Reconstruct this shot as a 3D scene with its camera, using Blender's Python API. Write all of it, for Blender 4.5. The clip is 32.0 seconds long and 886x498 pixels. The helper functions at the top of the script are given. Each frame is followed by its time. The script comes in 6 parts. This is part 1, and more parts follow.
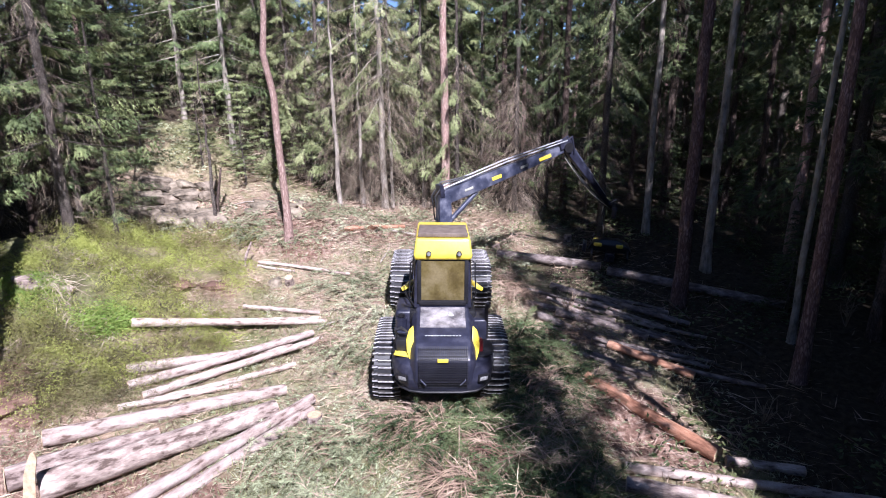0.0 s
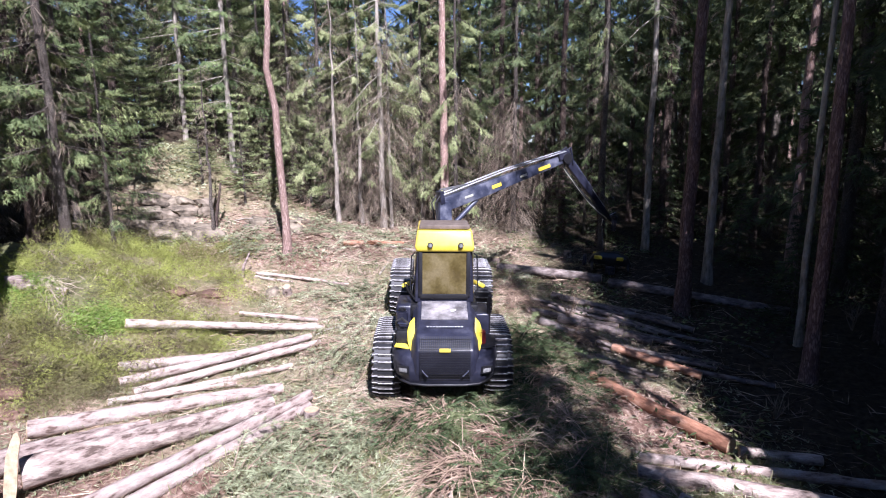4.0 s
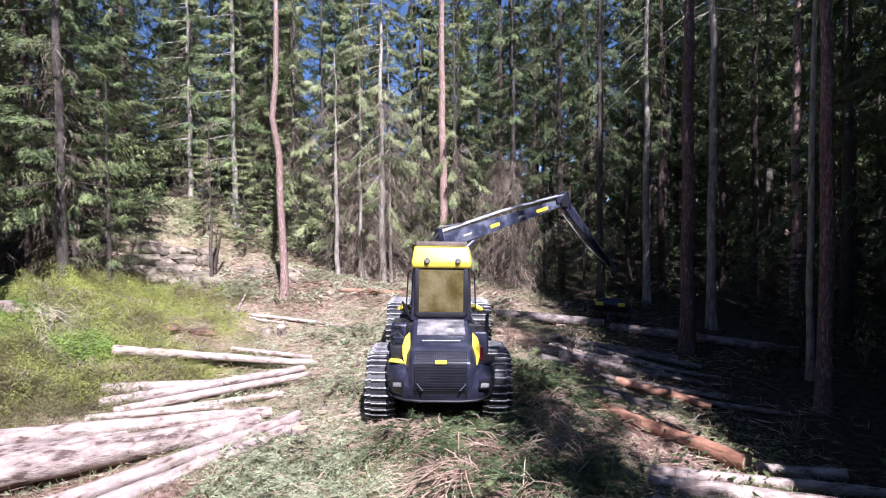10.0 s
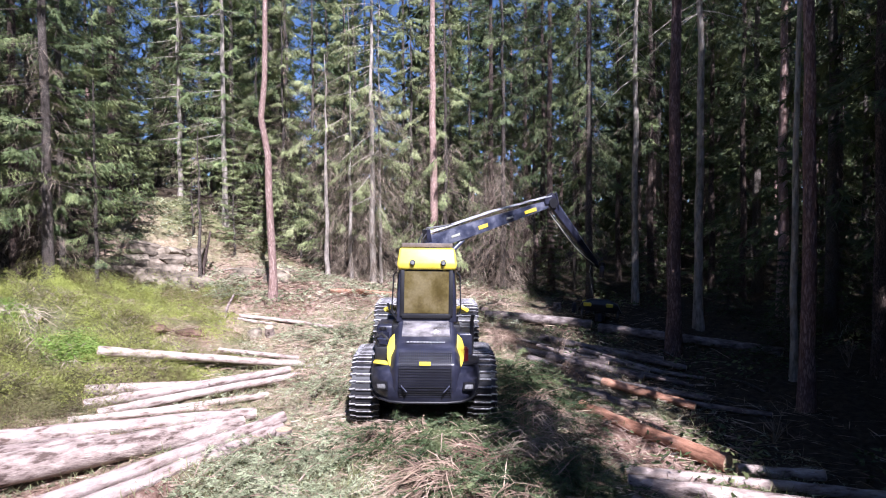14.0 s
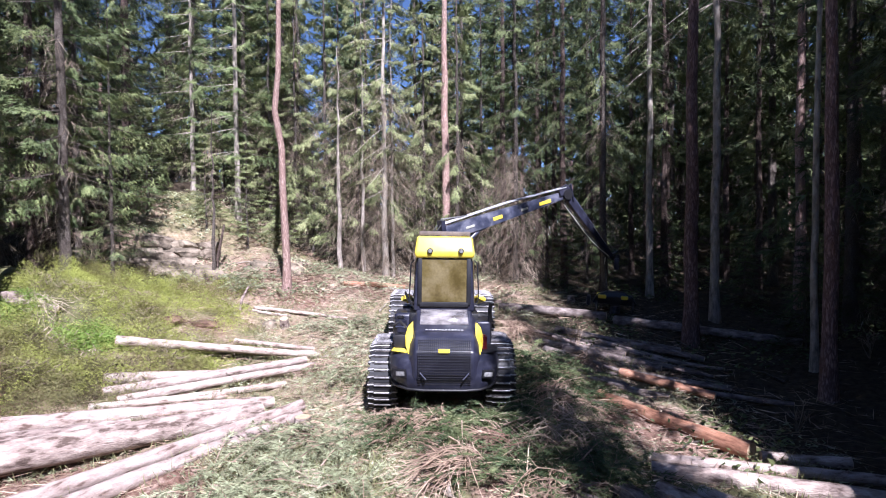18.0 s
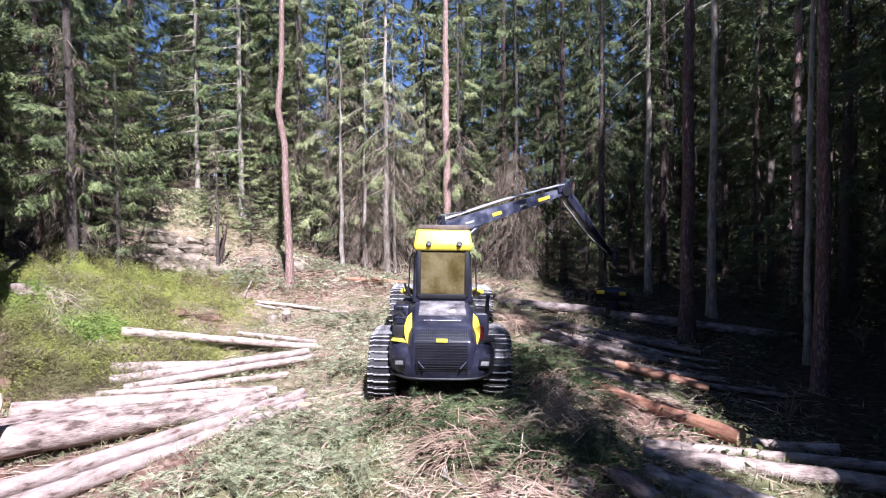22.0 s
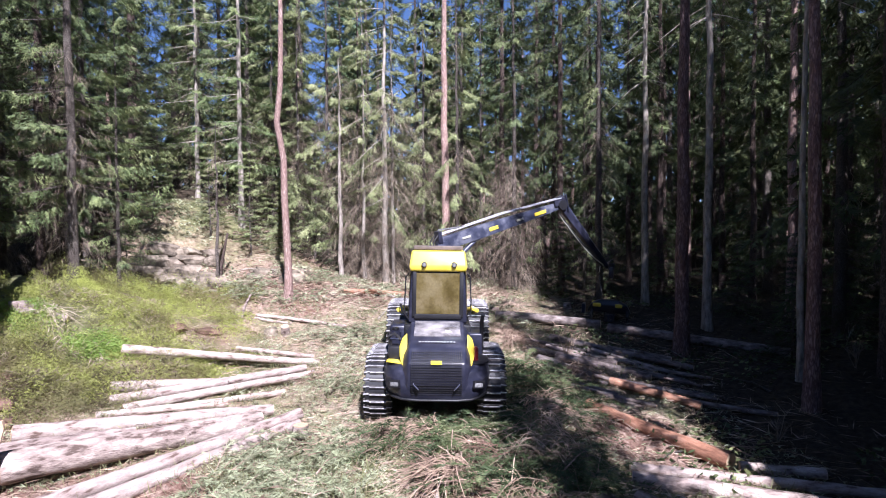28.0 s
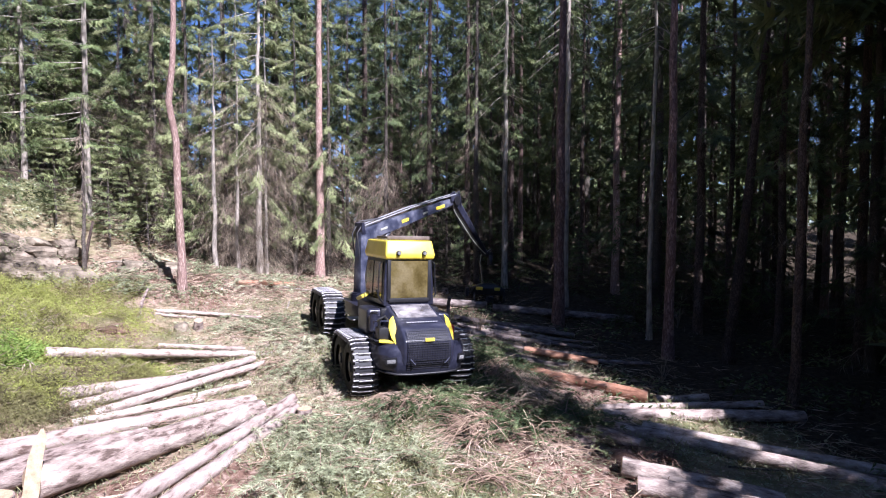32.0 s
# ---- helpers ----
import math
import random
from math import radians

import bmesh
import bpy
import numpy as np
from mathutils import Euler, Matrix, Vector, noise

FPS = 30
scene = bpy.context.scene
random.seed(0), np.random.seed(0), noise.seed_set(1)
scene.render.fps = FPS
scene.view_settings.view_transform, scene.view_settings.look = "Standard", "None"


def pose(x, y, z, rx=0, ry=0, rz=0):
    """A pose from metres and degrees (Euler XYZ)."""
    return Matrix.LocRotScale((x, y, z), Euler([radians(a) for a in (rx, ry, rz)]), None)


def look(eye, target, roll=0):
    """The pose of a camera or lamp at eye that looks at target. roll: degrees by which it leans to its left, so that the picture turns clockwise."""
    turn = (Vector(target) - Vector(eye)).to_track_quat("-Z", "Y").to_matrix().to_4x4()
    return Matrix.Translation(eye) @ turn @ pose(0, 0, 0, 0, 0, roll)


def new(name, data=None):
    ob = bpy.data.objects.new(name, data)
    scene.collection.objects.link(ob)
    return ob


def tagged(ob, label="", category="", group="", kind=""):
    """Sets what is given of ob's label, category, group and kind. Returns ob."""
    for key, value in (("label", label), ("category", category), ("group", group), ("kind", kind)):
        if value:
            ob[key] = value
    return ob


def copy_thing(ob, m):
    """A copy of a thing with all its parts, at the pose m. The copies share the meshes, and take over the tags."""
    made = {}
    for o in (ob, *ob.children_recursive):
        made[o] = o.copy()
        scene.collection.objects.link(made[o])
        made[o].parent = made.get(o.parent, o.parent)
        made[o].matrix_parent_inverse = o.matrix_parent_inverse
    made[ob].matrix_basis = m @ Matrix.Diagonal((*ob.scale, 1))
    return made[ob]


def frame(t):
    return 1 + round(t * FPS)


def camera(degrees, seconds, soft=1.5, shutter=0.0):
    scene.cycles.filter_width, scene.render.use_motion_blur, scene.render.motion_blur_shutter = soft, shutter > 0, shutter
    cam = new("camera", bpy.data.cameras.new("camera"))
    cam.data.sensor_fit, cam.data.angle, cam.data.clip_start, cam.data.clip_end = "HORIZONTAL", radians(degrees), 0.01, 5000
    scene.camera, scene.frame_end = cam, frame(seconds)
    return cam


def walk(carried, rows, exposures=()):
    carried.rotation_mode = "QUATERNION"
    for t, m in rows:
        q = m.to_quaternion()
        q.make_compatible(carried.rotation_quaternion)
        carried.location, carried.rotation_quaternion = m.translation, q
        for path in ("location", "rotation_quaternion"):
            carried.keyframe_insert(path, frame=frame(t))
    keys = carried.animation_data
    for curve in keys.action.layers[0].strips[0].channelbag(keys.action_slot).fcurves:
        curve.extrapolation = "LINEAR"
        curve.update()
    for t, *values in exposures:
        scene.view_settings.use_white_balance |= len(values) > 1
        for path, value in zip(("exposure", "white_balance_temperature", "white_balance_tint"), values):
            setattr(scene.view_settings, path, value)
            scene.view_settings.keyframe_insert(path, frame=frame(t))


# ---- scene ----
cam = camera(75.4, 32.0, soft=1.1)
PATH = [
    (0, (-0.931, -10.737, 6.591), (-0.76, -8.815, 6.065), -0.8),
    (0.5, (-0.909, -10.725, 6.442), (-0.748, -8.8, 5.922), -0.8),
    (1, (-0.91, -10.734, 6.255), (-0.754, -8.806, 5.744), -0.7),
    (1.5, (-0.972, -10.754, 6.084), (-0.832, -8.822, 5.583), -0.7),
    (2, (-1.034, -10.785, 5.929), (-0.892, -8.853, 5.435), -0.7),
    (2.5, (-1.125, -10.809, 5.792), (-0.989, -8.875, 5.303), -0.6),
    (3, (-1.117, -10.824, 5.626), (-0.954, -8.882, 5.177), -0.7),
    (3.5, (-1.093, -10.867, 5.493), (-0.91, -8.916, 5.09), -0.7),
    (5.5, (-1.036, -10.889, 4.886), (-0.834, -8.917, 4.622), -0.8),
    (6, (-0.997, -10.918, 4.695), (-0.777, -8.943, 4.466), -0.6),
    (6.5, (-0.969, -10.935, 4.512), (-0.775, -8.953, 4.322), -0.5),
    (7, (-0.946, -10.957, 4.36), (-0.771, -8.971, 4.204), -0.6),
    (7.5, (-0.971, -11.014, 4.221), (-0.798, -9.025, 4.096), -0.5),
    (8, (-0.985, -11.092, 4.089), (-0.826, -9.1, 4.0), -0.4),
    (8.5, (-0.978, -11.109, 3.956), (-0.812, -9.117, 3.902), -0.4),
    (9, (-0.969, -11.082, 3.833), (-0.798, -9.089, 3.787), -0.4),
    (9.5, (-0.967, -11.032, 3.755), (-0.775, -9.041, 3.712), -0.5),
    (10, (-0.997, -10.945, 3.69), (-0.807, -8.954, 3.648), -0.5),
    (10.5, (-0.995, -10.899, 3.635), (-0.789, -8.91, 3.592), -0.5),
    (11, (-0.994, -10.882, 3.597), (-0.792, -8.893, 3.554), -0.5),
    (11.5, (-0.982, -10.897, 3.605), (-0.785, -8.907, 3.562), -0.5),
    (12, (-0.949, -10.937, 3.639), (-0.757, -8.947, 3.594), -0.5),
    (12.5, (-0.898, -10.951, 3.653), (-0.695, -8.961, 3.609), -0.4),
    (13, (-0.858, -10.973, 3.698), (-0.652, -8.985, 3.652), -0.4),
    (13.5, (-0.798, -10.968, 3.727), (-0.587, -8.98, 3.684), -0.4),
    (14, (-0.796, -10.992, 3.735), (-0.588, -9.003, 3.691), -0.4),
    (14.5, (-0.809, -11.036, 3.719), (-0.629, -9.045, 3.672), -0.3),
    (16.5, (-0.921, -10.942, 3.617), (-0.729, -8.952, 3.57), -0.4),
    (17, (-0.955, -10.912, 3.587), (-0.769, -8.921, 3.54), -0.4),
    (17.5, (-0.988, -10.922, 3.548), (-0.807, -8.93, 3.5), -0.4),
    (18, (-1.019, -10.918, 3.507), (-0.836, -8.927, 3.459), -0.5),
    (18.5, (-1.023, -10.956, 3.473), (-0.834, -8.966, 3.426), -0.3),
    (19, (-1.016, -10.972, 3.437), (-0.845, -8.98, 3.394), -0.3),
    (19.5, (-1.042, -11.001, 3.401), (-0.886, -9.008, 3.357), -0.3),
    (20, (-0.986, -11.037, 3.339), (-0.805, -9.046, 3.293), -0.2),
    (20.5, (-0.964, -11.058, 3.304), (-0.79, -9.066, 3.262), -0.4),
    (21, (-0.934, -11.127, 3.288), (-0.77, -9.134, 3.247), -0.3),
    (21.5, (-0.916, -11.183, 3.301), (-0.75, -9.191, 3.261), -0.3),
    (22, (-0.944, -11.211, 3.339), (-0.772, -9.218, 3.294), -0.4),
    (22.5, (-0.958, -11.197, 3.372), (-0.78, -9.205, 3.327), -0.4),
    (23, (-0.885, -11.197, 3.429), (-0.709, -9.206, 3.382), -0.4),
    (23.5, (-0.835, -11.201, 3.504), (-0.654, -9.21, 3.456), -0.4),
    (24, (-0.779, -11.223, 3.566), (-0.592, -9.232, 3.519), -0.3),
    (24.5, (-0.734, -11.246, 3.601), (-0.562, -9.254, 3.555), -0.4),
    (26.5, (-0.775, -11.383, 3.764), (-0.607, -9.39, 3.711), -0.2),
    (27, (-0.766, -11.368, 3.792), (-0.628, -9.373, 3.741), -0.3),
    (27.5, (-0.794, -11.378, 3.805), (-0.661, -9.383, 3.754), -0.4),
    (28, (-0.807, -11.366, 3.826), (-0.641, -9.373, 3.778), -0.4),
    (28.5, (-0.921, -11.361, 3.848), (-0.738, -9.37, 3.804), -0.3),
    (29, (-1.223, -11.357, 3.865), (-1.042, -9.365, 3.824), -0.3),
    (29.5, (-1.747, -11.348, 3.867), (-1.539, -9.36, 3.828), -0.2),
    (30, (-2.516, -11.341, 3.875), (-2.272, -9.356, 3.837), -0.3),
    (30.5, (-3.491, -11.367, 3.822), (-3.224, -9.385, 3.787), -0.2),
    (31, (-4.529, -11.453, 3.824), (-4.101, -9.5, 3.763), -0.0),
    (31.5, (-5.307, -11.503, 3.828), (-4.639, -9.621, 3.727), 0.4),
    (32, (-5.631, -11.54, 3.827), (-4.714, -9.764, 3.749), 0.2),
]
walk(cam, [(t, look(eye, target, roll)) for t, eye, target, roll in PATH], [(0, 1.40, 5550, 24), (3, 1.42, 5550, 24), (8, 1.46, 5550, 24), (18, 1.50, 5550, 24), (32, 1.52, 5550, 24)])

# ---------------------------------------------------------------- light
world = bpy.data.worlds.new("sky")
scene.world = world
world.use_nodes = True
wn = world.node_tree
bg = wn.nodes["Background"]
sky = wn.nodes.new("ShaderNodeTexSky")
sky.sky_type = "NISHITA"
sky.sun_disc = False
sky.air_density, sky.dust_density, sky.ozone_density = 0.75, 0.1, 4.0
SUN_EL, SUN_AZ = 47.0, 168.0          # degrees; azimuth clockwise from +y
sky.sun_elevation, sky.sun_rotation = radians(SUN_EL), radians(SUN_AZ)
wn.links.new(sky.outputs[0], bg.inputs[0])
bg.inputs[1].default_value = 0.05
sun = new("sun", bpy.data.lights.new("sun", "SUN"))
sun.data.energy, sun.data.angle, sun.data.color = 5.0, radians(0.53), (1.0, 0.95, 0.88)
sd = Vector((math.sin(radians(SUN_AZ)) * math.cos(radians(SUN_EL)), math.cos(radians(SUN_AZ)) * math.cos(radians(SUN_EL)), math.sin(radians(SUN_EL))))
sun.matrix_world = look(sd * 60, (0, 0, 0))


# ---------------------------------------------------------------- materials
def material(name, cols, scale=6.0, rough=0.8, bump=0.3, fine=60.0, stretch=(1, 1, 1), metal=0.0, island=0.0, obj=0.0, spec=0.5, trans=0.0, coords="Object", coat=0.0, lo=0.35, hi=0.65):
    """A procedural surface: large patches between the colours, fine grain, relief, and a change from piece to piece."""
    m = bpy.data.materials.new(name)
    m.use_nodes = True
    nt = m.node_tree
    b = nt.nodes["Principled BSDF"]
    tc = nt.nodes.new("ShaderNodeTexCoord")
    mp = nt.nodes.new("ShaderNodeMapping")
    mp.inputs["Scale"].default_value = stretch
    nt.links.new(tc.outputs[coords], mp.inputs[0])
    n1 = nt.nodes.new("ShaderNodeTexNoise")
    n1.inputs["Scale"].default_value, n1.inputs["Detail"].default_value, n1.inputs["Roughness"].default_value = scale, 6, 0.6
    n2 = nt.nodes.new("ShaderNodeTexNoise")
    n2.inputs["Scale"].default_value, n2.inputs["Detail"].default_value = fine, 3
    nt.links.new(mp.outputs[0], n1.inputs[0])
    nt.links.new(mp.outputs[0], n2.inputs[0])
    ramp = nt.nodes.new("ShaderNodeValToRGB")
    el = ramp.color_ramp.elements
    while len(el) < len(cols):
        el.new(0.5)
    for i, c in enumerate(cols):
        el[i].position = lo + (hi - lo) * i / max(1, len(cols) - 1)
        el[i].color = (*c, 1)
    nt.links.new(n1.outputs[0], ramp.inputs[0])
    hsv = nt.nodes.new("ShaderNodeHueSaturation")
    nt.links.new(ramp.outputs[0], hsv.inputs["Color"])
    # value: fine grain plus change by piece
    val = nt.nodes.new("ShaderNodeMath")
    val.operation = "MULTIPLY_ADD"
    val.inputs[1].default_value, val.inputs[2].default_value = 0.6, 0.7
    nt.links.new(n2.outputs[0], val.inputs[0])
    last = val
    for amount, node, out in ((island, "ShaderNodeNewGeometry", "Random Per Island"), (obj, "ShaderNodeObjectInfo", "Random")):
        if amount:
            g = nt.nodes.new(node)
            ma = nt.nodes.new("ShaderNodeMath")
            ma.operation = "MULTIPLY_ADD"
            ma.inputs[1].default_value = amount
            ma.inputs[2].default_value = -amount / 2
            nt.links.new(g.outputs[out], ma.inputs[0])
            ad = nt.nodes.new("ShaderNodeMath")
            nt.links.new(last.outputs[0], ad.inputs[0])
            nt.links.new(ma.outputs[0], ad.inputs[1])
            last = ad
            hu = nt.nodes.new("ShaderNodeMath")
            hu.operation = "MULTIPLY_ADD"
            hu.inputs[1].default_value, hu.inputs[2].default_value = amount * 0.05, 0.5 - amount * 0.025
            nt.links.new(g.outputs[out], hu.inputs[0])
            nt.links.new(hu.outputs[0], hsv.inputs["Hue"])
    nt.links.new(last.outputs[0], hsv.inputs["Value"])
    nt.links.new(hsv.outputs[0], b.inputs["Base Color"])
    b.inputs["Roughness"].default_value = rough
    b.inputs["Metallic"].default_value = metal
    b.inputs["Specular IOR Level"].default_value = spec
    b.inputs["Coat Weight"].default_value = coat
    if bump:
        mx = nt.nodes.new("ShaderNodeMath")
        nt.links.new(n1.outputs[0], mx.inputs[0])
        nt.links.new(n2.outputs[0], mx.inputs[1])
        bp = nt.nodes.new("ShaderNodeBump")
        bp.inputs["Strength"].default_value, bp.inputs["Distance"].default_value = bump, 0.02
        nt.links.new(mx.outputs[0], bp.inputs["Height"])
        nt.links.new(bp.outputs[0], b.inputs["Normal"])
    if trans:
        tr = nt.nodes.new("ShaderNodeBsdfTranslucent")
        nt.links.new(hsv.outputs[0], tr.inputs[0])
        mix = nt.nodes.new("ShaderNodeMixShader")
        mix.inputs[0].default_value = trans
        nt.links.new(b.outputs[0], mix.inputs[1])
        nt.links.new(tr.outputs[0], mix.inputs[2])
        nt.links.new(mix.outputs[0], nt.nodes["Material Output"].inputs[0])
    return m


def bark(name, crack, plate, light, scale=(26, 26, 7), edge=0.22, bump=0.8):
    """Scaly bark: stretched plates with darker cracks between them, patchy in the large."""
    m = bpy.data.materials.new(name)
    m.use_nodes = True
    nt = m.node_tree
    b = nt.nodes["Principled BSDF"]
    b.inputs["Roughness"].default_value, b.inputs["Specular IOR Level"].default_value = 0.92, 0.25
    tc, mp = nt.nodes.new("ShaderNodeTexCoord"), nt.nodes.new("ShaderNodeMapping")
    mp.inputs["Scale"].default_value = scale
    nt.links.new(tc.outputs["Object"], mp.inputs[0])
    warp = nt.nodes.new("ShaderNodeTexNoise")
    warp.inputs["Scale"].default_value, warp.inputs["Detail"].default_value = 0.9, 8
    nt.links.new(mp.outputs[0], warp.inputs[0])
    addv = nt.nodes.new("ShaderNodeVectorMath")
    wk = nt.nodes.new("ShaderNodeVectorMath")
    wk.operation = "SCALE"
    wk.inputs["Scale"].default_value = 3.0
    nt.links.new(warp.outputs["Color"], wk.inputs[0])
    nt.links.new(mp.outputs[0], addv.inputs[0])
    nt.links.new(wk.outputs[0], addv.inputs[1])
    vo = nt.nodes.new("ShaderNodeTexVoronoi")
    vo.feature = "DISTANCE_TO_EDGE"
    vo.inputs["Scale"].default_value = 1.0
    nt.links.new(addv.outputs[0], vo.inputs[0])
    r1 = nt.nodes.new("ShaderNodeValToRGB")
    r1.color_ramp.elements[0].position, r1.color_ramp.elements[0].color = 0.0, (0, 0, 0, 1)
    r1.color_ramp.elements[1].position, r1.color_ramp.elements[1].color = edge, (1, 1, 1, 1)
    nt.links.new(vo.outputs["Distance"], r1.inputs[0])
    big = nt.nodes.new("ShaderNodeTexNoise")
    big.inputs["Scale"].default_value, big.inputs["Detail"].default_value = 2.2, 6
    nt.links.new(tc.outputs["Object"], big.inputs[0])
    r2 = nt.nodes.new("ShaderNodeValToRGB")
    r2.color_ramp.elements[0].position, r2.color_ramp.elements[0].color = 0.35, (*plate, 1)
    r2.color_ramp.elements[1].position, r2.color_ramp.elements[1].color = 0.65, (*light, 1)
    nt.links.new(big.outputs[0], r2.inputs[0])
    mx = nt.nodes.new("ShaderNodeMix")
    mx.data_type = "RGBA"
    nt.links.new(r1.outputs[0], mx.inputs[0])
    mx.inputs[6].default_value = (*crack, 1)
    nt.links.new(r2.outputs[0], mx.inputs[7])
    hsv, oi, va = nt.nodes.new("ShaderNodeHueSaturation"), nt.nodes.new("ShaderNodeObjectInfo"), nt.nodes.new("ShaderNodeMath")
    va.operation = "MULTIPLY_ADD"
    va.inputs[1].default_value, va.inputs[2].default_value = 0.35, 0.82
    nt.links.new(oi.outputs["Random"], va.inputs[0])
    nt.links.new(va.outputs[0], hsv.inputs["Value"])
    nt.links.new(mx.outputs[2], hsv.inputs["Color"])
    nt.links.new(hsv.outputs[0], b.inputs["Base Color"])
    bp = nt.nodes.new("ShaderNodeBump")
    bp.inputs["Strength"].default_value, bp.inputs["Distance"].default_value = bump, 0.02
    nt.links.new(r1.outputs[0], bp.inputs["Height"])
    nt.links.new(bp.outputs[0], b.inputs["Normal"])
    return m


M = {}
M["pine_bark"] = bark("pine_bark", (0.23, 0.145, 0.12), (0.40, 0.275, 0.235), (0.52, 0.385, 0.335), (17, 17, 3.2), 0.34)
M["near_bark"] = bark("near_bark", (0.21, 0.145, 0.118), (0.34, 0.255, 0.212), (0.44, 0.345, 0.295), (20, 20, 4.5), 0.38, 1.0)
# Darker copy of the pine bark; the stand's shade is put into it.
M["shaded_pine_bark"] = bark("shaded_pine_bark", (0.095, 0.056, 0.050), (0.235, 0.150, 0.132), (0.34, 0.235, 0.21), (17, 17, 3.2), 0.34)
# Near-black bark for inner stems, their shade in the colour; the snag's own tone.
M["dark_shaded_bark"] = bark("dark_shaded_bark", (0.030, 0.021, 0.018), (0.10, 0.070, 0.056), (0.16, 0.118, 0.098))
M["spruce_bark"] = bark("spruce_bark", (0.050, 0.040, 0.034), (0.125, 0.102, 0.085), (0.225, 0.195, 0.165), (34, 34, 16), 0.25)
M["pale_bark"] = material("pale_bark", [(0.13, 0.108, 0.088), (0.285, 0.248, 0.205), (0.40, 0.355, 0.30)], 4, 0.9, 0.5, 40, (2, 2, 0.6), obj=0.2)
M["log_bark"] = material("log_bark", [(0.115, 0.074, 0.056), (0.31, 0.242, 0.205), (0.37, 0.30, 0.258), (0.47, 0.395, 0.345)], 4.5, 0.9, 0.8, 45, (2.0, 0.7, 2.0), obj=0.3, lo=0.36, hi=0.62)
M["rough_log_bark"] = material("rough_log_bark", [(0.075, 0.050, 0.040), (0.22, 0.168, 0.145), (0.29, 0.228, 0.195), (0.42, 0.345, 0.30)], 5, 0.95, 1.0, 34, (1.6, 0.55, 1.6), obj=0.25, lo=0.38, hi=0.62)
# Own darker bark of the right-hand logs, with some of their shade mixed in.
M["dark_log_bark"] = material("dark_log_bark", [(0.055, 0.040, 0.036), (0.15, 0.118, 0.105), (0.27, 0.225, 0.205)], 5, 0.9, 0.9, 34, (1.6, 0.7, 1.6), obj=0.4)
M["red_log_bark"] = material("red_log_bark", [(0.16, 0.066, 0.036), (0.31, 0.150, 0.088), (0.43, 0.245, 0.16)], 4, 0.8, 0.7, 40, (2.5, 0.6, 2.5))
M["cut_wood"] = material("cut_wood", [(0.34, 0.235, 0.145), (0.50, 0.385, 0.26)], 12, 0.7, 0.3, 80)
# Sunlit copy for the edge trees; its dark-to-bright ramp imitates lit tufts and gaps.
M["lit_edge_needles"] = material("lit_edge_needles", [(0.034, 0.051, 0.020), (0.146, 0.190, 0.076), (0.345, 0.385, 0.165)], 0.7, 0.6, 0.0, 8, island=0.45, obj=0.3, trans=0.2, spec=0.3)
# Shaded copy for the forest's depth: its gloom is put into the colour.
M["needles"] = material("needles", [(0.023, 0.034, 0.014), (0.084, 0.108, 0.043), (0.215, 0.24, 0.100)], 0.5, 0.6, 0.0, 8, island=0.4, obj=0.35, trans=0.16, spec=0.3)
# Greyer, paler needles; the front spruces' sunlight is put into this colour too.
M["lit_pale_needles"] = material("lit_pale_needles", [(0.072, 0.086, 0.036), (0.22, 0.25, 0.108), (0.39, 0.415, 0.21)], 0.8, 0.65, 0.0, 8, island=0.45, obj=0.3, trans=0.16, spec=0.3)
M["pine_needles"] = material("pine_needles", [(0.038, 0.062, 0.032), (0.095, 0.142, 0.068), (0.18, 0.235, 0.115)], 0.6, 0.55, 0.0, 8, island=0.4, obj=0.3, trans=0.16, spec=0.3)
M["dead_twigs"] = material("dead_twigs", [(0.075, 0.058, 0.043), (0.205, 0.162, 0.12), (0.40, 0.335, 0.255)], 0.8, 0.95, 0.0, 10, island=0.9, obj=0.3, spec=0.2)
M["brown_twigs"] = material("brown_twigs", [(0.16, 0.108, 0.078), (0.31, 0.222, 0.162), (0.50, 0.39, 0.30)], 1.2, 0.9, 0.0, 14, island=0.7, spec=0.2)
M["slash_needles"] = material("slash_needles", [(0.15, 0.165, 0.092), (0.27, 0.285, 0.168), (0.41, 0.415, 0.28)], 0.6, 0.65, 0.0, 9, island=0.9, trans=0.15, spec=0.3)
M["berry_leaves"] = material("berry_leaves", [(0.125, 0.098, 0.046), (0.20, 0.20, 0.064), (0.30, 0.325, 0.080), (0.38, 0.415, 0.105)], 1.0, 0.6, 0.0, 4, island=0.12, trans=0.25, lo=0.38, hi=0.62, spec=0.3)
M["bough_needles"] = material("bough_needles", [(0.026, 0.040, 0.016), (0.070, 0.098, 0.040), (0.165, 0.185, 0.085)], 0.7, 0.6, 0.0, 9, island=0.6, trans=0.12, spec=0.3)
M["heath_leaves"] = material("heath_leaves", [(0.060, 0.046, 0.024), (0.135, 0.125, 0.052), (0.25, 0.235, 0.105)], 1.6, 0.65, 0.0, 6, island=0.5, trans=0.2, spec=0.3)
M["fern_leaves"] = material("fern_leaves", [(0.15, 0.235, 0.045), (0.26, 0.36, 0.085)], 1, 0.55, 0.0, 9, island=0.5, trans=0.35, spec=0.3)
M["grass"] = material("grass", [(0.12, 0.13, 0.05), (0.22, 0.22, 0.10), (0.32, 0.30, 0.17)], 0.8, 0.7, 0.0, 9, island=0.8, trans=0.25, spec=0.3)
M["rock"] = material("rock", [(0.050, 0.040, 0.028), (0.175, 0.142, 0.102), (0.29, 0.24, 0.18)], 2.4, 0.9, 0.8, 25, obj=0.3)
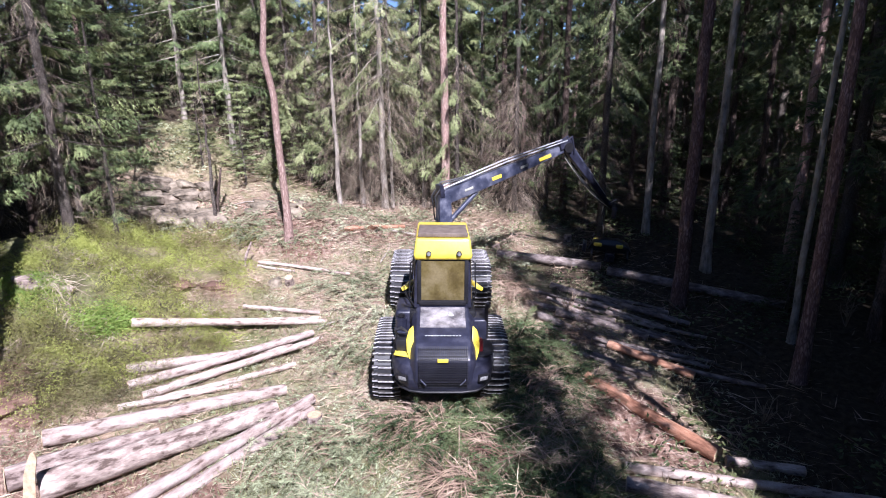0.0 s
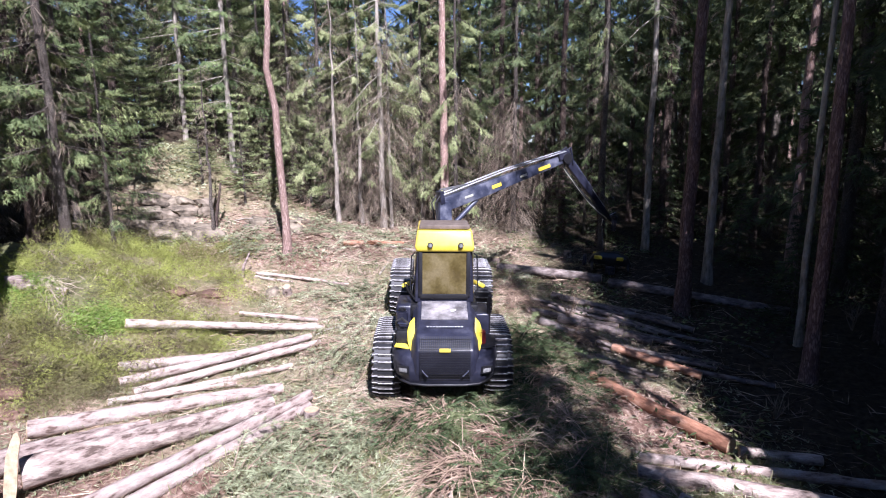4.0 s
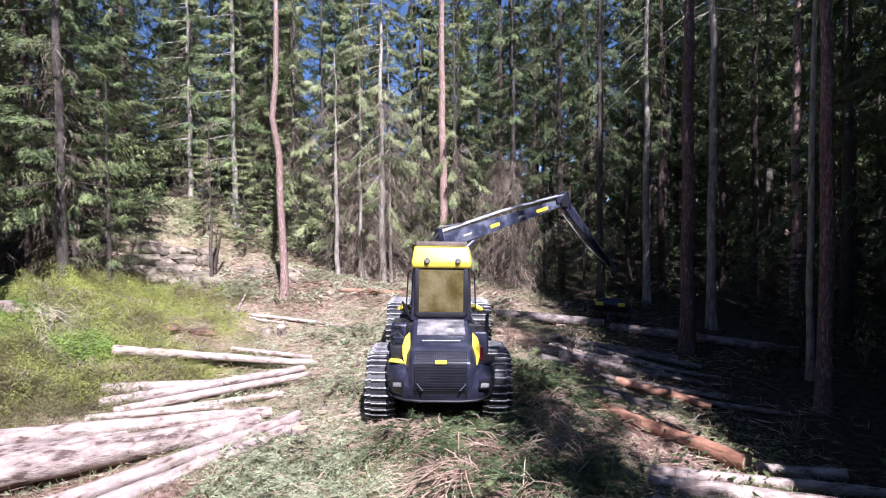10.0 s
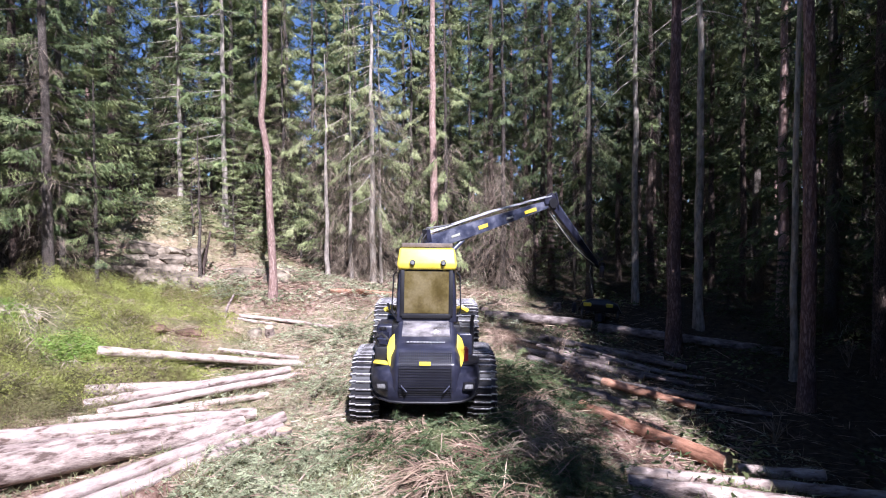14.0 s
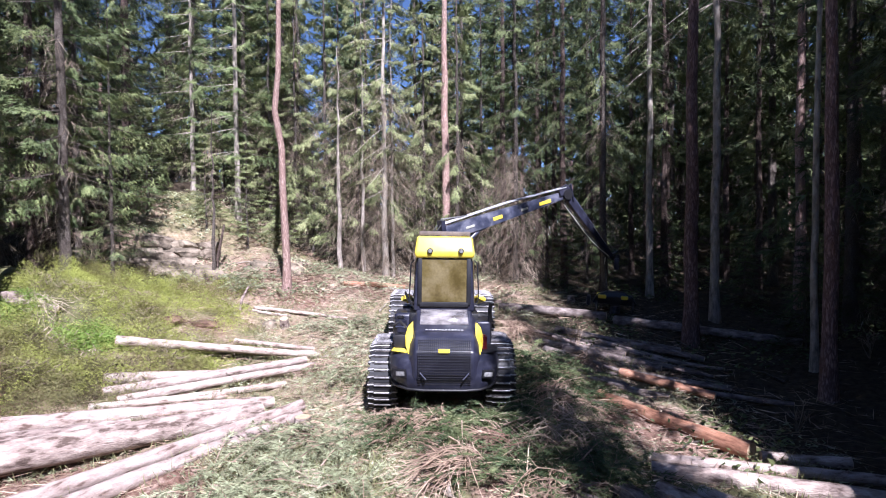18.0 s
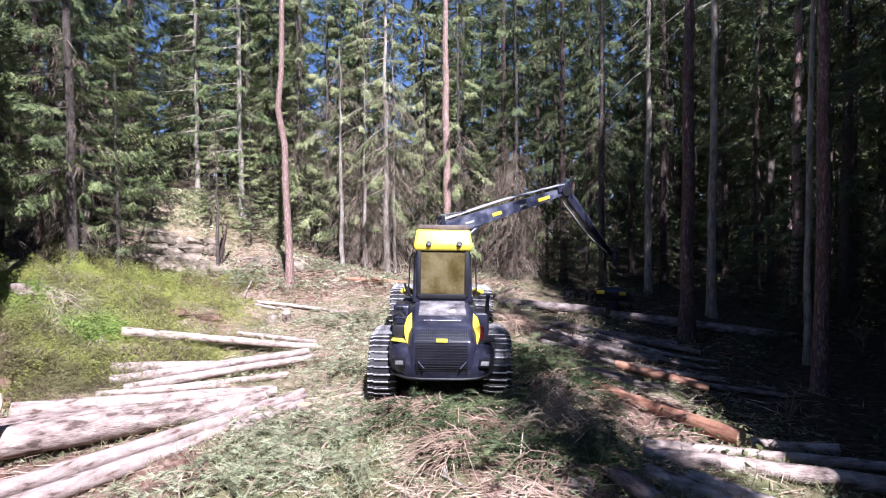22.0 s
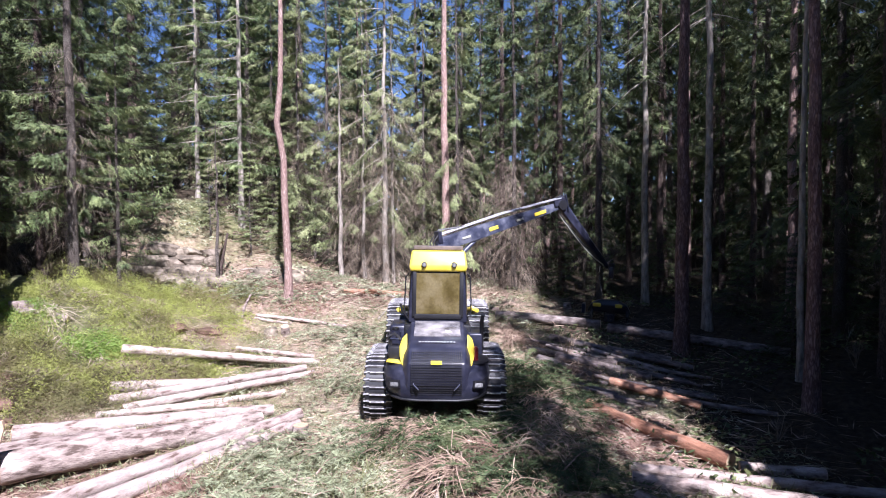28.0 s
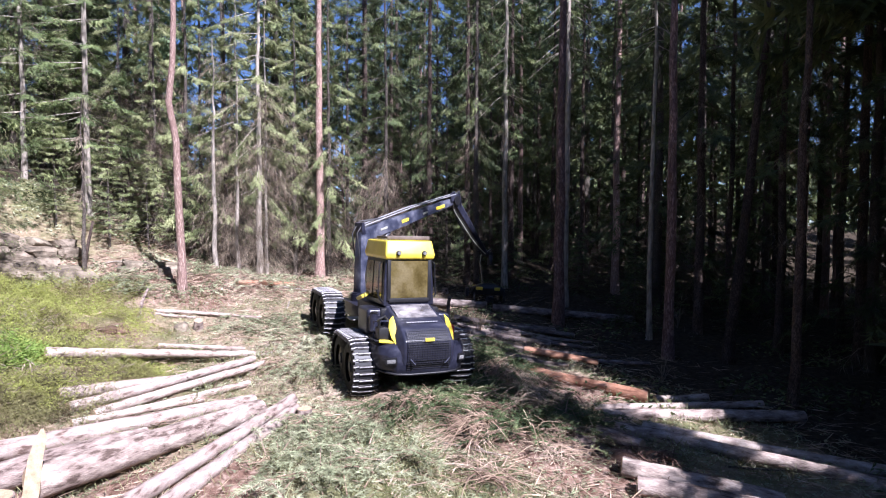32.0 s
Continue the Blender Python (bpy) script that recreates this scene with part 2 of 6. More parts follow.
M["red_soil"] = material("red_soil", [(0.065, 0.034, 0.024), (0.135, 0.076, 0.054), (0.21, 0.13, 0.095)], 3, 0.95, 0.9, 30)
M["yellow_paint"] = material("yellow_paint", [(0.68, 0.53, 0.045), (0.74, 0.59, 0.070)], 3, 0.35, 0.03, 40, coat=0.3)
M["dark_paint"] = material("dark_paint", [(0.011, 0.012, 0.021), (0.020, 0.021, 0.036), (0.045, 0.046, 0.066)], 4, 0.34, 0.06, 40, spec=0.4, lo=0.3, hi=0.75)
M["black_plastic"] = material("black_plastic", [(0.004, 0.004, 0.006), (0.011, 0.011, 0.014)], 6, 0.5, 0.1, 50)
M["grey_visor"] = material("grey_visor", [(0.10, 0.078, 0.064), (0.165, 0.13, 0.108)], 6, 0.6, 0.1, 50)
M["track_steel"] = material("track_steel", [(0.13, 0.122, 0.125), (0.32, 0.31, 0.315), (0.50, 0.49, 0.50)], 9, 0.45, 0.3, 50, metal=0.3, obj=0.3)
M["dirty_steel"] = material("dirty_steel", [(0.016, 0.014, 0.014), (0.040, 0.036, 0.034), (0.10, 0.09, 0.085)], 8, 0.7, 0.4, 40, metal=0.3)
M["rubber"] = material("rubber", [(0.018, 0.017, 0.016), (0.05, 0.045, 0.04)], 8, 0.85, 0.4, 40)
M["boom_paint"] = material("boom_paint", [(0.022, 0.026, 0.045), (0.05, 0.055, 0.085), (0.13, 0.135, 0.17)], 3, 0.3, 0.08, 40)
M["chrome"] = material("chrome", [(0.42, 0.42, 0.45), (0.56, 0.56, 0.58)], 5, 0.35, 0.0, 40, metal=0.55)
M["lamp_glass"] = material("lamp_glass", [(0.12, 0.12, 0.12), (0.26, 0.26, 0.26)], 20, 0.12, 0.0, 60)
M["tinted_window"] = material("tinted_window", [(0.060, 0.045, 0.015), (0.100, 0.078, 0.030), (0.145, 0.118, 0.060)], 2.2, 0.10, 0.0, 20, spec=0.6)
# Pale patches in this colour stand in for the panel's bright reflection.
M["engine_glass"] = material("engine_glass", [(0.07, 0.065, 0.07), (0.32, 0.30, 0.30)], 3, 0.16, 0.02, 30, coat=0.8)
M["red_paint"] = material("red_paint", [(0.10, 0.010, 0.014), (0.17, 0.014, 0.018)], 6, 0.35, 0.05, 40)
M["hose"] = material("hose", [(0.015, 0.015, 0.016), (0.035, 0.035, 0.04)], 6, 0.5, 0.1, 40)
M["pale_hose"] = material("pale_hose", [(0.33, 0.33, 0.28), (0.44, 0.44, 0.37)], 6, 0.5, 0.1, 40)


def ground_material():
    m = bpy.data.materials.new("forest_floor")
    m.use_nodes = True
    nt = m.node_tree
    b = nt.nodes["Principled BSDF"]
    b.inputs["Roughness"].default_value = 0.95
    b.inputs["Specular IOR Level"].default_value = 0.2
    tc = nt.nodes.new("ShaderNodeTexCoord")

    def nz(scale, detail=6):
        n = nt.nodes.new("ShaderNodeTexNoise")
        n.inputs["Scale"].default_value, n.inputs["Detail"].default_value, n.inputs["Roughness"].default_value = scale, detail, 0.65
        nt.links.new(tc.outputs["Object"], n.inputs[0])
        return n

    def ramp(n, stops):
        r = nt.nodes.new("ShaderNodeValToRGB")
        el = r.color_ramp.elements
        while len(el) < len(stops):
            el.new(0.5)
        for e, (p, c) in zip(el, stops):
            e.position, e.color = p, (*c, 1)
        nt.links.new(n.outputs[0], r.inputs[0])
        return r

    def mix(fac, a, c):
        x = nt.nodes.new("ShaderNodeMix")
        x.data_type = "RGBA"
        nt.links.new(fac.outputs[0], x.inputs[0])
        nt.links.new(a, x.inputs[6])
        nt.links.new(c, x.inputs[7])
        return x.outputs[2]

    litter = ramp(nz(9), [(0.3, (0.125, 0.086, 0.062)), (0.5, (0.32, 0.226, 0.166)), (0.7, (0.53, 0.415, 0.32))])
    moss = ramp(nz(5), [(0.35, (0.095, 0.10, 0.042)), (0.65, (0.23, 0.225, 0.11))])
    # Humus colour, dark enough to carry the shade under the trees as well.
    shade_humus = ramp(nz(7), [(0.35, (0.022, 0.017, 0.012)), (0.65, (0.078, 0.058, 0.037))])
    soil = ramp(nz(6, 8), [(0.32, (0.075, 0.040, 0.027)), (0.5, (0.20, 0.122, 0.090)), (0.68, (0.43, 0.325, 0.26))])
    wood = ramp(nz(26), [(0.4, (0.19, 0.138, 0.10)), (0.62, (0.49, 0.40, 0.31))])
    at = nt.nodes.new("ShaderNodeAttribute")
    at.attribute_name = "cover"
    sep = nt.nodes.new("ShaderNodeSeparateColor")
    nt.links.new(at.outputs["Color"], sep.inputs[0])

    def mask(channel, n, k=0.9):
        """Cover with a ragged edge."""
        ad = nt.nodes.new("ShaderNodeMath")
        ad.operation = "MULTIPLY_ADD"
        ad.inputs[1].default_value = k
        nt.links.new(n.outputs[0], ad.inputs[0])
        nt.links.new(sep.outputs[channel], ad.inputs[2])
        return ramp(ad, [(0.55 + 0.18 * k, (0, 0, 0)), (0.75 + 0.28 * k, (1, 1, 1))])

    f3 = ramp(nz(1.3), [(0.5, (0, 0, 0)), (0.68, (1, 1, 1))])
    c = mix(mask(1, nz(0.9)), litter.outputs[0], moss.outputs[0])
    c = mix(mask(2, nz(1.6)), c, wood.outputs[0])
    c = mix(mask(0, nz(0.8)), c, soil.outputs[0])
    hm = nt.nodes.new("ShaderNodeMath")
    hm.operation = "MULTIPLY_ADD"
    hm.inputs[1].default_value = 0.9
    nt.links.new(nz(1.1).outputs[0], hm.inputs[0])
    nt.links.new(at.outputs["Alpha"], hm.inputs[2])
    c = mix(ramp(hm, [(0.65, (0, 0, 0)), (0.95, (1, 1, 1))]), c, shade_humus.outputs[0])
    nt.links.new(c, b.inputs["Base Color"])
    bp = nt.nodes.new("ShaderNodeBump")
    bp.inputs["Strength"].default_value, bp.inputs["Distance"].default_value = 0.9, 0.08
    nt.links.new(nz(14, 8).outputs[0], bp.inputs["Height"])
    nt.links.new(bp.outputs[0], b.inputs["Normal"])
    return m


M["floor"] = ground_material()


# ---------------------------------------------------------------- mesh tools
def link(name, me, mat, parent=None, label=""):
    me.materials.append(M[mat])
    ob = new(name, me)
    if parent is not None:
        ob.parent = parent
    if label:
        ob["label"] = label
    return ob


def part(name, bm, mat, parent=None, label="", smooth=True):
    me = bpy.data.meshes.new(name)
    bm.to_mesh(me)
    bm.free()
    if smooth:
        for p in me.polygons:
            p.use_smooth = True
        me.set_sharp_from_angle(angle=radians(40))
    return link(name, me, mat, parent, label)


def thing(name, m, label, category, group="", kind=""):
    e = new(name)
    e.empty_display_size = 0.2
    e.matrix_world = m
    return tagged(e, label, category, group, kind)


def quads_mesh(name, V, smooth=False):
    """A mesh of loose four-cornered leaves from an array (n, 4, 3)."""
    n = len(V)
    me = bpy.data.meshes.new(name)
    me.vertices.add(n * 4)
    me.vertices.foreach_set("co", V.reshape(-1).astype(np.float32))
    me.loops.add(n * 4)
    me.loops.foreach_set("vertex_index", np.arange(n * 4, dtype=np.int32))
    me.polygons.add(n)
    me.polygons.foreach_set("loop_start", np.arange(0, n * 4, 4, dtype=np.int32))
    me.update(calc_edges=True)
    return me


def unit(a):
    return a / np.maximum(np.linalg.norm(a, axis=-1, keepdims=True), 1e-9)


def sprays(base, way, length, width, rng, belly=0.45, fork=False, face=None):
    """Kite-shaped leaves: base point, two sides, tip; or forked ones: base, two tips and the notch between them."""
    way = unit(way)
    side = unit(np.cross(way, rng.normal(size=way.shape) if face is None else face + rng.normal(0, 0.45, way.shape)))
    L, W = length[:, None], width[:, None]
    if fork:
        u = rng.uniform(0.55, 1.0, (len(L), 1))
        return np.stack([base, base + way * L + side * W, base + way * L * 0.3, base + way * L * u - side * W], 1)
    mid = base + way * L * belly
    return np.stack([base, mid + side * W / 2, base + way * L, mid - side * W / 2], 1)


def tube_data(points, radii, sides=8, cap=True, wobble=0.0, seed=0):
    """Vertices and faces of a round, tapered, bent bar."""
    P = [Vector(p) for p in points]
    rng = random.Random(seed)
    V, Fc = [], []
    ref = None
    for i, p in enumerate(P):
        d = (P[min(i + 1, len(P) - 1)] - P[max(i - 1, 0)]).normalized()
        if ref is None:
            ref = d.orthogonal().normalized()
        ref = (ref - d * ref.dot(d)).normalized()
        up = d.cross(ref)
        for k in range(sides):
            a = 2 * math.pi * k / sides
            r = radii[i] * (1 + wobble * rng.uniform(-1, 1))
            V.append(p + (ref * math.cos(a) + up * math.sin(a)) * r)
    for i in range(len(P) - 1):
        for k in range(sides):
            a, b2 = i * sides + k, i * sides + (k + 1) % sides
            Fc.append((a, b2, b2 + sides, a + sides))
    if cap:
        Fc.append(tuple(reversed(range(sides))))
        Fc.append(tuple(range((len(P) - 1) * sides, len(P) * sides)))
    return V, Fc


def tubes_mesh(name, tubes):
    """One mesh of many bars."""
    V, Fc = [], []
    for v, f in tubes:
        o = len(V)
        V += [tuple(x) for x in v]
        Fc += [tuple(i + o for i in q) for q in f]
    me = bpy.data.meshes.new(name)
    me.from_pydata(V, [], Fc)
    for p in me.polygons:
        p.use_smooth = True
    me.set_sharp_from_angle(angle=radians(50))
    return me


def tube_part(name, points, radii, mat, parent=None, label="", sides=10, wobble=0.0, seed=0):
    if not isinstance(radii, (list, tuple)):
        radii = [radii] * len(points)
    return link(name, tubes_mesh(name, [tube_data(points, radii, sides, True, wobble, seed)]), mat, parent, label)


def box(sx, sy, sz, at=(0, 0, 0), bevel=0.02, rot=None, seg=2, taper=None):
    """A bevelled block centred on at; taper scales the top in x and y."""
    bm = bmesh.new()
    bmesh.ops.create_cube(bm, size=1.0)
    for v in bm.verts:
        k = taper if (taper and v.co.z > 0) else (1, 1)
        v.co = Vector((v.co.x * sx * k[0], v.co.y * sy * k[1], v.co.z * sz))
    if bevel:
        bmesh.ops.bevel(bm, geom=bm.edges[:], offset=bevel, segments=seg, affect="EDGES", profile=0.6)
    if rot:
        bmesh.ops.transform(bm, matrix=pose(0, 0, 0, *rot), verts=bm.verts)
    bmesh.ops.translate(bm, vec=at, verts=bm.verts)
    return bm


def loft(sections, bevel=0.03, seg=2):
    """A closed solid through outlines with the same number of corners."""
    bm = bmesh.new()
    rings = [[bm.verts.new(p) for p in s] for s in sections]
    n = len(rings[0])
    for a, c in zip(rings, rings[1:]):
        for k in range(n):
            bm.faces.new((a[k], a[(k + 1) % n], c[(k + 1) % n], c[k]))
    bm.faces.new(list(reversed(rings[0])))
    bm.faces.new(rings[-1])
    bmesh.ops.recalc_face_normals(bm, faces=bm.faces)
    if bevel:
        bmesh.ops.bevel(bm, geom=[e for e in bm.edges if e.calc_face_angle(0) > 0.45], offset=bevel, segments=seg, affect="EDGES", profile=0.6)
    return bm


def slab(profile, x0, x1, bevel=0.015, axis="x"):
    """A plate: an outline in (y, z) drawn out from x0 to x1."""
    return loft([[(x0, y, z) for y, z in profile], [(x1, y, z) for y, z in profile]], bevel)


def disc(r, w, at, n=20, bevel=0.02, axis="x"):
    bm = bmesh.new()
    bmesh.ops.create_cone(bm, cap_ends=True, segments=n, radius1=r, radius2=r, depth=w)
    if bevel:
        bmesh.ops.bevel(bm, geom=[e for e in bm.edges if e.calc_face_angle(0) > 1.0], offset=bevel, segments=2, affect="EDGES")
    if axis == "x":
        bmesh.ops.transform(bm, matrix=pose(0, 0, 0, 0, 90, 0), verts=bm.verts)
    elif axis == "y":
        bmesh.ops.transform(bm, matrix=pose(0, 0, 0, 90, 0, 0), verts=bm.verts)
    bmesh.ops.translate(bm, vec=at, verts=bm.verts)
    return bm


# ---------------------------------------------------------------- ground
def bell(x, y, cx, cy, sx, sy):
    return np.exp(-((x - cx) / sx) ** 2 - ((y - cy) / sy) ** 2)


def ground_z(x, y):
    """Height of the forest floor: a gentle rise with a rocky mound, a bushy bank and a shallow dip."""
    x, y = np.asarray(x, float), np.asarray(y, float)
    z = -0.088 + 0.004 * np.clip(x, -60, 60) + 0.091 * np.clip(y, -14, 17) + 0.02 * np.clip(y - 17, 0, 60)
    z = z + 4.4 * np.exp(-(((x + 12) / 6.5) ** 2 + ((y - 17.5) / 5.5) ** 2) ** 1.5) + 2.168 * bell(x, y, -12, 6, 4, 4.5) + 1.026 * bell(x, y, -4.5, 11.5, 4, 3.6) - 0.442 * bell(x, y, 6.5, 1.5, 4, 4)
    z = z - 0.22 * bell(x, y, -4.0, 4.8, 2.6, 3.0) - 0.14 * bell(x, y, -2.8, 0.8, 1.8, 1.8) - 0.17 * bell(x, y, -0.4, 1.4, 2.6, 2.4) + 0.26 * bell(x, y, -8.35, 1.3, 0.95, 0.42) + 3.0 * bell(x, y, 45, 30, 22, 18) + 3.5 * bell(x, y, -40, 34, 24, 16)
    z = z + 0.07 * np.sin(1.7 * x + 0.6 * np.sin(1.3 * y)) * np.sin(1.9 * y + 0.8) + 0.035 * np.sin(4.1 * x + 1.1 * y) * np.sin(3.7 * y - 1.3 * x)
    z = z + 0.17 * bell(x, y, -9.0, 5.2, 3.6, 3.0) * np.sin(2.9 * x + 1.3 * np.sin(1.1 * y)) * np.sin(2.5 * y + 0.9 * x)
    return z


def gz(x, y):
    return float(ground_z(x, y))


def axis_steps(lo, hi, fine, far):
    a = list(np.arange(lo, hi + 1e-6, fine))
    s, v = fine, hi
    while v < far:
        s *= 1.25
        v += s
        a.append(v)
    s, v = fine, lo
    while v > -far:
        s *= 1.25
        v -= s
        a.insert(0, v)
    return np.array(a)


def build_ground():
    xs, ys = axis_steps(-17, 17, 0.16, 900), axis_steps(-10, 22, 0.16, 900)
    X, Y = np.meshgrid(xs, ys)
    Z = ground_z(X, Y)
    rng = np.random.default_rng(5)
    Z = Z + rng.normal(0, 0.022, Z.shape)
    n, k = X.shape
    idx = np.arange(n * k).reshape(n, k)
    Fc = np.stack([idx[:-1, :-1], idx[:-1, 1:], idx[1:, 1:], idx[1:, :-1]], -1).reshape(-1, 4)
    me = bpy.data.meshes.new("ground")
    me.from_pydata(np.stack([X, Y, Z], -1).reshape(-1, 3).tolist(), [], Fc.tolist())
    for p in me.polygons:
        p.use_smooth = True
    x, y = X.reshape(-1), Y.reshape(-1)
    soil = 0.75 * bell(x, y, -8.6, -1.6, 2.2, 2.0) + 0.6 * bell(x, y, -9.2, 1.0, 1.2, 0.9) + 0.5 * bell(x, y, -8.9, 2.6, 1.0, 0.5) + 0.45 * bell(x, y, -7.3, 4.6, 0.9, 0.5) + 0.6 * bell(x, y, -6.4, 6.5, 0.9, 0.8) + 0.65 * bell(x, y, -4.1, 8.9, 1.1, 0.9) + 0.95 * bell(x, y, -5.3, -2.0, 1.7, 1.1) + 1.0 * bell(x, y, 4.2, -0.3, 1.2, 2.0) + 0.9 * bell(x, y, 1.1, -1.6, 1.0, 1.6) + 0.9 * bell(x, y, 1.4, -3.9, 1.5, 1.4) + 0.8 * bell(x, y, -2.5, 11.6, 5, 2.2)
    moss = 0.3 * bell(x, y, -10, 5.2, 4, 3.2) + 0.45 * bell(x, y, 0, 0, 4.5, 8) + 0.45 * bell(x, y, 12, 4, 7, 9) + 0.35 * bell(x, y, -7, 16, 5, 3) + 0.3
    wood = 0.55 * bell(x, y, -1.5, 4, 3.8, 7) + 0.45 * bell(x, y, 4.5, 3, 2.5, 5) + 0.5 * bell(x, y, -4, 12, 4, 3)
    # dark needle humus; its spread also paints shade under trees, shrubs and brush
    shade_humus = np.clip((x - 5.1 - 0.03 * np.abs(y)) / 1.8, 0, 0.95) + np.clip((y - 14.5) / 3, 0, 0.7) + np.clip((-11.5 - x) / 2, 0, 0.7) + 0.7 * bell(x, y, -11.5, 9.6, 2.2, 2.2) + 0.3 * bell(x, y, -9.2, 5.2, 3.2, 2.8) + 0.45 * bell(x, y, 1.5, -1.2, 1.0, 1.5) + 0.6 * bell(x, y, 4.9, 8.0, 1.2, 2.4)
    cov = np.stack([soil, moss, wood, shade_humus], 1).astype(np.float32)
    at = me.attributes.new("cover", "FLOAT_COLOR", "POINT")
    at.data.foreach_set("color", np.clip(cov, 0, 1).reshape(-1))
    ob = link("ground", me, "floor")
    tagged(ob, "uneven forest floor with brown litter, moss and bare reddish soil", "ground", kind="structure")


build_ground()


# ---------------------------------------------------------------- trees
def bent(x0, y0, z0, h, lean, kink=None, wob=0.05, n=12, seed=0):
    rng = random.Random(seed)
    pts = []
    for i in range(n + 1):
        t = i / n
        x, y = lean[0] * t * h + rng.uniform(-wob, wob) * (0 < i), lean[1] * t * h + rng.uniform(-wob, wob) * (0 < i)
        if kink:
            x += kink[1] * math.exp(-((t * h - kink[0]) / kink[2]) ** 2)
        pts.append((x0 + x, y0 + y, z0 + t * h))
    return pts


def trunk_mesh(h, r, lean=(0, 0), kink=None, wob=0.04, sides=10, seed=0, top=0.12, flare=1.35, n=12):
    pts = bent(0, 0, -0.25, h, lean, kink, wob, n, seed)
    rad = [r * (1 - (1 - top) * (i / n) ** 1.05) for i in range(n + 1)]
    rad[0] *= flare
    return tubes_mesh("trunk", [tube_data(pts, rad, sides, True, 0.05, seed)]), pts


def crown(h, z0, R, whorls, per, K, rng, shape=0.8, droop=0.5, size=(0.11, 0.24), wide=(0.035, 0.07), lean=(0, 0), hang=0.4, first=0.3, tipup=0.15, gap=0.1):
    """Leaves of a conifer: tiers of drooping boughs, each a pointed plate of side branchlets with needle sprays. Also returns the boughs."""
    B = whorls * per
    tier = np.repeat(np.arange(whorls), per)
    t = np.clip((tier + rng.normal(0, 0.10, B) + rng.uniform(-0.2, 0.2, whorls)[tier]) / whorls, 0, 1)
    az = 2 * np.pi * (np.tile(np.arange(per), whorls) + rng.uniform(-0.35, 0.35, B)) / per + rng.uniform(0, 2 * np.pi, whorls)[tier]
    keep = rng.uniform(size=B) > gap
    t, az, tier = t[keep], az[keep], tier[keep]
    B = len(t)
    z = z0 + (h - z0) * t
    Rb = R * ((1 - t) ** shape * rng.uniform(0.55, 1.2, B) + 0.05)
    out = np.stack([np.cos(az), np.sin(az), np.zeros(B)], 1)
    perp = np.stack([-np.sin(az), np.cos(az), np.zeros(B)], 1)
    root = np.stack([lean[0] * z, lean[1] * z, z], 1)
    bend = droop * rng.uniform(0.65, 1.35, B)

    def at(s, b):
        return root[b] + out[b] * (Rb[b] * s)[:, None] + np.array([0, 0, 1.0]) * (Rb[b] * (-bend[b] * s ** 1.3 + tipup * s ** 3))[:, None]

    kc = min(9, max(3, K // 8))
    nc = max(3, K // kc)
    b = np.repeat(np.arange(B), nc)
    n = B * nc
    s = first + (1 - first) * np.clip((np.tile(np.arange(nc), B) + rng.uniform(-0.5, 0.5, n)) / nc, 0, 1) ** 0.8
    sign = np.where(np.tile(np.arange(nc), B) % 2, -1, 1)[:, None]
    hg = np.clip(hang + rng.normal(0, 0.15, B), 0, 1)[b][:, None]
    axis = unit(out[b] * (0.75 - 0.3 * hg) + perp[b] * sign * (0.95 - 0.65 * hg) * rng.uniform(0.6, 1.1, (n, 1)) + np.array([0, 0, -1.0]) * (0.05 + 1.0 * hg) + rng.normal(0, 0.10, (n, 3)))
    reach = rng.uniform(0.6, 1.0, n) * (0.16 + 0.26 * Rb[b]) * (1.2 - 0.8 * s)
    c0 = at(s, b)
    q = np.repeat(np.arange(n), kc)
    N = n * kc
    f = np.clip((np.tile(np.arange(kc), n) + rng.uniform(-0.5, 0.5, N)) / kc, 0, 1)
    p = c0[q] + axis[q] * (reach[q] * f)[:, None] + rng.normal(0, 0.012, (N, 3))
    p[:, 2] -= reach[q] * 0.35 * hg[q][:, 0] * f ** 2
    way = axis[q] + np.array([0, 0, -0.3]) * hg[q] * f[:, None] + rng.normal(0, 0.28, (N, 3))
    L = rng.uniform(*size, N) * np.clip(0.5 + Rb[b][q] * 0.3, 0.5, 1.15) * (1.1 - 0.45 * f)
    W = rng.uniform(*wide, N)
    V = sprays(p, way, L, W, rng, fork=True, face=out[b][q] * 0.75 + np.array([0, 0, 0.65]))
    return V, (root, out, Rb, bend, tipup, at)


def limb_tubes(info, rng, r=0.018, every=1, upto=0.9):
    root, out, Rb, droop, tipup, at = info
    T = []
    for i in range(0, len(Rb), every):
        ss = np.array([0, 0.33, 0.66, upto])
        P = at(ss, np.full(4, i))
        T.append(tube_data([tuple(q) for q in P], [r, r * 0.8, r * 0.55, r * 0.25], 3, False))
    return T


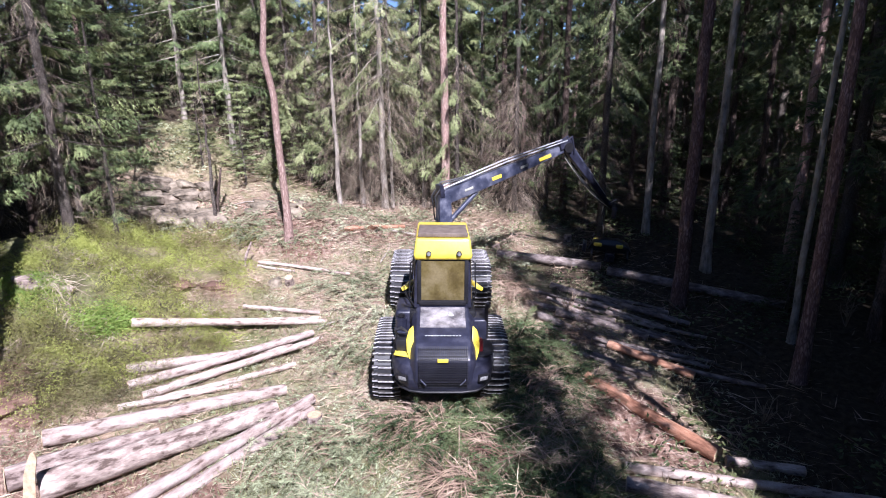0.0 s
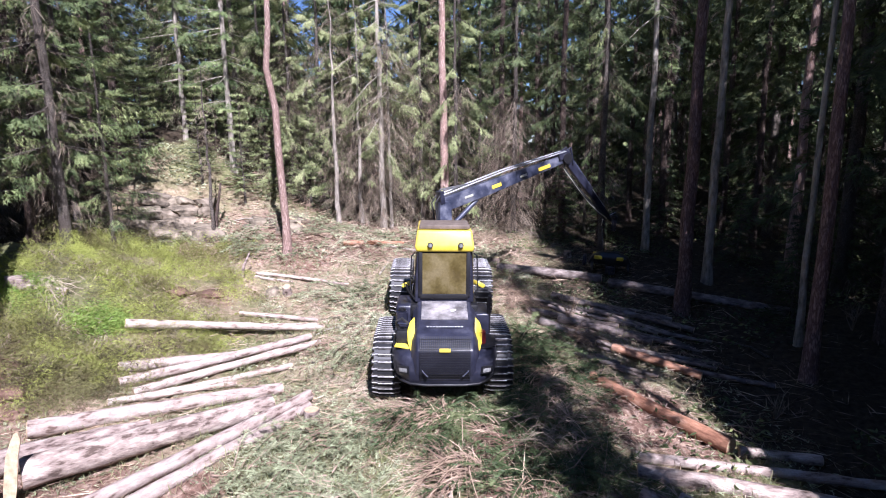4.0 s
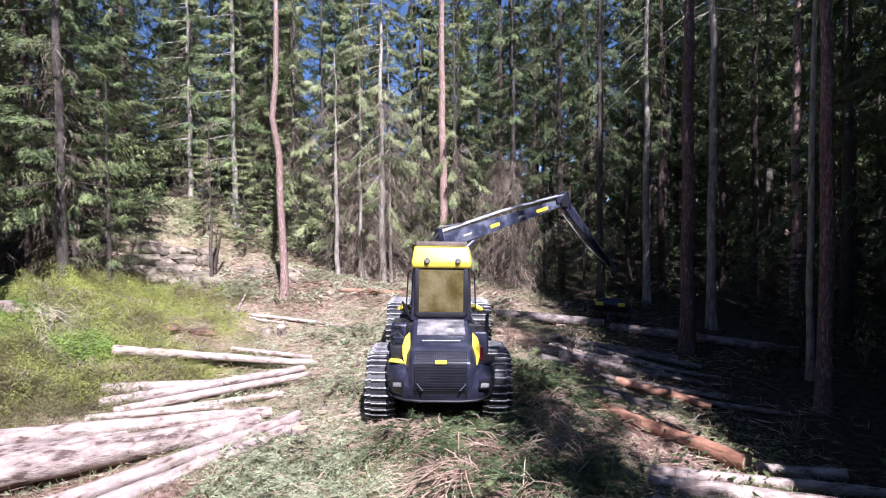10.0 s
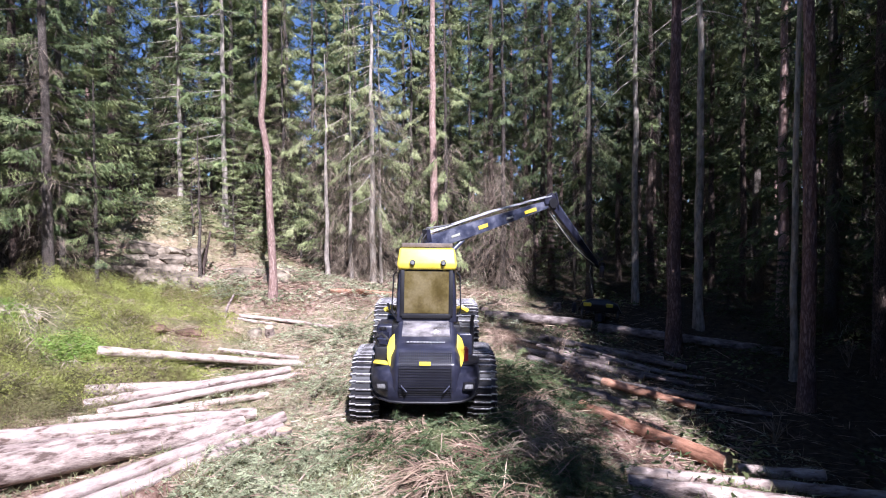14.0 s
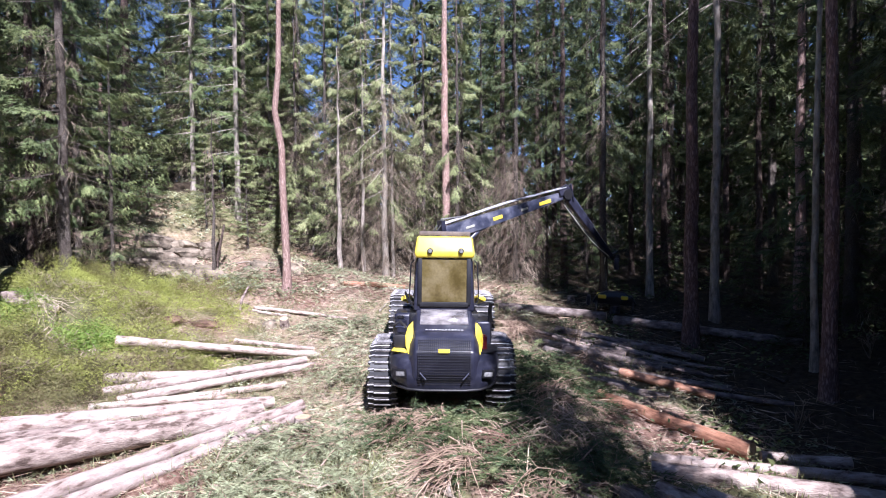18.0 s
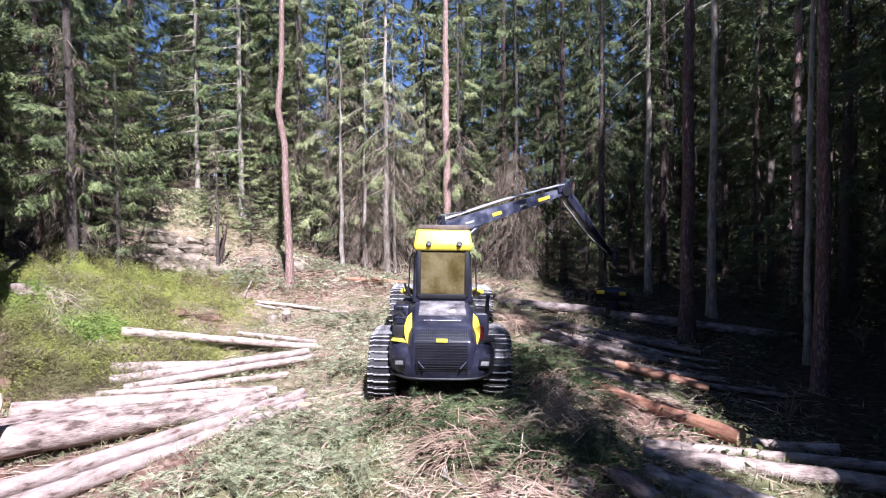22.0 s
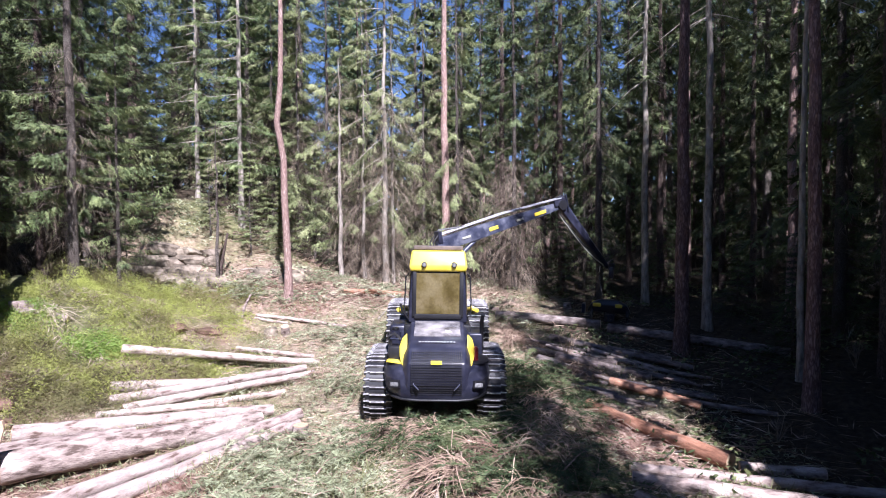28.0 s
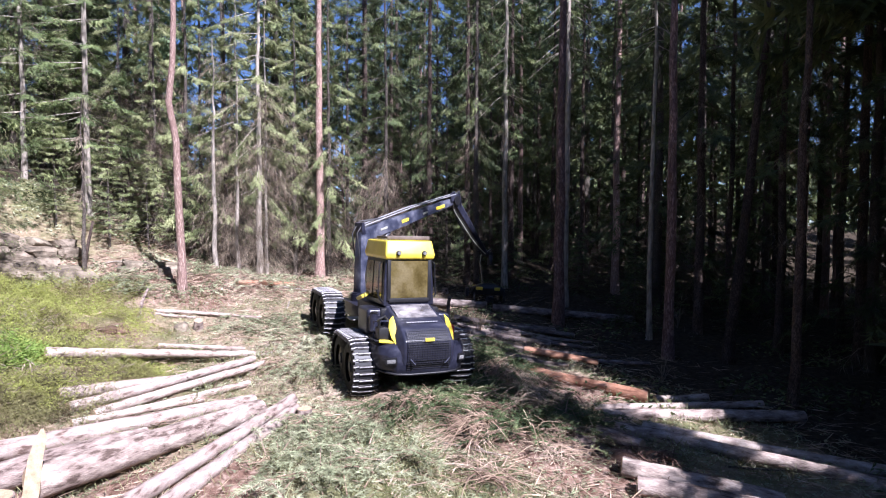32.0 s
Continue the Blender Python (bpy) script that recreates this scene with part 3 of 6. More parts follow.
def dead_limbs(z0, z1, R, count, rng, lean=(0, 0), twigs=10, droop=0.45, w=(0.006, 0.013)):
    """Dry lower branches with hanging twigs, as thin leaves."""
    z = rng.uniform(z0, z1, count)
    az = rng.uniform(0, 2 * np.pi, count)
    Rb = R * rng.uniform(0.4, 1.1, count)
    out = np.stack([np.cos(az), np.sin(az), np.zeros(count)], 1)
    perp = np.stack([-np.sin(az), np.cos(az), np.zeros(count)], 1)
    root = np.stack([lean[0] * z, lean[1] * z, z], 1)

    def at(s, b):
        return root[b] + out[b] * (Rb[b] * s)[:, None] + np.array([0, 0, 1.0]) * (Rb[b] * (-droop * s ** 1.5))[:, None]

    Vs = []
    for a, c in ((0, 0.4), (0.4, 0.75), (0.75, 1.0)):
        i = np.arange(count)
        p, q = at(np.full(count, a), i), at(np.full(count, c), i)
        d = q - p
        Vs.append(sprays(p, d, np.linalg.norm(d, axis=1) * 1.05, np.full(count, 0.020 - 0.012 * c), rng, 0.3))
        Vs.append(sprays(p, d, np.linalg.norm(d, axis=1) * 1.05, np.full(count, 0.020 - 0.012 * c), rng, 0.3))
    b = np.repeat(np.arange(count), twigs)
    n = count * twigs
    s = rng.uniform(0.2, 1, n)
    sign = np.where(rng.uniform(size=n) < 0.5, -1, 1)[:, None]
    way = out[b] * 0.5 + perp[b] * sign * rng.uniform(0.2, 0.9, (n, 1)) + np.array([0, 0, -1.0]) * rng.uniform(0.3, 2.0, (n, 1))
    Vs.append(sprays(at(s, b), way, rng.uniform(0.15, 0.6, n) * np.clip(Rb[b], 0.5, 1.3), rng.uniform(*w, n), rng, 0.3))
    return np.concatenate(Vs)


def conifer(name, label, trunk_mat, leaf_mat, h, r, z0, R, seed, whorls=34, per=6, K=34, dead=0, dead_z=(1.0, 6.0), dead_R=1.6, lean=(0, 0), kink=None, group="", m=None, every=1, twigs=14, dead_droop=0.45, **kw):
    rng = np.random.default_rng(seed)
    t = thing(name, m or Matrix.Identity(4), label, "tree", group)
    tm, pts = trunk_mesh(h, r, lean, kink, seed=seed, n=16)
    link("trunk", tm, trunk_mat, t)
    if whorls:
        V, info = crown(h, z0, R, whorls, per, K, rng, lean=lean, **kw)
        tagged(link("crown", quads_mesh("crown", V), leaf_mat, t), kind="stuff")
        if every:
            tagged(link("limb_work", tubes_mesh("limb_work", limb_tubes(info, rng, 0.018, every)), trunk_mat, t), kind="stuff")
    if dead:
        tagged(link("dead_brushwood", quads_mesh("dead_brushwood", dead_limbs(*dead_z, dead_R, dead, rng, lean, twigs, dead_droop)), "dead_twigs", t, "dry grey-brown lower branches"), kind="stuff")
    return t


def stand(x, y, dz=0.0, rz=0.0, s=1.0):
    return pose(x, y, gz(x, y) + dz, 0, 0, rz) @ Matrix.Scale(s, 4)


# ---------------------------------------------------------------- the trees that stand singly
conifer("pine_tree", "tall pine with bare pinkish-orange bent trunk beside the clearing", "pine_bark", "pine_needles", 21, 0.14, 13.5, 2.2, 11, 12, 5, 46, lean=(-0.018, 0.0), kink=(6.5, -0.17, 0.9), m=stand(-4.62, 9.42), droop=0.1, hang=0.15)
conifer("dead_spruce", "thin dead spruce with bare grey branches and broken top", "pale_bark", "needles", 9.7, 0.11, 8, 1, 12, 0, dead=110, dead_z=(0.6, 9.2), dead_R=0.95, m=stand(-3.15, 13.7))
conifer("spruce_tree", "spruce with dry lower branches and grey trunk, green top", "pale_bark", "lit_pale_needles", 17.0, 0.15, 3.9, 2.5, 13, 14, 5, 210, dead=230, dead_z=(0.4, 8.5), dead_R=1.8, twigs=20, dead_droop=0.7, m=stand(-1.24, 14.5), droop=0.6, hang=0.6, shape=0.6)
conifer("spruce_tree", "slim spruce stem beside its twin, dry lower branches", "pale_bark", "lit_pale_needles", 14.0, 0.08, 6.0, 1.5, 14, 9, 5, 110, dead=140, dead_z=(0.6, 7.5), dead_R=1.3, twigs=18, dead_droop=0.7, m=stand(-0.9, 14.8), droop=0.7, hang=0.5)
conifer("pine_tree", "tall straight pine with pale pink trunk and dry side twigs", "pine_bark", "pine_needles", 25, 0.20, 14.5, 2.4, 15, 14, 5, 46, dead=60, dead_z=(7, 14), dead_R=0.8, m=stand(1.46, 14.65), droop=0.1, hang=0.15)
conifer("spruce_tree", "young spruce with light green hanging branches", "spruce_bark", "lit_pale_needles", 15, 0.12, 2.6, 2.4, 16, 13, 5, 210, dead=170, dead_z=(0.3, 7.0), dead_R=1.7, twigs=20, dead_droop=0.7, m=stand(2.1, 15.3), droop=0.6, hang=0.65, shape=0.6)
light_b = conifer("spruce_tree", "young spruce with light green hanging branches", "spruce_bark", "lit_pale_needles", 14, 0.11, 2.7, 2.3, 17, 12, 5, 200, dead=170, dead_z=(0.3, 6.5), dead_R=1.7, twigs=20, dead_droop=0.7, m=stand(0.55, 15.6), droop=0.6, hang=0.65, shape=0.6)
conifer("dead_sapling", "thin dry broken sapling on the rocky slope", "spruce_bark", "needles", 6.4, 0.075, 8, 1, 18, 0, dead=36, dead_z=(2.5, 6.2), dead_R=0.5, m=stand(-7.5, 10.9))
conifer("pine_tree", "pine with pale lower trunk on top of the mound", "pale_bark", "lit_edge_needles", 20, 0.13, 3.0, 2.2, 19, 19, 6, 150, m=stand(-7.68, 15.1), droop=0.35, hang=0.4, gap=0.12, shape=0.3)
conifer("pine_tree", "pine with grey trunk on top of the mound", "pale_bark", "lit_edge_needles", 18, 0.105, 2.6, 2.1, 20, 18, 6, 150, m=stand(-9.87, 16.0), droop=0.35, hang=0.4, gap=0.12, shape=0.3)
spruce_a = conifer("spruce_tree", "shaggy spruce with grey trunk and drooping branches on the bank", "spruce_bark", "lit_edge_needles", 25, 0.145, 2.9, 3.0, 21, 23, 5, 230, dead=85, dead_z=(0.3, 7.0), dead_R=1.5, twigs=10, dead_droop=0.3, m=stand(-10.55, 6.9), droop=0.4, hang=0.5, gap=0.25, tipup=0.3, shape=0.35)
spruce_b = conifer("spruce_tree", "spruce with many dry branches below a green crown", "spruce_bark", "lit_edge_needles", 24, 0.15, 3.5, 2.8, 22, 19, 5, 210, dead=150, dead_z=(0.4, 5), dead_R=1.6, m=stand(-12.4, 10.2), droop=0.45, hang=0.5, tipup=0.2, shape=0.35)
spruce_c = conifer("spruce_tree", "tall spruce with sparse hanging branches and bare lower trunk", "dark_shaded_bark", "needles", 23, 0.17, 6.0, 2.5, 23, 16, 5, 170, dead=90, dead_z=(1.5, 8), dead_R=1.1, m=stand(4.6, 17.2), droop=0.6, hang=0.6, gap=0.15, shape=0.35)
conifer("pine_tree", "big leaning pine with pinkish-tan furrowed bark beside the log pile", "near_bark", "pine_needles", 22, 0.235, 15, 2.6, 24, 14, 5, 46, lean=(-0.072, -0.01), m=stand(-9.27, -0.25), droop=0.1, hang=0.15)
conifer("pine_tree", "dark pine trunk behind the bushy bank", "dark_shaded_bark", "pine_needles", 22, 0.13, 14, 2.4, 25, 12, 5, 39, m=stand(-11.0, 3.7), droop=0.1, hang=0.15)

conifer("dead_spruce", "dry spruce with a curtain of hanging brown branches", "spruce_bark", "needles", 17, 0.13, 6.5, 2.2, 26, 9, 5, 120, dead=330, dead_z=(0.5, 6.2), dead_R=2.1, twigs=24, dead_droop=0.85, m=stand(4.55, 14.2), droop=0.6, hang=0.6)
conifer("dead_spruce", "thin dry spruce with drooping grey-brown branches", "pale_bark", "lit_pale_needles", 13, 0.09, 6.5, 1.6, 27, 7, 5, 90, dead=150, dead_z=(0.4, 6.5), dead_R=1.6, twigs=20, dead_droop=0.8, m=stand(-2.2, 14.3), droop=0.6, hang=0.6)

# right-hand stand: tall stems over shaded ground
conifer("spruce_tree", "slim pale spruce stem in the shaded stand", "pale_bark", "needles", 22, 0.14, 9, 1.6, 31, 24, 5, 28, dead=40, dead_z=(3, 9), dead_R=0.8, m=stand(9.2, 10.9), droop=0.8, hang=0.6)
conifer("spruce_tree", "pale spruce stem in the shaded stand", "pale_bark", "needles", 22, 0.155, 10.5, 1.8, 32, 22, 5, 28, dead=26, dead_z=(5, 10), dead_R=0.6, lean=(0.004, 0), m=stand(9.66, 7.1), droop=0.8, hang=0.6)
conifer("pine_tree", "tall reddish-brown pine trunk in the shaded stand", "shaded_pine_bark", "pine_needles", 25, 0.21, 16, 2.4, 33, 12, 5, 46, lean=(0.008, 0), m=stand(7.7, 5.1), droop=0.1, hang=0.15)
conifer("pine_tree", "thick reddish-brown pine trunk in the shaded stand", "shaded_pine_bark", "pine_needles", 25, 0.165, 16, 2.5, 34, 12, 5, 46, m=stand(8.65, 0.9), droop=0.1, hang=0.15)
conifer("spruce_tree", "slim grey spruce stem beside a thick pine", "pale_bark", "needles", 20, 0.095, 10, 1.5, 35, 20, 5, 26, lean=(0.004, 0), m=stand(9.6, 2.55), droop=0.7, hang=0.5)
conifer("spruce_tree", "mossy spruce with drooping green tufts at the edge of the stand", "spruce_bark", "lit_edge_needles", 19, 0.13, 1.2, 1.3, 36, 24, 4, 60, dead=60, dead_z=(0.6, 8), dead_R=0.7, m=stand(6.75, 9.4), droop=1.1, hang=0.75, shape=0.25, gap=0.55)
conifer("pine_tree", "leaning dark pine trunk in the shaded stand", "dark_shaded_bark", "pine_needles", 22, 0.16, 15, 2.2, 37, 12, 5, 39, lean=(0.075, -0.05), m=stand(9.9, -0.2), droop=0.1, hang=0.15)
conifer("spruce_tree", "slim dark spruce stem among the shaded logs", "dark_shaded_bark", "needles", 19, 0.115, 11, 1.5, 38, 18, 5, 26, dead=20, dead_z=(4, 10), dead_R=0.6, lean=(0.012, -0.01), m=stand(7.9, -3.4), droop=0.7, hang=0.5)

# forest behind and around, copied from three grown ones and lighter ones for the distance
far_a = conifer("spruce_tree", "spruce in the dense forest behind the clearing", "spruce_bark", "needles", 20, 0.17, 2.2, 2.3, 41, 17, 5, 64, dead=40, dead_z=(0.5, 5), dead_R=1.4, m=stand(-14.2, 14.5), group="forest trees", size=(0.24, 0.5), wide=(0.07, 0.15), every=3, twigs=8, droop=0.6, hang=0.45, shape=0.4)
far_b = conifer("spruce_tree", "tall spruce with bare lower stem in the dense forest", "dark_shaded_bark", "needles", 23, 0.16, 7.5, 2.0, 42, 16, 5, 64, dead=50, dead_z=(1, 9), dead_R=1.0, m=stand(6.8, 19.0), group="forest trees", size=(0.24, 0.5), wide=(0.07, 0.15), every=3, twigs=8, droop=0.7, hang=0.5, shape=0.4)
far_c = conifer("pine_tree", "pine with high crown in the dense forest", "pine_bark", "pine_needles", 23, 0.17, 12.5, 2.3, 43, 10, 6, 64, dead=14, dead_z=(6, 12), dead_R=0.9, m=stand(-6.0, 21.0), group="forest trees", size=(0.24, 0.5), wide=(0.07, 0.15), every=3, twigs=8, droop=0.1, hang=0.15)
far_d = conifer("spruce_tree", "slim dark stem in the dense forest", "dark_shaded_bark", "needles", 20, 0.11, 10, 1.5, 44, 13, 5, 48, dead=24, dead_z=(2, 10), dead_R=0.7, m=stand(11.5, 14.0), group="forest trees", size=(0.24, 0.5), wide=(0.07, 0.15), every=3, twigs=8, droop=0.7, hang=0.5, shape=0.4)

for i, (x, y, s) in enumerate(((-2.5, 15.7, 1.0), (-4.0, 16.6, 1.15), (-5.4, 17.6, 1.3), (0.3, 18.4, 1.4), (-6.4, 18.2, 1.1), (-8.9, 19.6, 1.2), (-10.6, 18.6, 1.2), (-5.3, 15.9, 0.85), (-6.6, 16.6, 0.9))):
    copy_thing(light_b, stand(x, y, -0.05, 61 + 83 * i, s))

# The last five stand unseen on the left, added for their shade.
EDGE = [(6.4, 13.2, 2, 0.95), (7.5, 11.5, 2, 0.9), (-3.4, 17.0, 1, 0.7), (-2.2, 19.0, 0, 0.95), (3.4, 16.4, 1, 0.62), (6.1, 14.7, 0, 0.55), (7.7, 13.9, 0, 0.5), (2.8, 19.2, 0, 0.9),
        (-11.6, 13.4, 2, 0.9), (-14.6, 8.4, 2, 1.0), (-13.4, 5.4, 0, 0.9), (-12.3, 8.3, 2, 0.95), (-13.7, 11.6, 2, 1.0), (-10.1, 8.8, 0, 0.45), (-11.4, 9.3, 0, 0.75), (-12.6, 6.6, 0, 0.8), (-15.5, 11.5, 1, 1.0), (-12.9, 16.6, 2, 0.95), (-16.5, 5.5, 1, 1.0), (-17.0, 2.5, 1, 1.0), (-14.2, 2.2, 1, 0.85), (-13.6, 3.6, 0, 0.9), (-13.0, 0.6, 0, 0.8), (-15.0, 0.2, 0, 0.95), (-14.4, 4.6, 0, 0.8)]
for i, (x, y, k, s) in enumerate(EDGE):
    copy_thing((spruce_a, spruce_b, spruce_c)[k], stand(x, y, -0.05, 47 * i, s))


def scatter(n, xr, yr, gap, rng, ok, taken):
    out = []
    tries = 0
    while len(out) < n and tries < n * 60:
        tries += 1
        x, y = rng.uniform(*xr), rng.uniform(*yr)
        if ok(x, y) and all((x - a) ** 2 + (y - b) ** 2 > gap * gap for a, b in taken):
            taken.append((x, y))
            out.append((x, y))
    return out


rng_f = random.Random(7)


def sky_gap(x, y):
    """Wedges of the far woods that are thinly grown, so that the sky shows through."""
    q = (x + 1) / (y + 11)
    return y > 18 and min(abs(q - c) for c in (-0.573, -0.394, -0.287, -0.13, 0.03)) < 0.028


# spots that the sun reaches: plan place, height, and how much of a crown's breadth must stay clear
GLADE = [(4.3, 0.1, 0, 0.8), (4.7, -0.6, 0, 0.9), (5.1, -1.2, 0, 0.9), (3.7, -1.8, 0, 0.8), (4.4, -2.1, 0, 0.9), (5.0, -2.4, 0, 0.85), (4.0, -2.9, 0, 0.7), (2.5, -2.6, 0.2, 0.6), (1.7, -1.8, 0.2, 0.6), (2.9, -1.0, 0.1, 0.4), (5.3, 1.6, 0, 0.6), (1.1, 6.7, 4.1, 1), (1.8, 7.4, 5.0, 1), (3.2, 7.6, 5.0, 0.7), (4.7, 7.7, 4.8, 0.5), (0.9, 0.0, 1.2, 1), (1.1, 2.0, 1.3, 1),
         (2.7, 5.5, 0.2, 0.8), (2.9, 4.2, 0.2, 0.45), (3.0, 7.5, 0.3, 0.9), (3.4, 8.9, 0.5, 0.8), (4.4, 8.5, 0.5, 0.6), (4.3, 13.6, 1.0, 0.5), (5.6, 3.6, 0.1, 0.2), (5.9, 1.9, 0, 0.7), (5.2, 2.6, 0, 0.5), (9.4, 6.9, 1.8, 0.4), (8.5, 9.2, 1.8, 0.4), (7.5, 2.9, 0, 0.2), (5.9, 5.0, 0.2, 0.25), (8.4, 6.2, 0.5, 0.2), (9.7, 7.2, 0.6, 0.2)]


def takes_sun(x, y, z0, h, R):
    """Whether a tree here, with its crown from z0 to h, would take the sun from the glade and the machine."""
    ex, ey = math.sin(radians(SUN_AZ)), math.cos(radians(SUN_AZ))
    for px, py, pz, w in GLADE:
        k = (x - px) * ex + (y - py) * ey
        z = pz + k * math.tan(radians(SUN_EL))
        if k > 0 and z0 - 0.8 < z < h and abs((x - px) * ey - (y - py) * ex) < w * (R * max(0.0, 1 - (z - z0) / (h - z0)) ** 0.8 + 0.15):
            return True
    return False


def lane(x, y):
    return takes_sun(x, y, 2.2, 20, 2.2)


taken = [(e[0], e[1]) for e in EDGE] + [(-10.5, 6.9), (9.2, 10.9), (9.66, 7.1), (7.7, 5.1), (8.65, 0.9), (6.75, 9.4), (4.6, 17.2), (9.9, -0.2), (7.9, -3.4), (-14.2, 14.5), (6.8, 19), (-6, 21), (11.5, 14)]
far_e = conifer("spruce_tree", "distant spruce in the depth of the forest", "dark_shaded_bark", "needles", 21, 0.16, 2.5, 2.4, 45, 22, 5, 12, m=stand(-9.0, 34.0), group="forest trees", size=(0.6, 1.15), wide=(0.45, 0.75), every=0, droop=0.6, hang=0.45)
far_f = conifer("pine_tree", "distant pine in the depth of the forest", "pine_bark", "pine_needles", 22, 0.16, 10, 2.3, 46, 12, 5, 16, m=stand(12.0, 36.0), group="forest trees", size=(0.6, 1.15), wide=(0.34, 0.6), every=0, droop=0.1, hang=0.15)
places = scatter(66, (-28, 30), (18.0, 33), 2.1, rng_f, lambda x, y: abs(x + 1) < 6 + (y + 12) * 0.85 and not sky_gap(x, y), taken)
places += scatter(58, (9.0, 30), (-7, 19), 1.75, rng_f, lambda x, y: (x > 10.3 or y > 12) and not lane(x, y), taken)
places += scatter(18, (-28, -13), (-4, 18), 2.6, rng_f, lambda x, y: True, taken)
for i, (x, y) in enumerate(places):
    k = rng_f.choices((0, 1, 2, 3), ((3, 5, 1, 4) if x > 5 else (1, 6, 1, 1) if x < -12 and y < 14 else (5, 5, 1, 1)))[0]
    copy_thing((far_a, far_b, far_c, far_d)[k] if y < 27 else (far_e, far_e, far_f, far_f)[k], stand(x, y, -0.05, rng_f.uniform(0, 360), rng_f.uniform(0.8, 1.15)))
deep = scatter(70, (-52, 60), (33, 62), 3.0, rng_f, lambda x, y: not sky_gap(x, y), taken)
deep += scatter(32, (30, 58), (-20, 33), 3.2, rng_f, lambda x, y: True, taken)
for i, (x, y) in enumerate(scatter(40, (13.5, 30), (-6, 26), 1.7, rng_f, lambda x, y: not lane(x, y), taken)):
    copy_thing((far_b, far_d, far_a)[i % 3], stand(x, y, -0.05, rng_f.uniform(0, 360), rng_f.uniform(0.8, 1.1)))
deep += scatter(30, (-52, -28), (-20, 33), 3.4, rng_f, lambda x, y: True, taken)


def joined_woods(name, label, placed):
    """Far trees in one mesh of crowns, with one of stems under it."""
    crowns, stems = [], []
    for tree, m in placed:
        turn, move = np.array(m.to_3x3()), np.array(m.translation)
        for child in tree.children:
            me = child.data
            co = np.empty(len(me.vertices) * 3)
            me.vertices.foreach_get("co", co)
            co = co.reshape(-1, 3) @ turn.T + move
            if child.name.startswith("crown"):
                crowns.append((co.reshape(-1, 4, 3), me.materials[0].name))
            elif child.name.startswith("trunk"):
                stems.append((co, [tuple(p.vertices) for p in me.polygons]))
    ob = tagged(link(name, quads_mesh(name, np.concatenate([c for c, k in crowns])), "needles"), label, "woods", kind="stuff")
    tagged(link("stems", tubes_mesh("stems", stems), "dark_shaded_bark", ob), kind="stuff")


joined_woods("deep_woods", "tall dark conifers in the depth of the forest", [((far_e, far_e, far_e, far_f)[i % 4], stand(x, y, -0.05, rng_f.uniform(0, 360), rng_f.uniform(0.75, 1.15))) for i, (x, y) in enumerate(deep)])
# high canopy added over the stand to keep the sky's light off it
far_g = conifer("spruce_tree", "tall stem with a broad high crown, added to shade the ground", "dark_shaded_bark", "needles", 22, 0.15, 10.0, 2.9, 47, 14, 6, 40, m=stand(12.5, -2.5), group="forest trees", size=(0.4, 0.8), wide=(0.42, 0.75), every=0, dead=16, dead_z=(3, 10), dead_R=0.8, twigs=6, droop=0.5, hang=0.4)
for i, (x, y) in enumerate(scatter(32, (6.5, 25), (-9, 0), 1.9, rng_f, lambda x, y: (x > 10.2 or y < -4.5) and not lane(x, y) and not takes_sun(x, y, 9.0, 23, 3.0), taken)):
    copy_thing(far_g, stand(x, y, -0.05, rng_f.uniform(0, 360), rng_f.uniform(0.85, 1.1)))
# unseen high crowns added by the big pine to darken woods behind the bank
for i, (x, y) in enumerate(((-12.9, -2.6), (-13.2, 0.2), (-13.6, -4.2), (-12.6, -5.8), (-14.8, -1.6))):
    copy_thing(far_g, stand(x, y, -0.05, 71 * i, 1.0))
# the stand to the south-east that shades the right-hand side, and the woods across the clearing
back = [(far_e if x - 0.2126 * (-1.5 - y) > 7.0 else (far_e, far_f)[i % 2], stand(x, y, -0.05, rng_f.uniform(0, 360), rng_f.uniform(0.72, 0.9)))
        for i, (x, y) in enumerate(scatter(72, (4.4, 24), (-25, -5.0), 1.6, rng_f, lambda x, y: x > 4.8 + 0.1 * abs(y + 12) and not lane(x, y), taken))]
# slim high crowns added for shade beyond the sunlit logs and towards the machine
for i, (x, y) in enumerate(scatter(24, (3, 12), (-22, -6), 1.3, rng_f, lambda x, y: x > 4.4 + 0.1 * abs(y + 12) and not takes_sun(x, y, 6.5, 22, 1.9), taken)):
    copy_thing((far_d, far_b)[i % 2], stand(x, y, -0.05, rng_f.uniform(0, 360), rng_f.uniform(0.9, 1.0)))
for i, (x, y) in enumerate(((4.5, -12.6), (4.9, -13.7), (5.0, -15.0), (4.7, -10.6))):
    copy_thing(far_d, stand(x, y, -0.05, 33 * i, 1.0))
for i, (x, y) in enumerate(scatter(20, (4.4, 9.2), (-12.5, -6.4), 0.6, rng_f, lambda x, y: x + 5.6 > 2.3 * (y + 11.5) + 0.4 and not takes_sun(x, y, 10.8, 25, 1.7), taken)):
    copy_thing(far_d, stand(x, y, -0.05, 40 * i, 1.25))
# unseen slim trees, added to shade the ground between machine and red logs
for i, (x, y, k) in enumerate(((6.55, -7.2, 1.0), (6.75, -8.6, 1.2))):
    copy_thing(far_d, stand(x, y, -0.05, 47 * i, k))
# full green spruces behind the mound
for i, (x, y, k) in enumerate(((-7.9, 17.4, 0.9), (-6.3, 18.4, 0.95), (-9.6, 18.6, 0.9))):
    copy_thing(spruce_a, stand(x, y, -0.05, 59 * i, k))
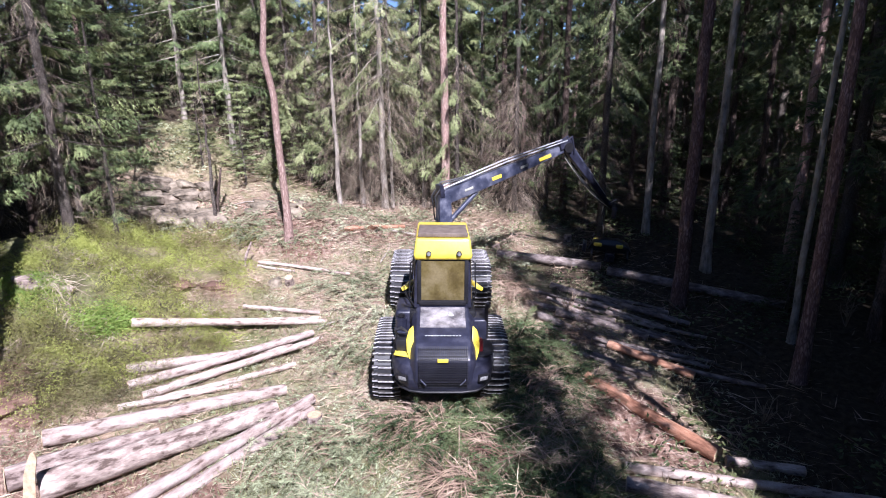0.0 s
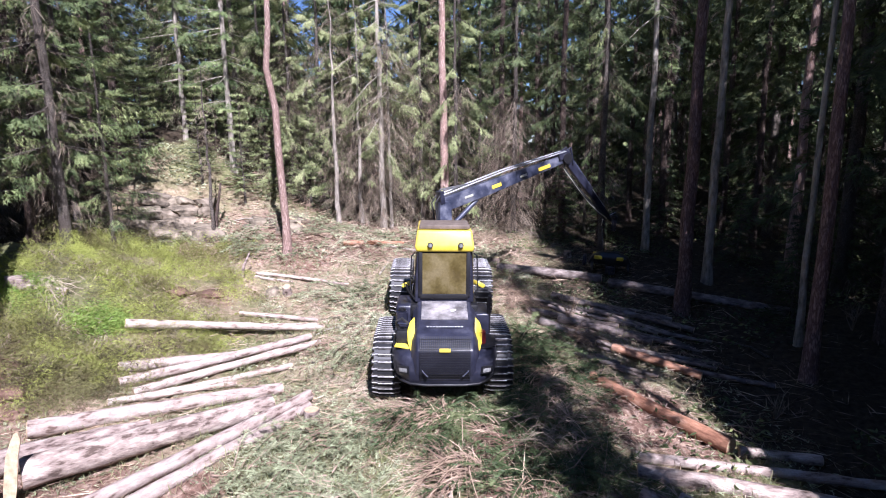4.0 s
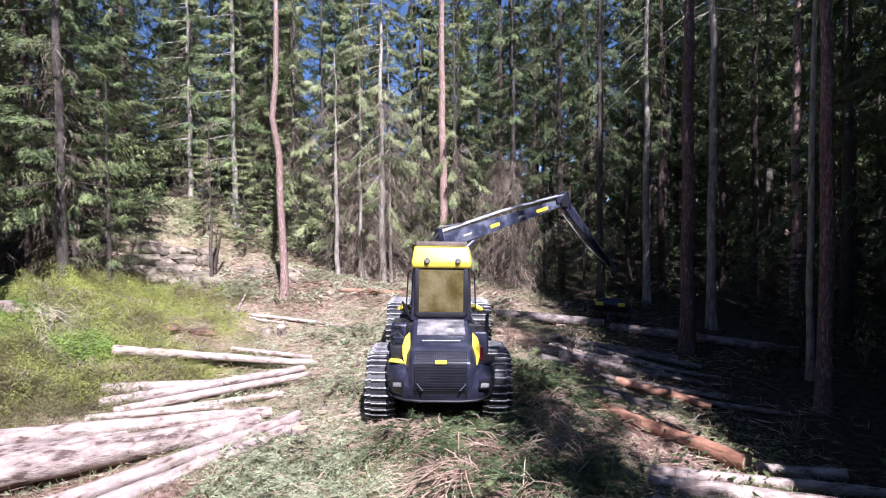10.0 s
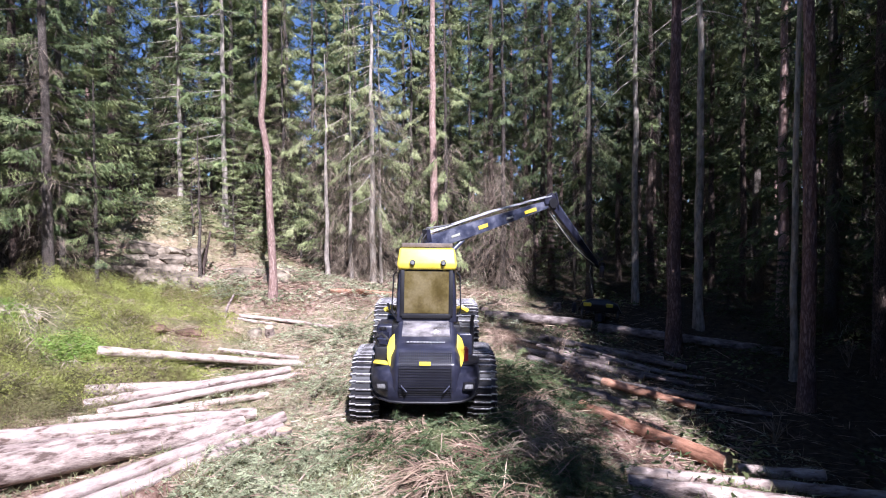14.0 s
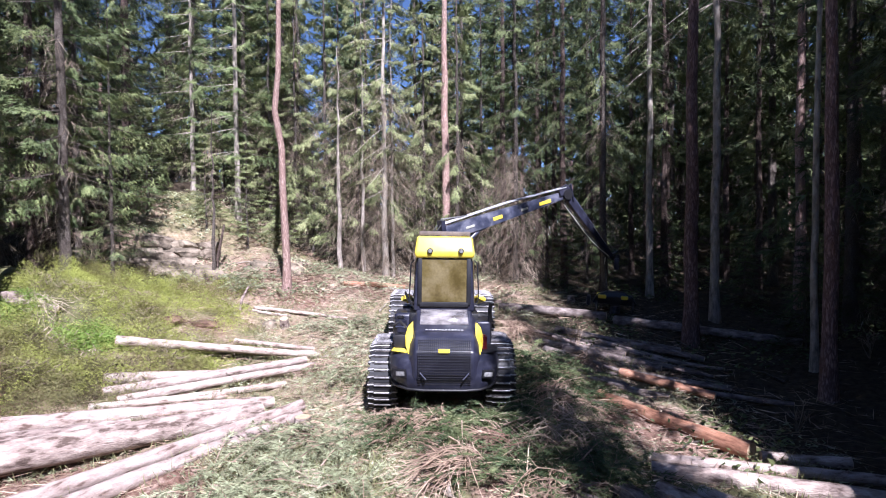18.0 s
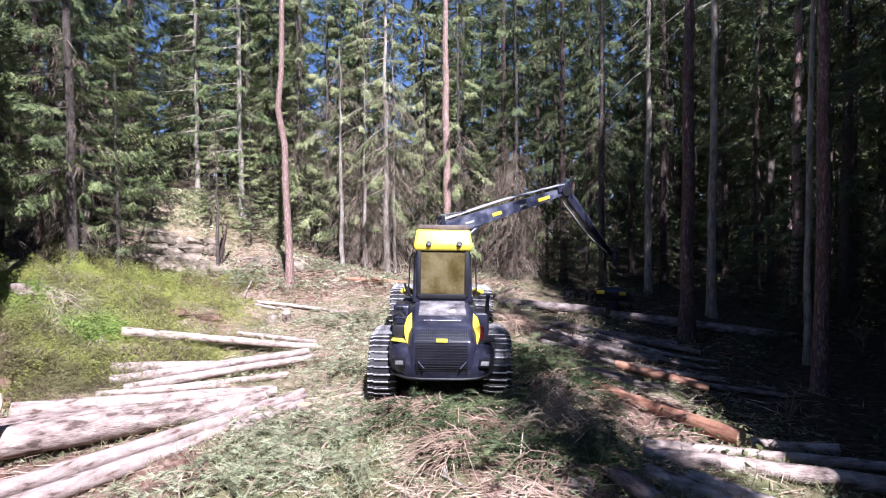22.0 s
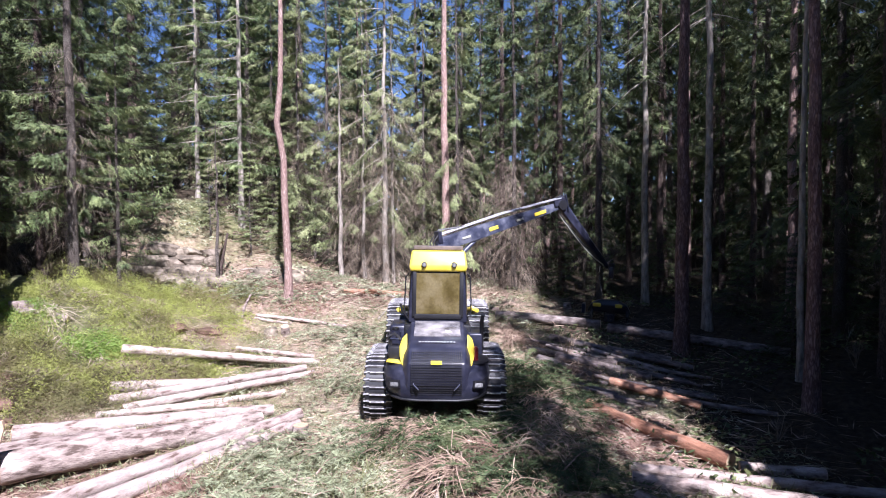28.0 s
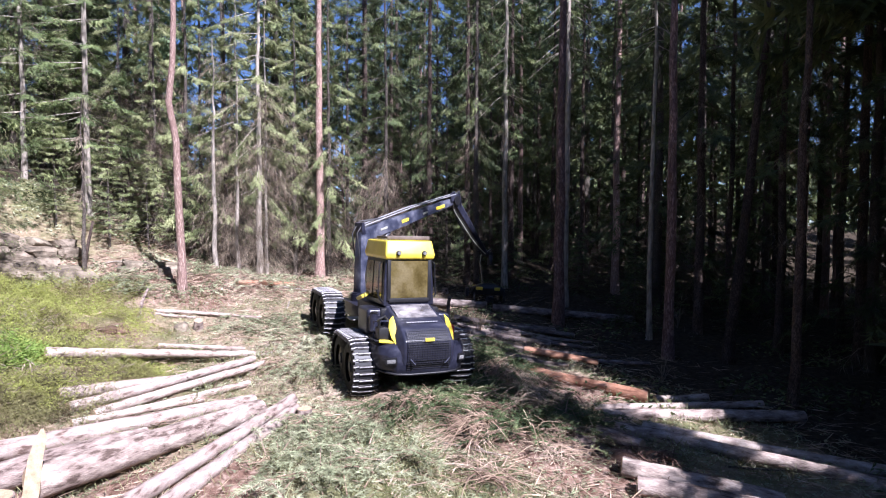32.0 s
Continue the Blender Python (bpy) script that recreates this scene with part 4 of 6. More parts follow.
# unseen low young trees, added to shade the far ends of the stacked logs
for i, (x, y, k) in enumerate(((7.2, -8.8, 0.34), (7.6, -8.0, 0.33), (8.2, -8.3, 0.38), (8.7, -7.6, 0.36), (9.2, -8.2, 0.40), (9.8, -7.4, 0.40), (6.1, -10.0, 0.30), (6.7, -9.4, 0.31), (6.9, -10.6, 0.33), (5.5, -9.9, 0.27), (7.7, -10.0, 0.36), (8.4, -9.4, 0.38))):
    copy_thing(far_a, stand(x, y, -0.05, 51 * i, k))
for i, (x, y, k) in enumerate(((8.3, -8.4, 0.50), (9.3, -8.2, 0.50), (10.3, -8.0, 0.50), (8.9, -9.6, 0.50), (9.9, -9.4, 0.50), (7.6, -7.9, 0.44), (8.8, -7.3, 0.46), (7.9, -9.2, 0.48), (9.6, -7.1, 0.48), (6.8, -10.0, 0.36), (7.4, -11.2, 0.40), (6.4, -11.0, 0.36))):
    copy_thing(far_g, stand(x, y, -0.05, 67 * i, k))
back += [((far_e, far_f)[i % 2], stand(x, y, -0.05, rng_f.uniform(0, 360), rng_f.uniform(0.85, 1.1))) for i, (x, y) in enumerate(scatter(22, (-45, 20), (-60, -36), 4, rng_f, lambda x, y: True, taken))]
joined_woods("back_woods", "dense conifers that shade the logs beside the clearing", back)



def far_woods():
    """The closed woods on the horizon, far beyond the single trees."""
    rng = np.random.default_rng(3)
    Vs = []
    for n, r0, r1, hmax in ((9000, 64, 84, 15), (5000, 84, 120, 18)):
        a = rng.uniform(0, 2 * np.pi, n)
        r = rng.uniform(r0, r1, n)
        x, y = r * np.cos(a), r * np.sin(a)
        top = hmax * (0.75 + 0.25 * np.sin(a * 37) * np.sin(a * 91 + 1))
        z = ground_z(x, y) + top * rng.uniform(0, 1, n) ** 1.1
        way = rng.normal(size=(n, 3)) * np.array([1, 1, 0.4]) + np.array([0, 0, -0.6])
        Vs.append(sprays(np.stack([x, y, z], 1), way, rng.uniform(1.5, 3.4, n), rng.uniform(0.6, 1.5, n), rng))
    n = 6500
    a, q = rng.uniform(radians(25), radians(160), n), rng.uniform(44, 63, n)
    x, y = q * np.cos(a), q * np.sin(a)
    Vs.append(sprays(np.stack([x, y, ground_z(x, y) + 12.5 * rng.uniform(0, 1, n) ** 1.2], 1), rng.normal(size=(n, 3)) * np.array([1, 1, 0.4]) + np.array([0, 0, -0.6]), rng.uniform(1.0, 2.2, n), rng.uniform(0.5, 1.0, n), rng))
    # unseen woods south of the clearing, added to cut the sky's fill light
    n = 5000
    x, y = rng.uniform(-50, 40, n), rng.uniform(-48, -33, n)
    z = ground_z(x, y) + 19 * rng.uniform(0, 1, n) * (0.8 + 0.2 * np.sin(x * 1.1))
    Vs.append(sprays(np.stack([x, y, z], 1), rng.normal(size=(n, 3)) * np.array([1, 1, 0.4]) + np.array([0, 0, -0.6]), rng.uniform(1.5, 3.0, n), rng.uniform(0.7, 1.5, n), rng))
    # unseen woods to the west, added for the same purpose
    n = 3500
    x, y = rng.uniform(-40, -22, n), rng.uniform(-36, 2, n)
    z = ground_z(x, y) + 18 * rng.uniform(0, 1, n) * (0.8 + 0.2 * np.sin(y * 1.1))
    Vs.append(sprays(np.stack([x, y, z], 1), rng.normal(size=(n, 3)) * np.array([1, 1, 0.4]) + np.array([0, 0, -0.6]), rng.uniform(1.5, 3.0, n), rng.uniform(0.7, 1.5, n), rng))
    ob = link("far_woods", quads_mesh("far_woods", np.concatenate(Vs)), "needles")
    tagged(ob, "dark green closed spruce woods in the distance", "woods", kind="stuff")


far_woods()


# ---------------------------------------------------------------- the harvester
HM = pose(-0.03, 0.0, -0.12, 0, 1.2, -4.5)
harvester = thing("forest_harvester", HM, "yellow and dark grey forest harvester on steel band tracks", "harvester")
TO_LOCAL = HM.inverted()


def loc(p):
    return TO_LOCAL @ Vector(p)


def stadium(y0, y1, r, zc, n):
    """Points and turns along a loop round two wheels."""
    a, b2 = y0 + r, y1 - r
    L = b2 - a
    total = 2 * L + 2 * math.pi * r
    out = []
    for i in range(n):
        s = total * i / n
        if s < L:
            out.append((a + s, zc - r, -90.0))
        elif s < L + math.pi * r:
            th = -math.pi / 2 + (s - L) / r
            out.append((b2 + r * math.cos(th), zc + r * math.sin(th), math.degrees(th)))
        elif s < 2 * L + math.pi * r:
            out.append((b2 - (s - L - math.pi * r), zc + r, 90.0))
        else:
            th = math.pi / 2 + (s - 2 * L - math.pi * r) / r
            out.append((a + r * math.cos(th), zc + r * math.sin(th), math.degrees(th)))
    return out


def plate_mesh(w):
    """A bowed cross plate with a worn grouser ridge and turned-down side lugs."""
    bm = bmesh.new()
    tmp = bpy.data.meshes.new("ridge")

    def add(b2):
        b2.to_mesh(tmp)
        b2.free()
        bm.from_mesh(tmp)
    add(box(w * 0.62, 0.075, 0.02, (0, 0, 0.006), 0.006, seg=1))
    add(box(w * 0.60, 0.034, 0.036, (0, 0, 0.026), 0.008, seg=1))
    for sx in (-1, 1):
        add(box(w * 0.24, 0.07, 0.02, (sx * w * 0.41, 0.012, -0.012), 0.006, (0, sx * 12, -sx * 8), 1))
        add(box(w * 0.23, 0.032, 0.034, (sx * w * 0.41, 0.012, 0.006), 0.008, (0, sx * 12, -sx * 8), 1))
        add(box(0.035, 0.07, 0.11, (sx * (w / 2 - 0.01), 0.03, -0.06), 0.008, seg=1))
    me = bpy.data.meshes.new("track_plate")
    bm.to_mesh(me)
    bm.free()
    me.materials.append(M["dirty_steel"])
    me.materials.append(M["track_steel"])
    for p in me.polygons:
        edge = abs(p.center.x) > w * 0.29
        p.material_index = 1 if p.center.z > (0.012 if edge else 0.032) and p.normal.z > 0.2 else 0
    return me


TW = 0.60
PLATE = plate_mesh(TW)


def wheel(parent, x, y, z, r, w):
    bm = bmesh.new()
    prof = [(-w / 2, r * 0.55), (-w / 2, r * 0.86), (-w * 0.40, r * 0.97), (-w * 0.2, r), (w * 0.2, r), (w * 0.40, r * 0.97), (w / 2, r * 0.86), (w / 2, r * 0.55)]
    n = 22
    rings = [[bm.verts.new((x + px, y + pr * math.cos(2 * math.pi * k / n), z + pr * math.sin(2 * math.pi * k / n))) for px, pr in prof] for k in range(n)]
    for k in range(n):
        a, b2 = rings[k], rings[(k + 1) % n]
        for j in range(len(prof) - 1):
            bm.faces.new((a[j], a[j + 1], b2[j + 1], b2[j]))
    bmesh.ops.recalc_face_normals(bm, faces=bm.faces)
    wh = part("wheel", bm, "rubber", parent, "black rubber tyre inside the band track")
    s = 1 if x > 0 else -1
    part("rim", disc(r * 0.56, w * 0.7, (x, y, z), 20, 0.03), "grey_visor", wh, "grey steel rim")
    part("hub", disc(r * 0.22, w * 0.2, (x + s * w * 0.36, y, z), 14, 0.02), "dark_paint", wh)


def track(x, y0, y1, zc, r):
    loop = stadium(y0, y1, r - 0.05, zc, 64)
    V, Fc = [], []
    for (y, z, a) in loop:
        d = Vector((0, math.cos(radians(a)), math.sin(radians(a))))
        for px, o in ((-TW / 2 + 0.03, 0), (TW / 2 - 0.03, 0), (TW / 2 - 0.03, -0.03), (-TW / 2 + 0.03, -0.03)):
            V.append(Vector((x + px, y, z)) + d * o)
    n = len(loop)
    for i in range(n):
        j = (i + 1) % n
        for k in range(4):
            Fc.append((i * 4 + k, i * 4 + (k + 1) % 4, j * 4 + (k + 1) % 4, j * 4 + k))
    me = bpy.data.meshes.new("band_track")
    me.from_pydata([tuple(v) for v in V], [], Fc)
    band = link("band_track", me, "black_plastic", harvester, "steel band track with worn cross plates")
    total = 2 * (y1 - y0 - 2 * r) + 2 * math.pi * r
    for (y, z, a) in stadium(y0, y1, r - 0.05, zc, int(total / 0.155)):
        p = new("track_plate", PLATE)
        p.parent = band
        p.matrix_local = Matrix.Translation((x, y, z)) @ pose(0, 0, 0, a - 90, 0, 0)
    for y in (y0 + r, y1 - r):
        wheel(harvester, x, y, zc, r - 0.10, TW * 0.86)


REAR = (0.70, 3.2, 0.63, 0.74)
FRONT = (4.65, 7.2, 1.23, 0.74)
for sx in (-1, 1):
    # the left rear bogie sits a little wider and lower on the soft ground
    track(1.18 if sx > 0 else -1.25, REAR[0], REAR[1], REAR[2] - (0.07 if sx < 0 else 0), REAR[3])
    track(sx * 1.14, *FRONT)
    # bogie beams
    part("bogie_beam", slab([(1.2, 0.45), (2.7, 0.45), (2.5, 0.85), (1.4, 0.85)], sx * 0.78 - 0.07, sx * 0.78 + 0.07), "dark_paint", harvester)
    part("bogie_beam", slab([(5.2, 1.05), (6.7, 1.05), (6.4, 1.45), (5.5, 1.45)], sx * 0.76 - 0.07, sx * 0.76 + 0.07), "dark_paint", harvester)
part("rear_frame", box(0.95, 2.7, 0.45, (0, 1.65, 0.85), 0.04), "dark_paint", harvester)
part("front_frame", box(0.9, 3.2, 0.42, (0.05, 5.6, 1.32), 0.04), "dark_paint", harvester)
part("frame_joint", disc(0.28, 0.75, (0.02, 3.55, 1.15), 20, 0.03, "z"), "black_plastic", harvester)
part("frame_link", box(0.5, 1.3, 0.3, (0.02, 3.6, 1.15), 0.05, rot=None), "black_plastic", harvester)


def hood():
    prof = [(0.12, 0.62), (-0.02, 0.95), (0.0, 1.40), (0.26, 1.64), (0.78, 1.80), (1.5, 2.04), (1.5, 0.75)]

    def sec(x, dy, dz):
        return [(x, y + (dy if y < 0.7 else 0), z - (dz if z > 1.2 else 0)) for y, z in prof]
    h = part("engine_hood", loft([sec(-0.70, 0.16, 0.20), sec(-0.58, 0.03, 0.03), sec(0.58, 0.03, 0.03), sec(0.70, 0.16, 0.20)], 0.04, 3), "dark_paint", harvester, "dark grey engine hood")
    part("hood_glass", slab([(0.80, 1.78), (1.42, 1.99), (1.42, 2.02), (0.80, 1.81)], -0.50, 0.50, 0.006), "engine_glass", h, "shiny sloping glass panel")
    # mesh of the grille
    bars = []
    for i in range(26):
        x = -0.50 + i * 1.0 / 25
        bars.append(tube_data([(x, 0.075, 0.72), (x, -0.045, 0.96), (x, -0.03, 1.38), (x, 0.20, 1.62)], [0.006] * 4, 4))
    for i in range(17):
        z = 0.74 + i * 0.052
        y = 0.065 - 0.11 * min(1, (z - 0.74) / 0.22) if z < 0.96 else (-0.045 if z < 1.38 else -0.03 + (z - 1.38) * 0.96)
        bars.append(tube_data([(-0.51, y - 0.004, z), (0.51, y - 0.004, z)], [0.007] * 2, 4))
    link("grille", tubes_mesh("grille", bars), "black_plastic", h, "dark wire-mesh radiator grille")
    part("name_plate", box(0.22, 0.015, 0.075, (-0.01, -0.045, 1.41), 0.006, rot=None), "yellow_paint", h, "small plain yellow plate")
    for i in range(12):
        part("air_slot", box(0.05, 0.012, 0.03, (-0.36 + i * 0.065, 0.50, 1.728), 0.004, rot=(-74, 0, 0), seg=1), "chrome", h)
    for sx in (-1, 1):
        panel = [(0.60, 1.15), (0.70, 1.24), (0.775, 1.42), (0.79, 1.60), (0.74, 1.76), (0.64, 1.86), (0.625, 1.66), (0.64, 1.44), (0.62, 1.28)]
        part("side_panel", loft([[(sx * x, 0.13 + k + 0.80 * (z - 1.15) + 0.5 * (x - 0.6), z) for x, z in panel] for k in (0.0, 0.05)], 0.015), "yellow_paint", h, "yellow curved side panel")
        # handles on the grille door
        tube_part("door_handle", [(sx * 0.36, -0.03, 0.86), (sx * 0.36, -0.075, 0.87), (sx * 0.46, -0.075, 0.98), (sx * 0.46, -0.03, 0.99)], 0.012, "boom_paint", h)


def rear_body():
    """The smooth bumper that wraps round the rear between the tracks, with a lamp and a deck at each side."""
    half = [(1.13, 1.25), (1.13, 0.74), (1.06, 0.44), (0.92, 0.22), (0.72, 0.08), (0.45, 0.02)]

    def ring(z, inset):
        pts = [(-x + inset * 0.7 * (x > 0.9), y + inset) for x, y in half] + [(x - inset * 0.7 * (x > 0.9), y + inset) for x, y in reversed(half)]
        return [(x, min(y, 1.25), z + 0.10 * max(0, abs(x) - 0.75)) for x, y in pts]
    f = part("rear_bumper", loft([ring(0.56, 0.26), ring(0.61, 0.10), ring(0.76, 0.03), ring(1.02, 0.0), ring(1.18, 0.05), ring(1.27, 0.16), ring(1.29, 0.24)], 0.012, 2), "dark_paint", harvester, "dark blue-grey rounded rear bumper")
    tube_part("bumper_lip", [(-1.05, 0.62, 0.66), (-0.90, 0.30, 0.64), (-0.70, 0.15, 0.62), (-0.4, 0.10, 0.61), (0.4, 0.10, 0.61), (0.70, 0.15, 0.62), (0.90, 0.30, 0.64), (1.05, 0.62, 0.66)], 0.028, "black_plastic", f)
    for sx in (-1, 1):
        part("lamp_housing", box(0.30, 0.06, 0.17, (sx * 0.86, 0.150, 0.93), 0.03, rot=(0, sx * 8, sx * 36)), "black_plastic", f)
        part("tail_lamp", box(0.22, 0.03, 0.10, (sx * 0.853, 0.122, 0.93), 0.02, rot=(0, sx * 8, sx * 36)), "lamp_glass", f, "clear rear lamp")
        part("deck_plate", box(0.36, 0.17, 0.03, (sx * 0.86, 0.48, 1.315), 0.012, rot=(8, sx * -4, sx * 14)), "yellow_paint" if sx < 0 else "black_plastic", f, "yellow deck edge" if sx < 0 else "")
        part("deck_tread", box(0.40, 0.62, 0.03, (sx * 0.90, 0.90, 1.315), 0.01), "black_plastic", f)


hood()
rear_body()
# boxes, pump and pipes beside the hood
part("tool_box", box(0.24, 0.36, 0.30, (-0.90, 0.74, 1.46), 0.04), "black_plastic", harvester, "black box on the rear deck")
part("filter", disc(0.13, 0.42, (-0.93, 1.30, 1.62), 16, 0.03, "z"), "dark_paint", harvester)
tube_part("grab_rail", [(-1.04, 0.95, 1.33), (-1.04, 0.95, 1.72), (-1.0, 0.62, 1.76), (-0.80, 0.58, 1.76)], 0.018, "boom_paint", harvester, "dark bent grab rail")
part("tank_lid", disc(0.09, 0.06, (-0.93, 1.30, 1.86), 14, 0.02, "z"), "black_plastic", harvester)
tube_part("air_hose", [(-0.98, 0.70, 1.62), (-1.02, 0.62, 1.80), (-0.90, 0.58, 1.88), (-0.78, 0.66, 1.74)], 0.035, "hose", harvester)
part("side_tank", box(0.44, 0.9, 0.62, (-0.86, 1.85, 1.62), 0.09, seg=3), "dark_paint", harvester, "dark rounded tank")
part("extinguisher", disc(0.07, 0.32, (0.80, 0.62, 1.46), 14, 0.03, "z"), "red_paint", harvester, "red fire extinguisher")
part("side_box", box(0.34, 0.8, 0.5, (0.84, 1.6, 1.55), 0.06, seg=3), "dark_paint", harvester)
tube_part("exhaust_pipe", [(0.98, 1.25, 1.3), (0.98, 1.25, 2.05), (1.0, 1.2, 2.2)], 0.045, "black_plastic", harvester, "black upright exhaust pipe")
tube_part("mirror_arm", [(-0.62, 1.5, 2.0), (-0.80, 1.45, 2.25), (-0.84, 1.44, 2.4)], 0.025, "black_plastic", harvester)


def cab():
    y0, y1 = 1.46, 3.15
    c = part("cab", loft([[(-0.66, y0, 1.98), (0.66, y0, 1.98), (0.66, y1 - 0.1, 1.98), (-0.66, y1 - 0.1, 1.98)],
                          [(-0.64, y0 + 0.02, 2.6), (0.64, y0 + 0.02, 2.6), (0.66, y1 + 0.1, 2.6), (-0.66, y1 + 0.1, 2.6)],
                          [(-0.60, y0 + 0.04, 3.16), (0.60, y0 + 0.04, 3.16), (0.60, y1, 3.16), (-0.60, y1, 3.16)]], 0.04, 3), "dark_paint", harvester, "dark cab with tinted windows")
    part("rear_window", slab([(1.445, 2.18), (1.455, 2.18), (1.475, 3.10), (1.465, 3.10)], -0.49, 0.49, 0.003), "tinted_window", c, "amber-tinted rear window")
    for sx in (-1, 1):
        part("window_frame", slab([(1.42, 2.12), (1.47, 2.12), (1.49, 3.14), (1.44, 3.14)], sx * 0.53 - 0.045, sx * 0.53 + 0.045, 0.015), "black_plastic", c)
        part("side_window", loft([[(sx * 0.662, 1.62, 2.15), (sx * 0.668, 2.35, 2.1), (sx * 0.635, 2.32, 3.06), (sx * 0.632, 1.66, 3.06)],
                                  [(sx * 0.672, 1.62, 2.15), (sx * 0.678, 2.35, 2.1), (sx * 0.645, 2.32, 3.06), (sx * 0.642, 1.66, 3.06)]], 0), "tinted_window", c, "dark tinted side window")
        part("side_window", loft([[(sx * 0.668, 2.45, 2.1), (sx * 0.672, 3.0, 2.2), (sx * 0.64, 3.02, 3.04), (sx * 0.636, 2.43, 3.06)],
                                  [(sx * 0.678, 2.45, 2.1), (sx * 0.682, 3.0, 2.2), (sx * 0.65, 3.02, 3.04), (sx * 0.646, 2.43, 3.06)]], 0), "tinted_window", c, "dark tinted side window")
        tube_part("hand_rail", [(sx * 0.72, 1.60, 2.15), (sx * 0.76, 1.60, 2.25), (sx * 0.73, 1.62, 3.0), (sx * 0.66, 1.62, 3.08)], 0.016, "black_plastic", c)
    part("window_frame", box(1.06, 0.05, 0.10, (0, 1.445, 2.125), 0.015), "black_plastic", c)
    r = part("cab_roof", loft([[(-0.63, 1.42, 3.13), (0.63, 1.42, 3.13), (0.63, 3.25, 3.13), (-0.63, 3.25, 3.13)],
                               [(-0.65, 1.38, 3.24), (0.65, 1.38, 3.24), (0.66, 3.3, 3.24), (-0.66, 3.3, 3.24)],
                               [(-0.60, 1.50, 3.60), (0.60, 1.50, 3.60), (0.60, 3.2, 3.60), (-0.60, 3.2, 3.60)]], 0.05, 3), "yellow_paint", c, "bright yellow cab roof")
    part("roof_plate", box(1.10, 0.9, 0.07, (0.0, 2.06, 3.66), 0.015), "grey_visor", c, "flat grey-brown roof plate")
    part("roof_lip", box(1.12, 0.06, 0.09, (0.0, 1.60, 3.665), 0.015), "grey_visor", c)
    for sx in (-1, 1):
        lamp = part("work_lamp", disc(0.062, 0.07, (0.02 + sx * 0.335, 1.375, 3.29), 18, 0.012, "y"), "black_plastic", c, "round black work lamp")
        part("lens", disc(0.045, 0.02, (0.02 + sx * 0.335, 1.335, 3.29), 16, 0.004, "y"), "lamp_glass", lamp)
        part("cab_skirt", box(0.22, 0.95, 0.10, (sx * 0.84, 2.75, 2.10), 0.04, rot=(-12, sx * 30, 0)), "yellow_paint", c, "yellow curved panel below the cab")
    part("cab_platform", box(1.5, 2.3, 0.3, (0, 2.5, 1.80), 0.05), "black_plastic", c)
    part("step", box(0.3, 0.5, 0.04, (-0.95, 3.15, 1.45), 0.01), "track_steel", c)
    part("step", box(0.3, 0.5, 0.04, (-0.95, 3.2, 1.1), 0.01), "track_steel", c)


cab()


def beam(p, q, w0, h0, w1, h1, up=(0, 0, 1), bevel=0.025, belly=0.0):
    """A box girder from p to q, with its own widths and heights at the ends."""
    p, q = Vector(p), Vector(q)
    d = (q - p).normalized()
    side = d.cross(Vector(up)).normalized()
    u = side.cross(d)
    secs = []
    for t in (0, 0.35, 1):
        c = p.lerp(q, t)
        w, h = w0 + (w1 - w0) * t, h0 + (h1 - h0) * t + (belly if t == 0.35 else 0)
        secs.append([c + side * (sx * w / 2) + u * (sz * h / 2) for sx, sz in ((-1, -1), (1, -1), (1, 1), (-1, 1))])
    return loft(secs, bevel)


# the crane in front of the cab, reaching low to the right
PA, PB, PC = Vector((0.62, 6.26, 3.55)), Vector((4.79, 7.73, 4.82)), Vector((6.62, 8.38, 2.71))
a0, b0, c0 = loc(PA), loc(PB), loc(PC)
base = loc((0.62, 6.26, 1.5))
up = Vector((0, 0, 1))
dboom, dstick = (b0 - a0).normalized(), (c0 - b0).normalized()
fwd = Vector((dboom.x, dboom.y, 0)).normalized()
sb = fwd.cross(up).normalized()
lift = sb.cross(dboom).normalized()
part("slewing_base", disc(0.42, 0.35, (base.x, base.y, base.z), 24, 0.04, "z"), "dark_paint", harvester)
part("crane_pillar", beam((base.x, base.y, base.z), (a0.x, a0.y, a0.z + 0.1), 0.40, 0.52, 0.30, 0.36, fwd), "boom_paint", harvester, "dark blue-grey crane pillar")
boom = part("main_boom", beam(a0, b0, 0.24, 0.44, 0.17, 0.24, belly=0.05), "boom_paint", harvester, "dark blue-grey crane boom")
for off in (-0.15, 0.15):
    tube_part("link_rod", [a0 + lift * 0.30 + sb * off, a0.lerp(b0, 0.5) + lift * 0.34 + sb * off, b0 + lift * 0.24 + sb * off], [0.024, 0.022, 0.020], "chrome", boom, "bright steel link rod")
part("rod_bracket", beam(a0 + lift * 0.05 - dboom * 0.08, a0 + lift * 0.42 - dboom * 0.02, 0.36, 0.16, 0.38, 0.12, fwd), "dark_paint", boom)
tube_part("lift_cylinder", [a0 + fwd * 0.10 - up * 0.85, a0.lerp(b0, 0.24) - lift * 0.24], 0.075, "boom_paint", boom)
tube_part("piston", [a0.lerp(b0, 0.24) - lift * 0.24, a0.lerp(b0, 0.44) - lift * 0.14], 0.04, "chrome", boom, "chrome piston rod")
for t, l in ((0.40, 0.34), (0.80, 0.46)):
    c = a0.lerp(b0, t) + sb * 0.115 - lift * 0.02
    part("boom_decal", beam(c - dboom * l / 2, c + dboom * l / 2, 0.012, 0.11, 0.012, 0.11, bevel=0.003), "yellow_paint", boom, "plain yellow decal strip")
